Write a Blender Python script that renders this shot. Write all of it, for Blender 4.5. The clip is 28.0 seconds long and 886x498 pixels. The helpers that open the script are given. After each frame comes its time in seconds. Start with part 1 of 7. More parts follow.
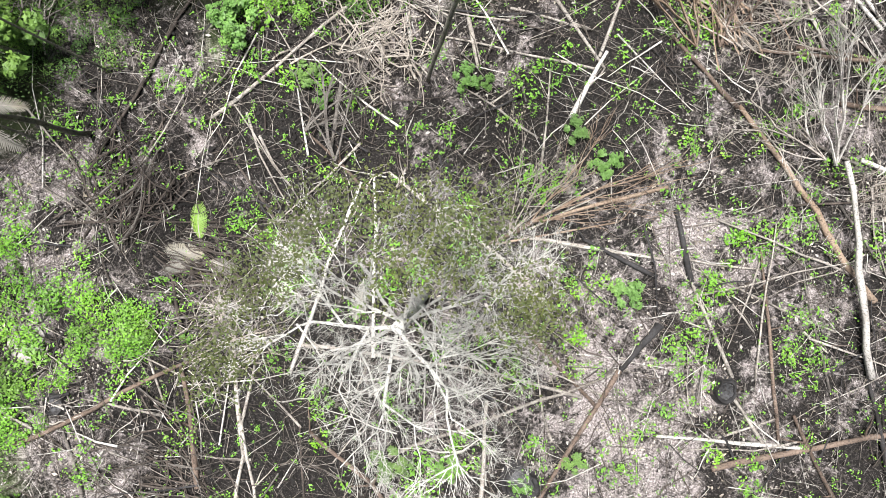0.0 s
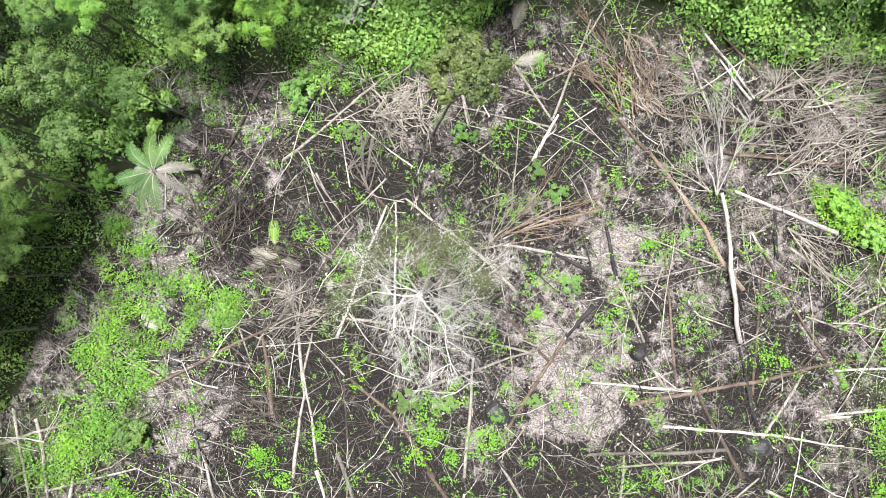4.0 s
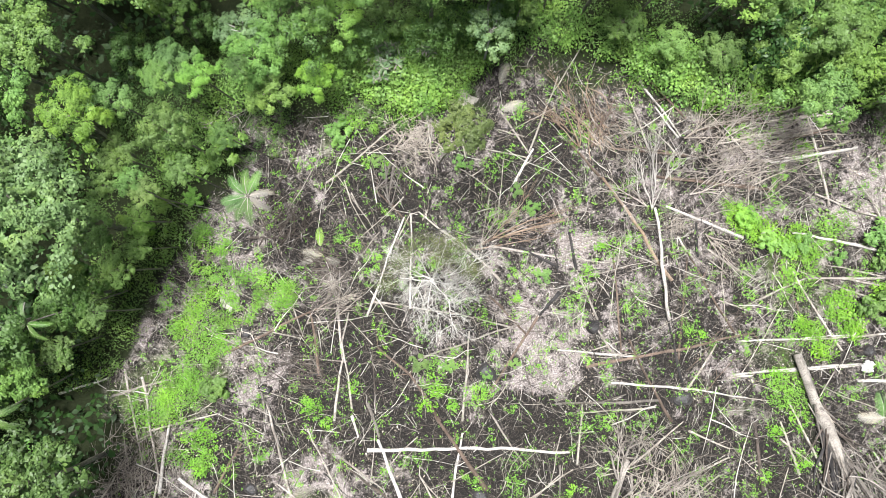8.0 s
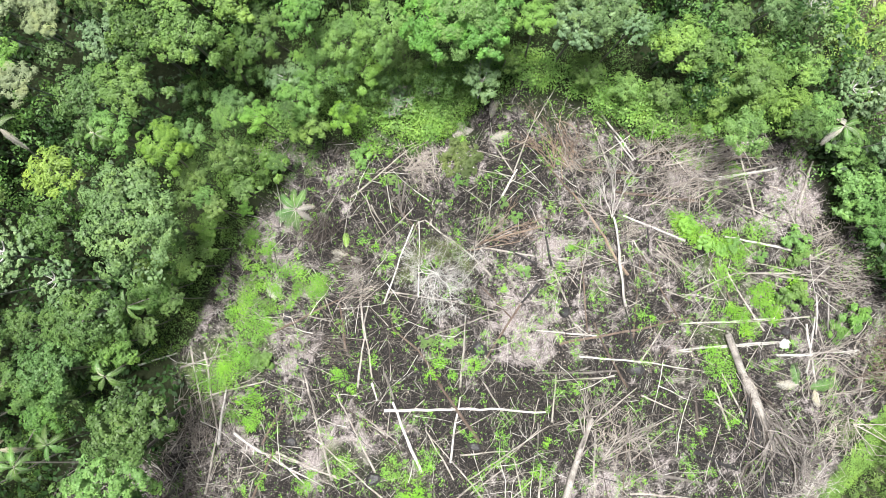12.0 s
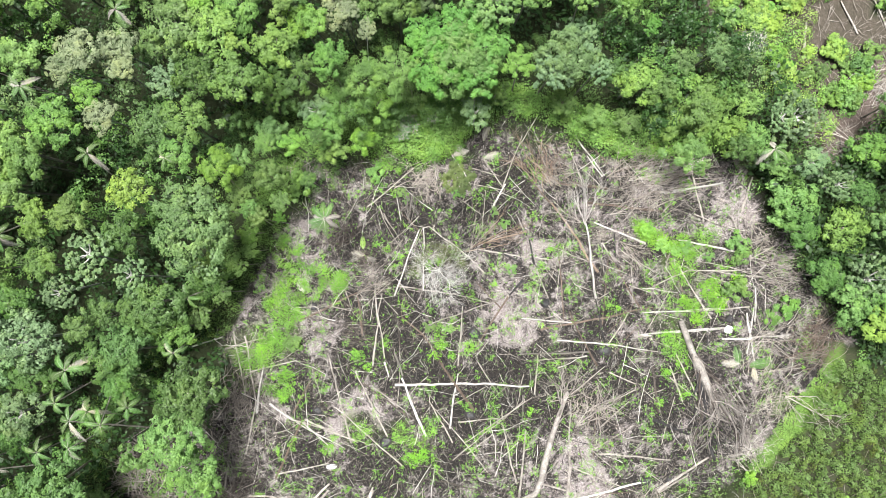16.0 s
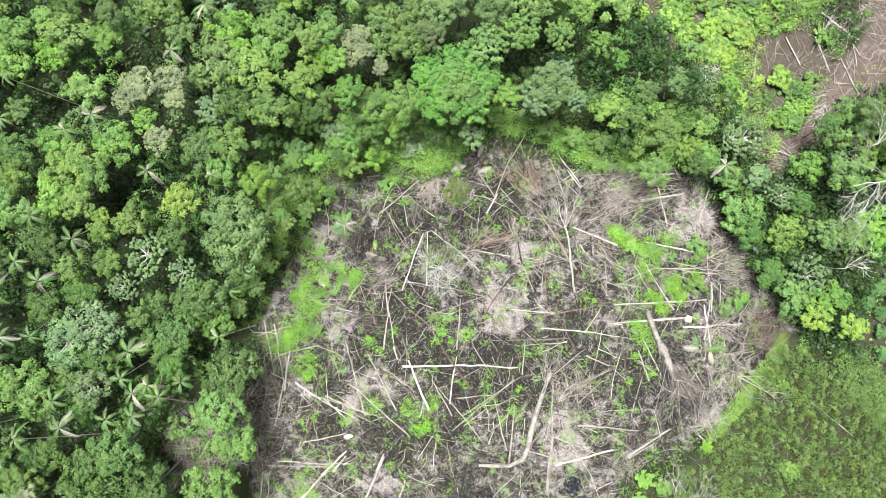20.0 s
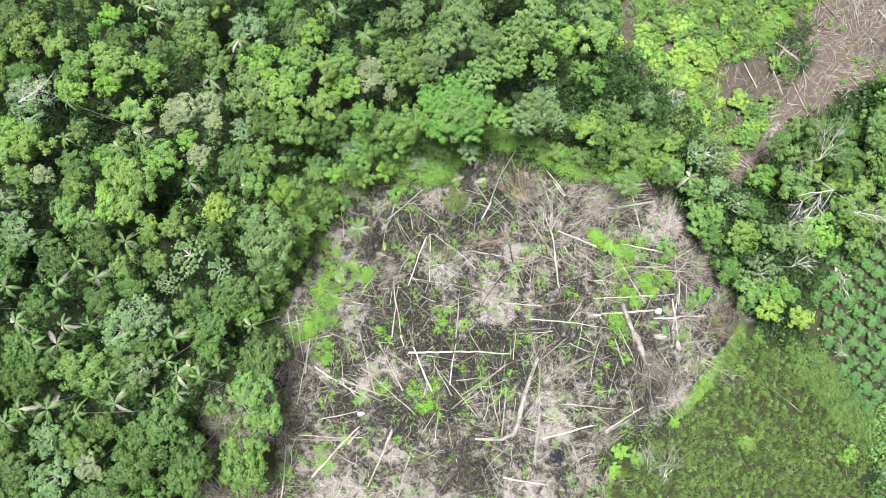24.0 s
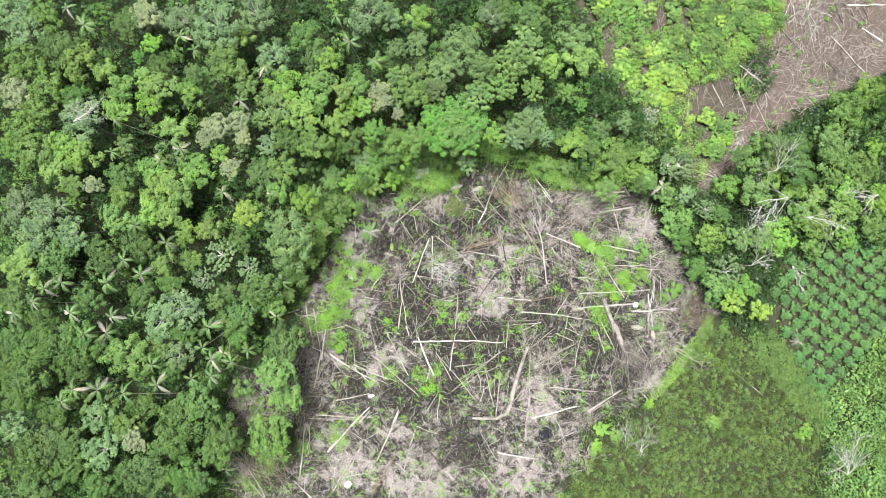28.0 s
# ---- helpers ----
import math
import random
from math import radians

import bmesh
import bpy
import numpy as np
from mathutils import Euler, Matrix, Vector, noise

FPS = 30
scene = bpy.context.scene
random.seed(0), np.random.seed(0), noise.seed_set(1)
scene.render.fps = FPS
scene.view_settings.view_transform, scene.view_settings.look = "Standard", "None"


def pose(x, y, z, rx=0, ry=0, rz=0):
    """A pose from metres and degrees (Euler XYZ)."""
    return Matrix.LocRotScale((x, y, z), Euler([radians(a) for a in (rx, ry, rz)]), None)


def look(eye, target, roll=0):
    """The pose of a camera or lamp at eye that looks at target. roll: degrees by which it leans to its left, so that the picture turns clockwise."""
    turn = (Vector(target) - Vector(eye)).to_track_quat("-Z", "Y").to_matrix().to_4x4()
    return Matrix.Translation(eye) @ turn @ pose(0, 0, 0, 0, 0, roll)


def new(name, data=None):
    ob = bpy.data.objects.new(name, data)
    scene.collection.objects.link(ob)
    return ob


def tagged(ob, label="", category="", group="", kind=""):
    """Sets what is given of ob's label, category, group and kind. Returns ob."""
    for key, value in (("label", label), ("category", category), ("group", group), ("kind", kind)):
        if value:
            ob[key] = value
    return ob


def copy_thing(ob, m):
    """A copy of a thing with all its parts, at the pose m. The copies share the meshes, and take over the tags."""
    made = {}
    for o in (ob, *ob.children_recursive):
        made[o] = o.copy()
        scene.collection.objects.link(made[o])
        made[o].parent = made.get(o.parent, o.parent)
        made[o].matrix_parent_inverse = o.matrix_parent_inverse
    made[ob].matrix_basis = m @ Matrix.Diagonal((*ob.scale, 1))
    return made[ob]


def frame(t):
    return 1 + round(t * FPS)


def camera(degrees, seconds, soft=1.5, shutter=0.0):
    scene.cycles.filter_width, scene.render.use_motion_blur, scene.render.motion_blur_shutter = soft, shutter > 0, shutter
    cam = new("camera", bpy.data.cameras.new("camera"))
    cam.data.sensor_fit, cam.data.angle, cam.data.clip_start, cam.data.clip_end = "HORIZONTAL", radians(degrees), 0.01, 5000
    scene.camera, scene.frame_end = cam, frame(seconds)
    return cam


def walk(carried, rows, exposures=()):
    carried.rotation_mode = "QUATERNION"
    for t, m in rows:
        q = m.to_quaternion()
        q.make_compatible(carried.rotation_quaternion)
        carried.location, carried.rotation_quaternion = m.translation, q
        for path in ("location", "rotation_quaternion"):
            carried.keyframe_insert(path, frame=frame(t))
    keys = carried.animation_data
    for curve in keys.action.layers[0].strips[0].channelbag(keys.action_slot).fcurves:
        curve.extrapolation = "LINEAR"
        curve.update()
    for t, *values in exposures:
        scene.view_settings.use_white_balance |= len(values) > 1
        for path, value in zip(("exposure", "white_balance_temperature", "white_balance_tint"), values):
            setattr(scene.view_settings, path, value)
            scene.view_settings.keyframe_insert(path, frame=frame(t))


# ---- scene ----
# ---- camera and its climb ----
cam = camera(73, 28.0, soft=0.6)
climb = [(0, 0, 0, 24.0), (0.5, -0.01, -0.01, 24.64), (1, -0.01, -0.02, 25.93), (2, -0.02, -0.05, 28.77), (3, -0.03, -0.07, 31.62),
         (5.5, -0.24, -0.25, 38.74), (8, -0.44, -0.42, 45.86), (11, -0.63, -0.63, 54.41), (14, -0.76, -0.78, 62.95),
         (17, -0.88, -0.92, 71.5), (20, -1.02, -1.08, 80.05), (22.5, -1.15, -1.22, 87.17), (25, -1.28, -1.35, 94.29), (28, -1.46, -1.54, 102.84)]
walk(cam, [(t, pose(x, y, z, 1.72, -0.40, min(0.2, 0.07 * t))) for t, x, y, z in climb], exposures=[(0, 0.93), (3, 1.02), (8, 1.11), (17, 1.1), (28, 1.01)])

# ---- overcast daylight ----
world = bpy.data.worlds.new("overcast_sky")
world.use_nodes = True
scene.world = world
wn, wl = world.node_tree.nodes, world.node_tree.links
sky = wn.new("ShaderNodeTexSky")
sky.sky_type, sky.sun_disc = "NISHITA", False
sky.sun_elevation, sky.sun_rotation = radians(76), radians(-32)
sky.air_density, sky.dust_density, sky.ozone_density = 1.0, 4.0, 1.0
wl.new(sky.outputs[0], wn["Background"].inputs[0])
wn["Background"].inputs[1].default_value = 0.024
sun = new("sun", bpy.data.lights.new("sun", "SUN"))
sun.data.energy, sun.data.angle, sun.data.color = 5.0, radians(30), (1.0, 0.985, 0.97)
sun.matrix_world = look((-14, 22, 110), (0, 0, 0))


# ---- materials ----
def nodes_of(name, rough=0.85):
    m = bpy.data.materials.new(name)
    m.use_nodes = True
    nt = m.node_tree
    b = nt.nodes["Principled BSDF"]
    b.inputs["Roughness"].default_value = rough
    b.inputs["Specular IOR Level"].default_value = 0.25
    return m, nt, b


def noise_tex(nt, scale, detail=6.0, rough=0.6, vec=None, distort=0.0):
    n = nt.nodes.new("ShaderNodeTexNoise")
    n.inputs["Scale"].default_value, n.inputs["Detail"].default_value = scale, detail
    n.inputs["Roughness"].default_value, n.inputs["Distortion"].default_value = rough, distort
    if vec is not None:
        nt.links.new(vec, n.inputs["Vector"])
    return n.outputs["Fac"]


def ramp(nt, fac, stops):
    r = nt.nodes.new("ShaderNodeValToRGB")
    e = r.color_ramp.elements
    while len(e) < len(stops):
        e.new(0.5)
    for el, (p, c) in zip(e, stops):
        el.position, el.color = p, (*c, 1)
    nt.links.new(fac, r.inputs[0])
    return r.outputs[0]


def mix(nt, fac, a, b, mode="MIX"):
    n = nt.nodes.new("ShaderNodeMix")
    n.data_type, n.blend_type = "RGBA", mode
    for sock, v in ((n.inputs[0], fac), (n.inputs[6], a), (n.inputs[7], b)):
        if isinstance(v, (int, float)):
            sock.default_value = v
        elif isinstance(v, tuple):
            sock.default_value = (*v, 1)
        else:
            nt.links.new(v, sock)
    return n.outputs[2]


def math_node(nt, op, a, b=0.0, clamp=False):
    n = nt.nodes.new("ShaderNodeMath")
    n.operation, n.use_clamp = op, clamp
    for sock, v in ((n.inputs[0], a), (n.inputs[1], b)):
        if isinstance(v, (int, float)):
            sock.default_value = v
        else:
            nt.links.new(v, sock)
    return n.outputs[0]


def bump(nt, b, fac, strength=0.4, dist=0.05):
    n = nt.nodes.new("ShaderNodeBump")
    n.inputs["Strength"].default_value, n.inputs["Distance"].default_value = strength, dist
    nt.links.new(fac, n.inputs["Height"])
    nt.links.new(n.outputs[0], b.inputs["Normal"])


def leaf_mat(name, dark, light, shine=0.45, var=0.5):
    """Leaves: each leaf its own tint between dark and light, each plant a little off the next, light shining through."""
    m, nt, b = nodes_of(name, shine)
    geo, info = nt.nodes.new("ShaderNodeNewGeometry"), nt.nodes.new("ShaderNodeObjectInfo")
    col = ramp(nt, geo.outputs["Random Per Island"], [(0.0, tuple(0.6 * p + 0.4 * q for p, q in zip(dark, light))), (0.6, tuple((p + q) / 2 for p, q in zip(dark, light))), (1.0, tuple(0.15 * p + 0.85 * q for p, q in zip(dark, light)))])
    bough = noise_tex(nt, 0.5, 3, 0.6, geo.outputs["Position"])
    col = mix(nt, 1.0, col, ramp(nt, bough, [(0.3, (0.7, 0.74, 0.74)), (0.5, (1, 1, 1)), (0.7, (1.3, 1.22, 1.0))]), "MULTIPLY")
    hsv = nt.nodes.new("ShaderNodeHueSaturation")
    nt.links.new(col, hsv.inputs["Color"])
    r = info.outputs["Random"]
    nt.links.new(math_node(nt, "ADD", math_node(nt, "MULTIPLY", r, 0.05 * var), 0.5 - 0.025 * var), hsv.inputs["Hue"])
    nt.links.new(math_node(nt, "ADD", math_node(nt, "MULTIPLY", r, var), 1.0 - var / 2), hsv.inputs["Value"])
    sat = math_node(nt, "FRACT", math_node(nt, "MULTIPLY", r, 7.3))
    nt.links.new(math_node(nt, "ADD", math_node(nt, "MULTIPLY", sat, 0.3 * var), 1.0 - 0.15 * var), hsv.inputs["Saturation"])
    nt.links.new(hsv.outputs[0], b.inputs["Base Color"])
    tr = nt.nodes.new("ShaderNodeBsdfTranslucent")
    nt.links.new(hsv.outputs[0], tr.inputs["Color"])
    ms = nt.nodes.new("ShaderNodeMixShader")
    ms.inputs[0].default_value = 0.1
    nt.links.new(b.outputs[0], ms.inputs[1])
    nt.links.new(tr.outputs[0], ms.inputs[2])
    nt.links.new(ms.outputs[0], nt.nodes["Material Output"].inputs["Surface"])
    return m


def wood_mat(name, dark, light, crack=(0.03, 0.025, 0.02), grime=0.35, var=0.4):
    """Bark or bare wood with long grain, blotches and dark cracks."""
    m, nt, b = nodes_of(name, 0.9)
    tc, info = nt.nodes.new("ShaderNodeTexCoord"), nt.nodes.new("ShaderNodeObjectInfo")
    geo = nt.nodes.new("ShaderNodeNewGeometry")
    blot = noise_tex(nt, 1.1, 8, 0.72, geo.outputs["Position"])
    fine = noise_tex(nt, 14, 5, 0.7, geo.outputs["Position"])
    col = ramp(nt, blot, [(0.32, dark), (0.62, light)])
    col = mix(nt, ramp(nt, fine, [(0.36, (0.8, 0.8, 0.8)), (0.5, (0, 0, 0))]), col, crack)
    soot = noise_tex(nt, 0.45, 6, 0.75, geo.outputs["Position"])
    col = mix(nt, ramp(nt, soot, [(0.6 - grime * 0.3, (0, 0, 0)), (0.78, (grime * 2, grime * 2, grime * 2))]), col, (0.035, 0.03, 0.027))
    hsv = nt.nodes.new("ShaderNodeHueSaturation")
    nt.links.new(col, hsv.inputs["Color"])
    nt.links.new(math_node(nt, "ADD", math_node(nt, "MULTIPLY", info.outputs["Random"], var), 1 - var * 0.6), hsv.inputs["Value"])
    nt.links.new(hsv.outputs[0], b.inputs["Base Color"])
    bump(nt, b, fine, 0.6, 0.04)
    return m


M = {
    "pale": wood_mat("bleached_wood", (0.24, 0.21, 0.182), (0.56, 0.515, 0.465)),
    "white": wood_mat("white_barkless_wood", (0.42, 0.39, 0.355), (0.74, 0.71, 0.67), grime=0.25),
    "grey": wood_mat("grey_weathered_wood", (0.08, 0.07, 0.062), (0.24, 0.22, 0.2)),
    "brown": wood_mat("brown_bark", (0.085, 0.06, 0.047), (0.22, 0.165, 0.132)),
    "red": wood_mat("reddish_peeled_wood", (0.2, 0.135, 0.092), (0.38, 0.29, 0.22), grime=0.2),
    "dark": wood_mat("scorched_bark", (0.035, 0.03, 0.026), (0.14, 0.115, 0.1)),
    "char": wood_mat("charcoal", (0.012, 0.012, 0.013), (0.06, 0.058, 0.06), var=0.2),
    "ash_bark": wood_mat("ash_grey_bark", (0.15, 0.135, 0.12), (0.4, 0.37, 0.335)),
    "cinder": wood_mat("cracked_cinder", (0.012, 0.012, 0.013), (0.13, 0.13, 0.135), var=0.2),
    "lichen": wood_mat("lichen_grey_twigs", (0.28, 0.275, 0.255), (0.68, 0.67, 0.63), grime=0.15),
    "twig": wood_mat("dry_twigs", (0.19, 0.165, 0.14), (0.48, 0.43, 0.375)),
    "bark": wood_mat("living_bark", (0.17, 0.15, 0.127), (0.4, 0.37, 0.325), grime=0.2),
}
LEAF = {
    "g": leaf_mat("mid_green_leaves", (0.06, 0.128, 0.03), (0.195, 0.345, 0.09), var=0.35),
    "y": leaf_mat("yellow_green_leaves", (0.083, 0.163, 0.033), (0.244, 0.401, 0.104), var=0.35),
    "k": leaf_mat("lime_leaves", (0.085, 0.195, 0.032), (0.235, 0.42, 0.085), var=0.35),
    "d": leaf_mat("deep_green_leaves", (0.04, 0.096, 0.024), (0.13, 0.235, 0.065), var=0.35),
    "u": leaf_mat("blue_green_leaves", (0.066, 0.125, 0.044), (0.18, 0.28, 0.105), var=0.35),
    "w": leaf_mat("pale_grey_green_leaves", (0.071, 0.136, 0.056), (0.213, 0.329, 0.149), var=0.35),
    "b": leaf_mat("brownish_flush_leaves", (0.114, 0.156, 0.072), (0.330, 0.394, 0.215), var=0.35),
    "v": leaf_mat("vivid_green_leaves", (0.056, 0.16, 0.03), (0.17, 0.38, 0.08), var=0.2),
    "x": leaf_mat("silvery_green_leaves", (0.075, 0.144, 0.062), (0.213, 0.338, 0.163), var=0.2),
    "o": leaf_mat("olive_leaves", (0.063, 0.128, 0.032), (0.192, 0.317, 0.097), var=0.35),
    "e": leaf_mat("dark_olive_leaves", (0.05, 0.078, 0.02), (0.16, 0.21, 0.07), var=0.1),
    "field": leaf_mat("field_shrub_leaves", (0.039, 0.081, 0.021), (0.169, 0.270, 0.072), var=0.2),
    "moss": leaf_mat("dull_olive_leaves", (0.03, 0.044, 0.01), (0.11, 0.135, 0.038), var=0.2),
    # darkened: shade under and between the crowns is put into the leaf colour
    "shade": leaf_mat("shade_tinted_understorey_leaves", (0.012, 0.034, 0.009), (0.045, 0.1, 0.026), var=0.2),
    "lime": leaf_mat("yellow_lime_leaves", (0.137, 0.261, 0.042), (0.330, 0.490, 0.105), var=0.3),
    "plant": leaf_mat("cultivated_shrub_leaves", (0.053, 0.150, 0.046), (0.176, 0.353, 0.117), var=0.2),
    "weed": leaf_mat("weed_leaves", (0.069, 0.172, 0.016), (0.236, 0.472, 0.060), var=0.3),
    "frond": leaf_mat("palm_leaflets", (0.047, 0.102, 0.029), (0.153, 0.264, 0.085)),
    "dry": leaf_mat("dry_palm_leaflets", (0.2, 0.19, 0.16), (0.46, 0.44, 0.39), shine=0.8),
    "litter": leaf_mat("ash_grey_litter", (0.05, 0.042, 0.036), (0.42, 0.385, 0.355), shine=0.9, var=0.1),
    "pale_chip": leaf_mat("pale_wood_chips", (0.3, 0.27, 0.245), (0.68, 0.64, 0.6), shine=0.9, var=0.1),
    "soot": leaf_mat("charcoal_crumbs", (0.006, 0.006, 0.006), (0.035, 0.032, 0.03), shine=0.9, var=0.1),
}


# ---- mesh helpers ----
rng = np.random.default_rng(7)


def mesh_from(name, verts, faces, smooth=False):
    me = bpy.data.meshes.new(name)
    me.from_pydata([tuple(v) for v in verts], [], faces)
    if smooth:
        me.shade_smooth()
    return me


def part(name, me, material, parent=None, label=""):
    """One mesh object under a thing or a part; at top level if there is no parent."""
    if material is not None and not me.materials:
        me.materials.append(material)
    ob = new(name, me)
    ob.parent = parent
    if label:
        tagged(ob, label)
    return ob


def quad_mesh(name, corners):
    """corners: (n, 4, 3) array of leaf quads, each an island of its own."""
    n = len(corners)
    me = bpy.data.meshes.new(name)
    me.vertices.add(n * 4)
    me.vertices.foreach_set("co", np.asarray(corners, dtype=np.float32).ravel())
    me.loops.add(n * 4)
    me.loops.foreach_set("vertex_index", np.arange(n * 4, dtype=np.int32))
    me.polygons.add(n)
    me.polygons.foreach_set("loop_start", np.arange(n, dtype=np.int32) * 4)
    me.polygons.foreach_set("loop_total", np.full(n, 4, dtype=np.int32))
    me.update()
    me.validate()
    return me


def unit(v):
    return v / np.maximum(np.linalg.norm(v, axis=-1, keepdims=True), 1e-9)


def leaf_quads(at, facing, size, r, slim=0.55):
    """Pointed leaves: quads at the places, roughly facing the given ways, with random turns and a little droop."""
    n = len(at)
    nor = unit(facing + r.normal(0, 0.22, (n, 3)))
    a = unit(np.cross(nor, unit(r.normal(0, 1, (n, 3)))))
    b = np.cross(nor, a)
    s = (np.asarray(size) * r.uniform(0.65, 1.35, n))[:, None]
    fold = nor * s * 0.12
    return np.stack([at - a * s * 0.5 - fold, at - b * s * 0.5 * slim + a * s * 0.08, at + a * s * 0.5 - fold, at + b * s * 0.5 * slim + a * s * 0.08], 1)


def tube(points, radii, sides=7, seed=0, rough=0.08):
    """A bent, tapering, slightly knotty stem with closed ends: vertices and faces."""
    r = np.random.default_rng(seed)
    pts = np.asarray(points, dtype=float)
    tang = unit(np.gradient(pts, axis=0))
    side = unit(np.cross(tang, np.where(np.abs(tang[:, 2:3]) > 0.9, [[1.0, 0, 0]], [[0, 0, 1.0]])))
    up = np.cross(side, tang)
    ang = np.linspace(0, 2 * math.pi, sides, endpoint=False)
    rad = np.asarray(radii)[:, None] * (1 + r.normal(0, rough, (len(pts), sides)))
    ring = pts[:, None] + side[:, None] * (np.cos(ang) * rad)[..., None] + up[:, None] * (np.sin(ang) * rad)[..., None]
    v = ring.reshape(-1, 3)
    f = [(i * sides + j, i * sides + (j + 1) % sides, (i + 1) * sides + (j + 1) % sides, (i + 1) * sides + j)
         for i in range(len(pts) - 1) for j in range(sides)]
    f += [tuple(range(sides))[::-1], tuple(range((len(pts) - 1) * sides, len(pts) * sides))]
    return v, f


def tubes_mesh(name, stems, sides=4):
    """Many stems in one mesh. stems: (points, radii)."""
    vs, fs, k = [], [], 0
    for i, (p, q) in enumerate(stems):
        v, f = tube(p, q, sides, i)
        vs.append(v)
        fs += [tuple(a + k for a in g) for g in f]
        k += len(v)
    return mesh_from(name, np.concatenate(vs), fs)


def sticks_mesh(name, mids, turn, length, rad, r, rings=3, bow=0.06, pitch=0.08):
    """Many thin bent sticks in one mesh, three-sided, tapering. mids: (n, 3)."""
    n = len(mids)
    d = np.stack([np.cos(turn), np.sin(turn), r.normal(0, pitch, n)], 1)
    s = np.stack([-np.sin(turn), np.cos(turn), np.zeros(n)], 1)
    t = np.linspace(-0.5, 0.5, rings)
    b1, b2 = r.normal(0, bow, (2, n, 1, 1))
    axis = mids[:, None] + d[:, None] * (t[:, None] * length[:, None, None]) + s[:, None] * length[:, None, None] * (b1 * (t[:, None] ** 2 * 4 - 1) + b2 * np.sin(t * 6.3)[:, None])
    axis[..., 2] = np.maximum(axis[..., 2], 0.01)
    ang = np.array([0.5, 2.6, 4.7])
    q = rad[:, None] * np.linspace(1.0, 0.35, rings)
    off = s[:, None, None] * np.cos(ang)[:, None] + np.array([0, 0, 1.0]) * np.sin(ang)[:, None]
    v = axis[:, :, None] + off * q[..., None, None]
    base = (np.arange(n) * rings * 3)[:, None, None, None]
    i, j = np.arange(rings - 1)[:, None], np.arange(3)[None]
    f = np.stack([i * 3 + j, i * 3 + (j + 1) % 3, (i + 1) * 3 + (j + 1) % 3, (i + 1) * 3 + j], -1)[None] + base
    f = f.reshape(-1, 4)
    me = bpy.data.meshes.new(name)
    me.vertices.add(n * rings * 3)
    me.vertices.foreach_set("co", v.astype(np.float32).ravel())
    me.loops.add(f.size)
    me.loops.foreach_set("vertex_index", f.astype(np.int32).ravel())
    me.polygons.add(len(f))
    me.polygons.foreach_set("loop_start", np.arange(len(f), dtype=np.int32) * 4)
    me.polygons.foreach_set("loop_total", np.full(len(f), 4, dtype=np.int32))
    me.update()
    return me


def bent(a, b, n, wob, r):
    """Points from a to b with a gentle random bend."""
    a, b = np.asarray(a, float), np.asarray(b, float)
    t = np.linspace(0, 1, n)[:, None]
    length = np.linalg.norm(b - a)
    off = np.cumsum(r.normal(0, 1, (n, 3)), axis=0)
    off -= off[0] + (off[-1] - off[0]) * t
    return a + (b - a) * t + off * wob * length / math.sqrt(n) * [1, 1, 0.35]


def inside(x, y, poly):
    """Which of the places lie in the polygon."""
    x, y = np.asarray(x), np.asarray(y)
    hit = np.zeros(x.shape, bool)
    for (x0, y0), (x1, y1) in zip(poly, poly[1:] + poly[:1]):
        if y0 != y1:
            hit ^= ((y0 > y) != (y1 > y)) & (x < (x1 - x0) * (y - y0) / (y1 - y0) + x0)
    return hit


def lumpy(x, y, scale, seed=0.0):
    """Smooth noise over the plan, about -1 to 1."""
    return np.array([noise.noise((float(a) * scale + seed, float(b) * scale, seed)) for a, b in zip(np.ravel(x), np.ravel(y))]).reshape(np.shape(x)) * 1.6


def scatter(n, poly, r):
    p = np.array(poly)
    lo, hi = p.min(0), p.max(0)
    q = r.uniform(lo, hi, (int(n * 2.6) + 50, 2))
    return q[inside(q[:, 0], q[:, 1], poly)][:n]


# ---- plan of the ground, in metres ----
CLEARING = [(-19.6, 1.1), (-18.1, 5.0), (-14.8, 8.2), (-12.1, 11.3), (-7.0, 11.8), (-2.1, 10.9), (0.8, 11.9), (3.7, 13.4), (6.1, 16.3), (8.6, 15.8), (13.4, 14.9), (16.4, 12.9), (21.2, 11.0), (26.1, 12.0), (31.0, 12.0), (34.0, 10.6), (35.9, 7.2), (38.3, 3.7), (39.3, 0.3), (41.2, -2.6), (44.6, -5.0), (46.3, -8.4), (43.5, -10.8), (41.1, -13.7), (38.6, -17.6), (34.7, -21.9), (32.3, -24.8), (26.9, -27.7), (23.6, -27.7), (23.5, -32.0), (20.6, -35.8), (19.2, -44.4), (-37.3, -44.4), (-34.5, -37.8), (-27.8, -38.7), (-25.5, -32.1), (-25.1, -28.2), (-29.9, -27.8), (-35.6, -29.2), (-38.0, -26.4), (-36.6, -22.6), (-34.8, -19.7), (-30.0, -19.2), (-25.2, -17.7), (-24.7, -13.9), (-24.3, -10.0), (-26.2, -8.6), (-22.9, -6.7), (-21.9, -3.3), (-20.5, -0.4)]
GRASS_STRIP = [(41.1, -14.7), (43.5, -11.8), (45.7, -11.3), (44.0, -15.6), (40.5, -19.5), (36.1, -23.8), (33.7, -25.3), (35.2, -22.4), (38.1, -18.5)]
SHRUB_FIELD = [(44.0, -11.8), (48.4, -12.2), (52.2, -15.6), (56.1, -18.5), (59.0, -21.4), (62.8, -25.2), (63.7, -31.0), (61.7, -37.7), (62.5, -45.3), (20.1, -45.3), (21.1, -38.7), (25.0, -32.9), (29.8, -28.2), (34.2, -25.8), (36.6, -23.8), (41.0, -19.0)]
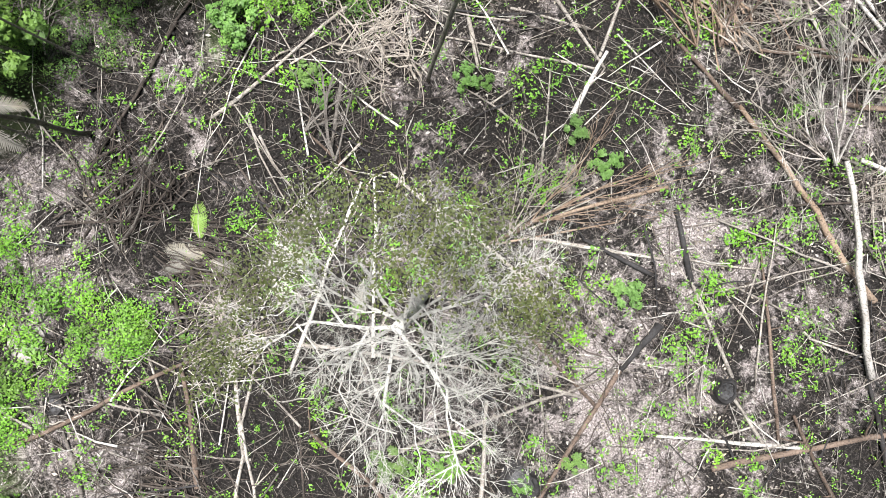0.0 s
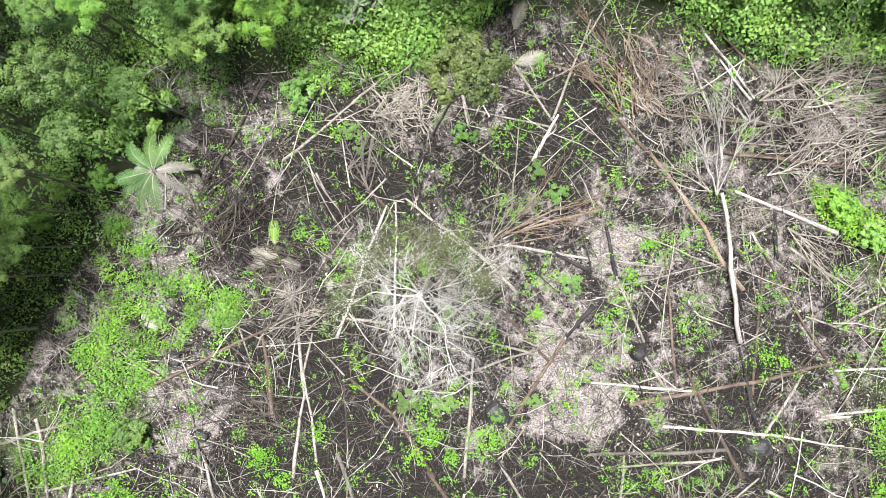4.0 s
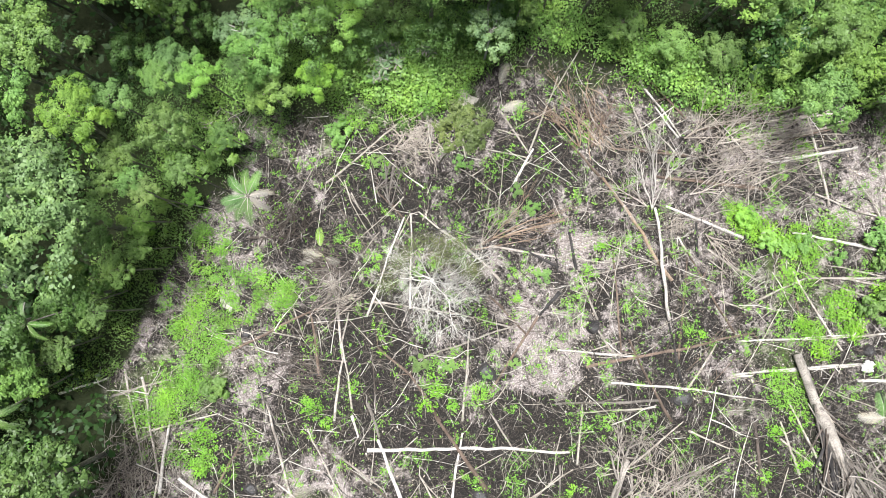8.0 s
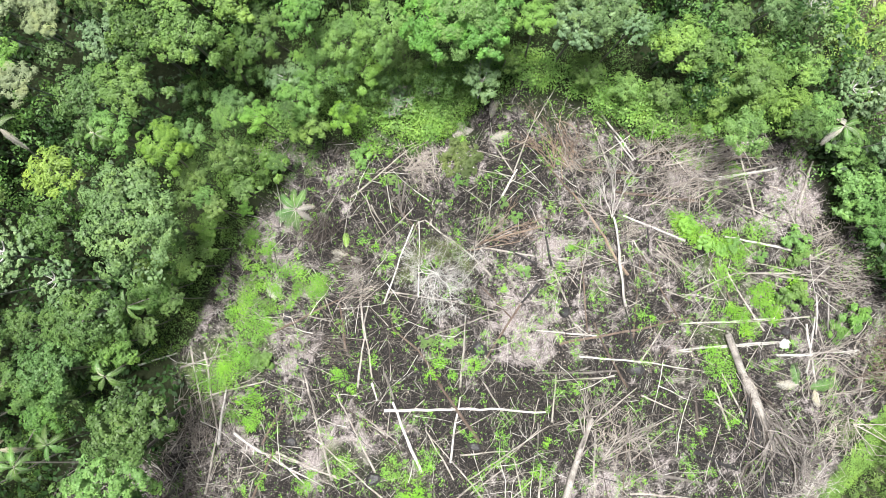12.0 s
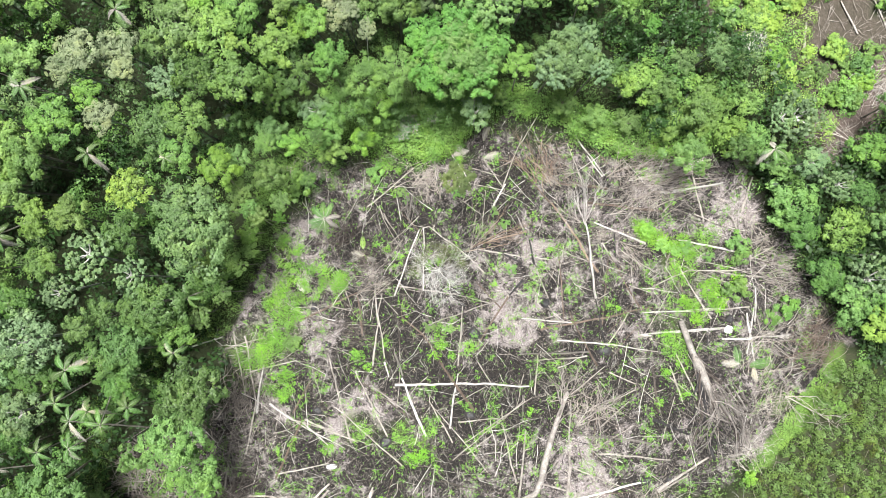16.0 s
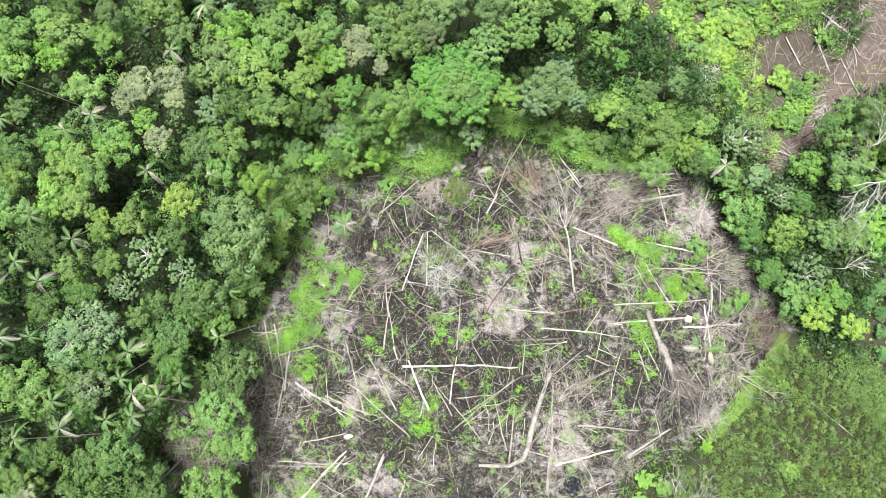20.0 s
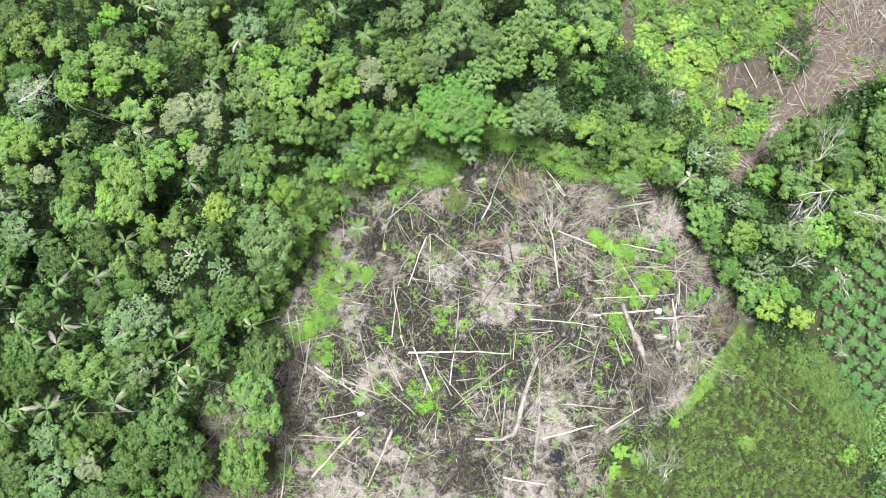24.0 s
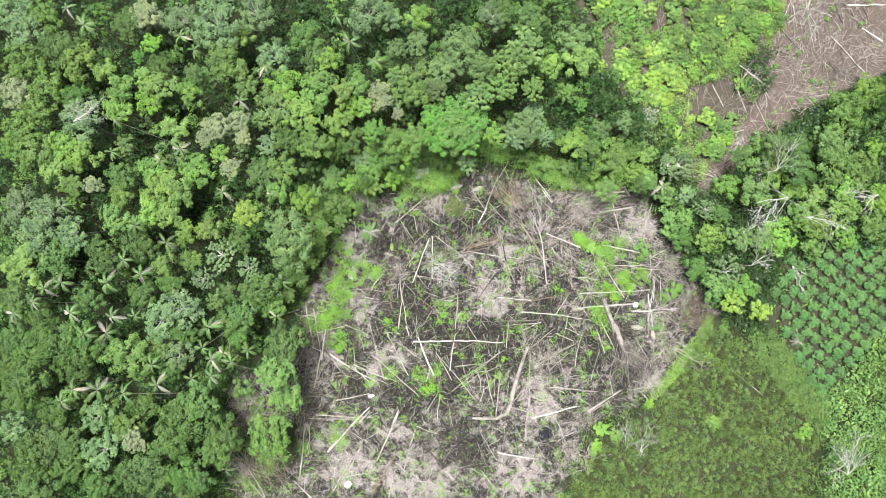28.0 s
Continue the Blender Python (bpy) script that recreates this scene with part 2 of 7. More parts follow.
FALLOW = [(19.4, 49.1), (59.0, 49.3), (56.9, 39.3), (49.9, 34.3), (52.8, 27.4), (48.8, 21.4), (44.8, 15.5), (41.3, 13.5), (38.0, 22.4), (34.1, 27.3), (26.2, 32.2), (25.3, 39.1)]
BARE_PATCH = [(56.5, 51.3), (89.9, 51.6), (84.5, 35.5), (73.6, 31.5), (66.6, 28.4), (60.6, 24.5), (53.7, 20.5), (49.7, 16.5), (43.8, 11.6), (42.8, 13.5), (44.8, 19.4), (49.8, 22.4), (53.8, 28.4), (55.8, 31.4), (54.9, 36.3)]
PLANTATION = [(57.8, 0.4), (62.2, 1.9), (82.9, 2.9), (86.6, -7.8), (74.8, -11.2), (70.8, -16.1), (65.8, -22.3), (62.8, -23.8), (61.0, -20.4), (57.2, -12.7), (55.8, -5.9)]
BUSH_EAST = [(62.9, -23.3), (66.8, -21.4), (71.8, -14.6), (76.7, -10.7), (86.5, -8.8), (85.7, -45.3), (62.5, -45.3), (64.1, -37.7), (64.7, -31.0)]
WOODS_EAST = [(37.9, 12.5), (43.8, 11.1), (50.7, 16.5), (54.7, 21.5), (61.6, 24.5), (67.6, 28.5), (75.5, 31.5), (89.5, 36.5), (88.8, 3.9), (75.0, 2.4), (62.3, 2.4), (57.3, 0.4), (54.8, -5.9), (54.2, -12.7), (48.4, -11.8), (45.7, -7.9), (44.1, -4.5), (41.2, -2.1), (39.8, 0.3), (38.8, 4.2), (36.4, 7.6), (34.9, 11.1)]
CHAR_SPOTS = [(-4.6, 5.5, 2.9), (-8.9, 1.6, 1.7), (-6.0, -7.1, 2.9), (-6.9, -10.0, 2.9), (-5.5, -4.2, 1.9), (-9.8, -4.2, 1.7), (8.6, -14.8, 4.9), (18.3, -14.7, 2.9), (14.4, -12.8, 2.4), (3.8, -17.7, 2.4), (17.3, -6.0, 1.2), (10.5, -2.2, 1.5), (20.3, 7.6, 1.5), (6.6, 7.5, 2.4), (30.9, -19.5, 2.1), (28.0, -10.8, 2.4), (-6.8, -23.4, 3.4), (-0.1, -23.4, 2.4), (1.9, -32.0, 2.9), (-22.2, -25.4, 1.5), (-14.5, -22.5, 1.5), (-16.5, -17.7, 1.5), (0.8, -13.8, 2.9), (-10.8, -11.9, 1.9), (26.0, -17.6, 1.9)]
ASH_SPOTS = [(-16.2, 0.6, 1.7), (-14.7, -8.1, 1.7), (-12.7, -10.0, 1.5), (-19.9, -17.7, 1.4), (-9.8, -16.7, 2.4), (-12.6, -19.6, 1.9), (9.1, -6.1, 2.4), (10.0, -9.9, 1.9), (7.1, -8.0, 1.5), (9.6, -1.2, 1.2), (16.3, -21.5, 2.9), (16.3, -26.3, 2.1), (-17.3, -34.9, 3.9), (-6.8, -36.8, 3.4), (-2.0, -38.7, 3.9), (-8.7, -29.2, 1.9), (22.2, 9.5, 2.9), (10.5, 1.7, 1.5), (-15.7, 3.5, 1.7), (33.0, 5.7, 2.4), (12.4, -36.8, 3.9), (-10.7, -17.7, 1.5), (36.6, -21.4, 1.9), (-13.7, -4.2, 1.0)]
MOSS_SPOTS = [(-22.4, -11.0, 1.9), (-18.5, -6.2, 2.1), (-19.5, -10.0, 1.5), (27.1, -1.2, 1.9), (-4.9, -19.6, 1.4), (-18.3, -31.1, 1.7), (26.1, -9.9, 1.9), (-9.8, -19.6, 1.4), (-24.1, -32.1, 1.4), (30.0, 2.7, 1.6), (-7.0, 10.4, 0.8), (20.3, 12.5, 1.2)]
FRINGE = [(-22.5, 3.5), (-18.6, 6.0), (-15.3, 10.8), (-12.4, 12.8), (-7.0, 12.8), (-2.1, 11.4), (0.8, 12.9), (5.6, 17.3), (8.6, 16.8), (13.4, 15.4), (18.3, 12.4), (24.2, 12.0), (33.0, 13.0), (35.0, 15.5), (28.1, 16.4), (20.3, 16.4), (13.4, 17.8), (7.6, 20.2), (0.8, 19.2), (-5.1, 18.2), (-10.9, 16.2), (-16.8, 13.3), (-21.6, 8.4)]
VERGE = [(-18.7, 3.3), (-17.1, 2.0), (-15.8, 1.0), (-16.1, -1.1), (-13.8, -0.5), (-10.4, -2.1), (-10.7, -3.3), (-13.7, -4.1), (-15.8, -5.1), (-15.2, -6.7), (-17.0, -7.2), (-17.8, -9.2), (-18.7, -11.7), (-17.2, -15.3), (-18.7, -16.8), (-20.5, -15.0), (-19.8, -12.2), (-21.8, -11.8), (-21.3, -9.2), (-19.8, -7.2), (-20.9, -5.2), (-19.6, -3.1), (-19.9, -0.0)]
WEED_SPOTS = [(-3.2, -21.5, 1.8), (-1.9, -19.5, 0.9), (-3.9, -22.8, 0.9), (-0.6, -9.5, 1.1), (-1.3, -11.1, 0.8), (2.7, -10.1, 0.9), (0.7, -10.8, 0.7), (-10.0, -10.8, 1.1), (-9.0, -12.2, 0.7), (-18.0, -12.8, 1.1), (-19.4, -13.2, 0.7), (-18.7, -15.5, 0.8), (-13.3, -21.5, 0.9), (-12.6, -20.1, 0.5), (-17.3, -20.8, 0.7), (25.0, -8.7, 0.9), (25.3, -12.8, 0.8), (27.0, -12.1, 0.9), (27.3, -15.4, 0.7), (23.0, 3.4, 0.9), (25.1, 2.1, 0.9), (29.8, -3.3, 1.1), (31.1, -5.3, 0.9), (27.1, -4.7, 0.9), (28.4, -6.7, 0.7), (24.3, -16.1, 0.7), (8.8, -20.1, 0.9), (7.5, -21.4, 0.7), (9.5, -17.4, 0.7), (-6.7, -9.5, 0.7), (-4.6, -16.1, 0.5), (4.8, -19.4, 0.4), (25.2, -20.1, 0.5), (19.6, -5.4, 0.5), (5.4, -2.7, 0.5), (-6.7, 1.3, 0.5), (-4.7, 7.7, 0.7), (-6.1, 7.4, 0.5), (-2.0, -0.7, 0.7), (-0.7, -0.1, 0.7), (10.8, -0.7, 0.7), (12.2, 1.3, 0.5), (14.9, -9.4, 0.4), (-15.2, -27.4, 0.9), (-17.9, -28.1, 0.8), (-7.2, -27.4, 0.7), (-11.2, -26.1, 0.5), (14.1, -26.7, 0.4), (-4.7, -6.8, 0.4), (6.1, -28.1, 0.4), (-12.0, -16.2, 0.4)]
EAST_WEEDS = [(23.0, 3.4, 1.5), (24.4, 2.1, 1.3), (26.1, 1.4, 1.3), (21.7, 4.1, 0.8), (27.8, 0.7, 1.1), (27.1, 2.4, 0.8), (30.4, -3.3, 1.5), (31.1, -4.7, 1.2), (27.7, -5.0, 1.2), (29.1, -6.7, 0.9), (33.2, -2.6, 1.1)]
FIELD_PATH = [(55.1, -17.5), (57.6, -19.0), (59.0, -20.4), (60.9, -22.8), (62.8, -25.2), (62.3, -26.2), (59.4, -23.8), (57.5, -21.4), (55.6, -19.5)]
WEST_FRINGE = [(-26.4, 1.6), (-21.0, 2.5), (-18.6, 5.5), (-19.6, 1.6), (-21.5, -1.3), (-22.9, -5.2), (-25.3, -8.6), (-30.1, -10.1), (-34.8, -14.9), (-37.7, -18.7), (-37.6, -23.5), (-39.5, -27.3), (-41.4, -25.4), (-38.7, -15.8), (-33.0, -10.1), (-28.2, -6.2)]

# ---- the ground ----
def ground_height(x, y):
    return lumpy(x, y, 0.35, 3.0) * 0.05 + lumpy(x, y, 0.08, 9.0) * 0.06


def build_ground():
    xs = np.concatenate([[-4000, -900, -250], np.arange(-105, 105.1, 1.0), [250, 900, 4000]])
    ys = np.concatenate([[-4000, -900, -250], np.arange(-75, 75.1, 1.0), [250, 900, 4000]])
    gx, gy = np.meshgrid(xs, ys)
    gz = ground_height(gx, gy)
    v = np.stack([gx, gy, gz], -1).reshape(-1, 3)
    w = len(xs)
    f = [(j * w + i, j * w + i + 1, (j + 1) * w + i + 1, (j + 1) * w + i) for j in range(len(ys) - 1) for i in range(w - 1)]
    me = mesh_from("ground", v, f, True)
    wob = np.stack([lumpy(gx, gy, 0.25, 1.0), lumpy(gx, gy, 0.25, 5.0)], -1) * 2.4
    px_, py_ = gx + wob[..., 0], gy + wob[..., 1]

    def spots(rows):
        m = np.zeros(gx.shape)
        for x, y, a in rows:
            m = np.maximum(m, np.clip(1.5 - np.hypot(px_ - x, py_ - y) / a, 0, 1))
        return m
    burnt = inside(px_, py_, CLEARING).astype(float)
    grass = np.maximum(inside(px_, py_, GRASS_STRIP).astype(float), inside(px_, py_, SHRUB_FIELD) * 0.04)
    pink = np.maximum(inside(px_, py_, FALLOW) * 0.6, np.maximum(inside(px_, py_, BARE_PATCH), np.maximum(inside(px_, py_, PLANTATION) * 0.25, inside(px_, py_, SHRUB_FIELD) * 0.14))).astype(float)
    a = me.color_attributes.new("cover", "FLOAT_COLOR", "POINT")
    a.data.foreach_set("color", np.stack([burnt, grass, pink, np.ones_like(burnt)], -1).astype(np.float32).ravel())
    b = me.color_attributes.new("scars", "FLOAT_COLOR", "POINT")
    b.data.foreach_set("color", np.stack([spots(CHAR_SPOTS), spots(ASH_SPOTS), spots(MOSS_SPOTS), np.ones_like(burnt)], -1).astype(np.float32).ravel())
    m, nt, bs = nodes_of("burnt_soil", 0.95)
    geo = nt.nodes.new("ShaderNodeNewGeometry")
    pos = geo.outputs["Position"]

    def layer(name):
        at = nt.nodes.new("ShaderNodeAttribute")
        at.attribute_name = name
        s = nt.nodes.new("ShaderNodeSeparateColor")
        nt.links.new(at.outputs["Color"], s.inputs[0])
        return s.outputs
    cover, scars = layer("cover"), layer("scars")
    big, mid, fine = noise_tex(nt, 0.16, 7, 0.65, pos), noise_tex(nt, 0.9, 9, 0.72, pos, 0.5), noise_tex(nt, 4.5, 9, 0.8, pos, 0.8)
    speck = noise_tex(nt, 13, 6, 0.8, pos, 0.5)
    ash = ramp(nt, speck, [(0.37, (0.045, 0.038, 0.037)), (0.46, (0.19, 0.164, 0.157)), (0.54, (0.4, 0.355, 0.347)), (0.64, (0.69, 0.635, 0.62))])
    char = ramp(nt, speck, [(0.36, (0.006, 0.0055, 0.005)), (0.52, (0.016, 0.014, 0.013)), (0.6, (0.065, 0.057, 0.053)), (0.7, (0.3, 0.27, 0.25))])
    # charred where it burnt hot, pale ash and litter elsewhere
    patch = noise_tex(nt, 0.42, 5, 0.6, pos, 0.8)
    k = math_node(nt, "ADD", math_node(nt, "MULTIPLY", patch, 0.6), math_node(nt, "MULTIPLY", mid, 0.8))
    k = math_node(nt, "ADD", k, math_node(nt, "MULTIPLY", fine, 0.6))
    k = math_node(nt, "ADD", k, math_node(nt, "MULTIPLY", scars[1], 0.13))
    k = math_node(nt, "ADD", k, 0.008)
    k = math_node(nt, "SUBTRACT", k, math_node(nt, "MULTIPLY", scars[0], 0.27))
    col = mix(nt, ramp(nt, math_node(nt, "SUBTRACT", k, 0.5), [(0.5, (0, 0, 0)), (0.58, (0.5, 0.5, 0.5)), (0.64, (1, 1, 1))]), char, ash)
    moss = ramp(nt, fine, [(0.3, (0.04, 0.07, 0.015)), (0.7, (0.16, 0.25, 0.06))])
    col = mix(nt, math_node(nt, "MULTIPLY", scars[2], ramp(nt, mid, [(0.4, (0.1, 0.1, 0.1)), (0.62, (0.9, 0.9, 0.9))])), col, moss)
    # dark forest litter, taken near-black to paint in the shade below the trees
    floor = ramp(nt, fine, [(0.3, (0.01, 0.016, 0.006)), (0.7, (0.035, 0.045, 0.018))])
    grass_c = ramp(nt, speck, [(0.3, (0.05, 0.09, 0.02)), (0.7, (0.14, 0.23, 0.05))])
    pink_c = mix(nt, ramp(nt, fine, [(0.4, (0, 0, 0)), (0.6, (1, 1, 1))]), ramp(nt, speck, [(0.35, (0.03, 0.022, 0.018)), (0.7, (0.17, 0.13, 0.11))]), ramp(nt, speck, [(0.34, (0.06, 0.047, 0.04)), (0.5, (0.17, 0.135, 0.118)), (0.68, (0.42, 0.36, 0.325))]))
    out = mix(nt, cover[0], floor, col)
    out = mix(nt, cover[2], out, mix(nt, ramp(nt, mid, [(0.35, (0, 0, 0)), (0.6, (1, 1, 1))]), mix(nt, 0.8, pink_c, (0.06, 0.047, 0.037)), pink_c))
    out = mix(nt, cover[1], out, grass_c)
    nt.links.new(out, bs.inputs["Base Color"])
    bump(nt, bs, math_node(nt, "ADD", fine, math_node(nt, "MULTIPLY", mid, 2.0)), 0.8, 0.12)
    me.materials.append(m)
    return tagged(new("ground", me), "charred soil with pale ash, litter and forest floor", "ground", kind="structure")


build_ground()


# ---- felled timber ----
LOG_WORDS = {"pale": "bleached dry felled trunk", "white": "white barkless felled trunk", "grey": "grey weathered felled trunk",
             "brown": "brown-barked felled trunk", "red": "reddish peeled felled trunk", "dark": "scorched dark felled pole",
             "char": "charcoal-black burnt log", "twig": "dry brown split trunk"}
count = 0


def felled_log(x0, y0, x1, y1, r0, r1, look_of, z0=0.0, z1=0.0, bend=0.02):
    """A trunk or pole lying from one place to another, thick end first, with stubs of branches."""
    global count
    count += 1
    r = np.random.default_rng(1000 + count)
    length = math.hypot(x1 - x0, y1 - y0)
    n = max(5, min(16, int(length / 0.9)))
    mid_x, mid_y = (x0 + x1) / 2, (y0 + y1) / 2
    pts = bent((x0 - mid_x, y0 - mid_y, r0 * 0.8 + z0), (x1 - mid_x, y1 - mid_y, r1 + 0.05 + z1), n, bend, r)
    pts[:, 2] = np.maximum(pts[:, 2], np.linspace(r0, r1, n) * 0.7)
    radii = np.linspace(r0, r1, n) * (1 + r.normal(0, 0.05, n))
    if r0 > 0.16:
        radii[0] *= 1.15
    thing = new("felled_log")
    thing.location = (mid_x, mid_y, 0)
    v, f = tube(pts, radii, 9 if r0 > 0.12 else 6, count)
    part("trunk", mesh_from("trunk", v, f, True), M[look_of], thing)
    side = np.array([y1 - y0, x0 - x1, 0]) / max(length, 0.1)
    for k in range(int(r.integers(0, 3)) if length > 3 else 0):
        i = int(r.integers(n // 2, n))
        out = side * r.choice([-1, 1]) * r.uniform(0.3, 1.1) + np.array([x1 - x0, y1 - y0, 0]) / length * r.uniform(0.2, 0.9) + [0, 0, r.uniform(0, 0.3)]
        v, f = tube(bent(pts[i], pts[i] + out, 4, 0.06, r), np.linspace(radii[i] * 0.55, 0.015, 4), 5, k)
        part("branch", mesh_from("branch", v, f, True), M[look_of], thing)
    size = "thick" if r0 > 0.25 else "slender" if r0 < 0.1 else "long" if length > 8 else "short"
    return tagged(thing, f"{size} {LOG_WORDS[look_of]} lying on burnt soil", "log", group="felled logs")


def fork(at, way, length, rad, depth, r, stems, flat=0.35, spread=0.55, kids=3, droop=0.0):
    """Grows a branching limb into stems."""
    end = at + way * length
    pts = bent(at, end, 4, 0.07, r)
    stems.append((pts, np.linspace(rad, rad * 0.55, 4)))
    if depth <= 0:
        return
    for k in range(kids):
        i = int(r.integers(1, 4))
        d = unit(way + r.normal(0, spread, 3) * [1, 1, flat] - [0, 0, droop])
        fork(pts[i], d, length * r.uniform(0.5, 0.85), rad * 0.6, depth - 1, r, stems, flat, spread, kids, droop)


def limb_mesh(name, seed, length, rad, depth, flat, spread, kids, sides=3, way=(0, 0, 1), at=(0, 0, 0), droop=0.0):
    r = np.random.default_rng(seed)
    stems = []
    fork(np.array(at, float), unit(np.array(way, float)), length, rad, depth, r, stems, flat, spread, kids, droop)
    return tubes_mesh(name, stems, sides)


def dead_crown(x, y, angle, length, rad, look_of, label, seed, depth=4, kids=3, spread=0.5, z=0.4, open_out=0.35):
    """The branching top of a felled tree, spread out over the ground."""
    thing = new("dead_crown")
    thing.location = (x, y, 0)
    a = radians(angle)
    for k in range(3):
        b = a + (k - 1) * open_out
        part("limb", limb_mesh("limb", seed * 10 + k, length * (0.45 if k != 1 else 0.55), rad * (0.7 if k != 1 else 1), depth, 0.35, spread, kids,
                               way=(math.cos(b), math.sin(b), 0.12), at=(0, 0, z)), M[look_of], thing)
    if z > 1:
        r = np.random.default_rng(seed)
        v, f = tube(bent((0.3, 0.2, -0.1), (0, 0, z), 6, 0.02, r), np.linspace(rad * 1.5, rad, 6), 7, seed)
        part("trunk", mesh_from("trunk", v, f, True), M[look_of], thing)
    return tagged(thing, label, "dead branches", group="dead crowns")


def brush_pile(x, y, radius, n, look_of, label, seed, fan=None, height=0.6, thick=0.03, loose=22, wide=0.36, reach=1.0):
    """A tangle of dry branches; fan: degrees in which they point, if they all do."""
    r = np.random.default_rng(seed)
    n, thick = int(n * 0.27), thick * 1.65
    th = np.radians(fan + r.normal(0, loose, n)) if fan is not None else r.uniform(0, 2 * math.pi, n)
    ln = radius * reach * r.uniform(0.3, 1.2, n)
    mids = np.concatenate([r.normal(0, radius * wide, (n, 2)), np.abs(r.normal(0, height * 0.5, (n, 1))) + 0.04], 1)
    me = sticks_mesh("brush_pile", mids, th, ln, thick * r.uniform(0.35, 1.5, n), r, 6, 0.05, 0.1)
    ob = part("brush_pile", me, M[look_of])
    ob.location = (x, y, 0)
    over = {"char": "dark", "dark": "grey", "twig": "pale", "pale": "white", "grey": "pale", "red": "twig", "brown": "twig"}[look_of]
    m = int(n * 0.3)
    me = sticks_mesh("brush_pile", mids[:m] * [1.15, 1.15, 1.1] + [0, 0, 0.05], th[:m] + 0.1, ln[:m] * 1.1, thick * r.uniform(0.4, 1.4, m), r, 6, 0.045, 0.08)
    top = part("brush_pile", me, M[over])
    top.location = (x, y, 0)
    tagged(top, label, "brush pile", kind="stuff")
    return tagged(ob, label, "brush pile", kind="stuff")


def stump(x, y, r0, label, seed, high=0.35):
    """A burnt stump: jagged charred ring with a hollow ashy top, root flares and a ring of ash on the soil."""
    r = np.random.default_rng(seed)
    thing = new("burnt_stump")
    thing.location = (x, y, 0)
    n = 16
    ang = np.linspace(0, 2 * math.pi, n, endpoint=False)
    flare = 1 + 0.08 * np.sin(ang * 3 + seed) + r.normal(0, 0.07, n)
    flare *= 1 + 0.14 * np.sin(ang * 2 + seed * 1.7) + r.normal(0, 0.06, n)
    rings = [(1.2, -0.05, 0.03), (1.0, 0.1, 0.04), (0.9, high, 0.12), (0.72, high * 0.85, 0.1), (0.6, high * 0.4, 0.08)]
    v = [(math.cos(t) * r0 * s * fl, math.sin(t) * r0 * s * fl * 0.8, z + r.uniform(0, j)) for s, z, j in rings for t, fl in zip(ang, flare)]
    f = [(i * n + k, i * n + (k + 1) % n, (i + 1) * n + (k + 1) % n, (i + 1) * n + k) for i in range(4) for k in range(n)]
    part("stump_body", mesh_from("stump_body", v, f), M["char"], thing)
    top = [(math.cos(t) * r0 * 0.66 * fl * q, math.sin(t) * r0 * 0.66 * fl * 0.8 * q, high * 0.45 + r.uniform(0, 0.12) + (1 - q) * 0.1) for q in (1, 0.66, 0.33) for t, fl in zip(ang, flare)]
    f = [(i * n + k, i * n + (k + 1) % n, (i + 1) * n + (k + 1) % n, (i + 1) * n + k) for i in range(2) for k in range(n)] + [tuple(range(2 * n, 3 * n))]
    part("burnt_heart", mesh_from("burnt_heart", top, f), M["cinder"], thing, "cracked ash-grey burnt wood")
    for k in range(4):
        t = r.uniform(0, 2 * math.pi)
        e = np.array([math.cos(t), math.sin(t) * 0.8, 0]) * r0
        vv, ff = tube(bent(e * 0.9 + [0, 0, 0.08], e * r.uniform(1.3, 1.7) + [0, 0, 0.02], 4, 0.08, r), [r0 * 0.14, r0 * 0.1, r0 * 0.07, 0.02], 5, k)
        part("root", mesh_from("root", vv, ff), M["dark"], thing)
    return tagged(thing, label, "stump", group="burnt stumps")


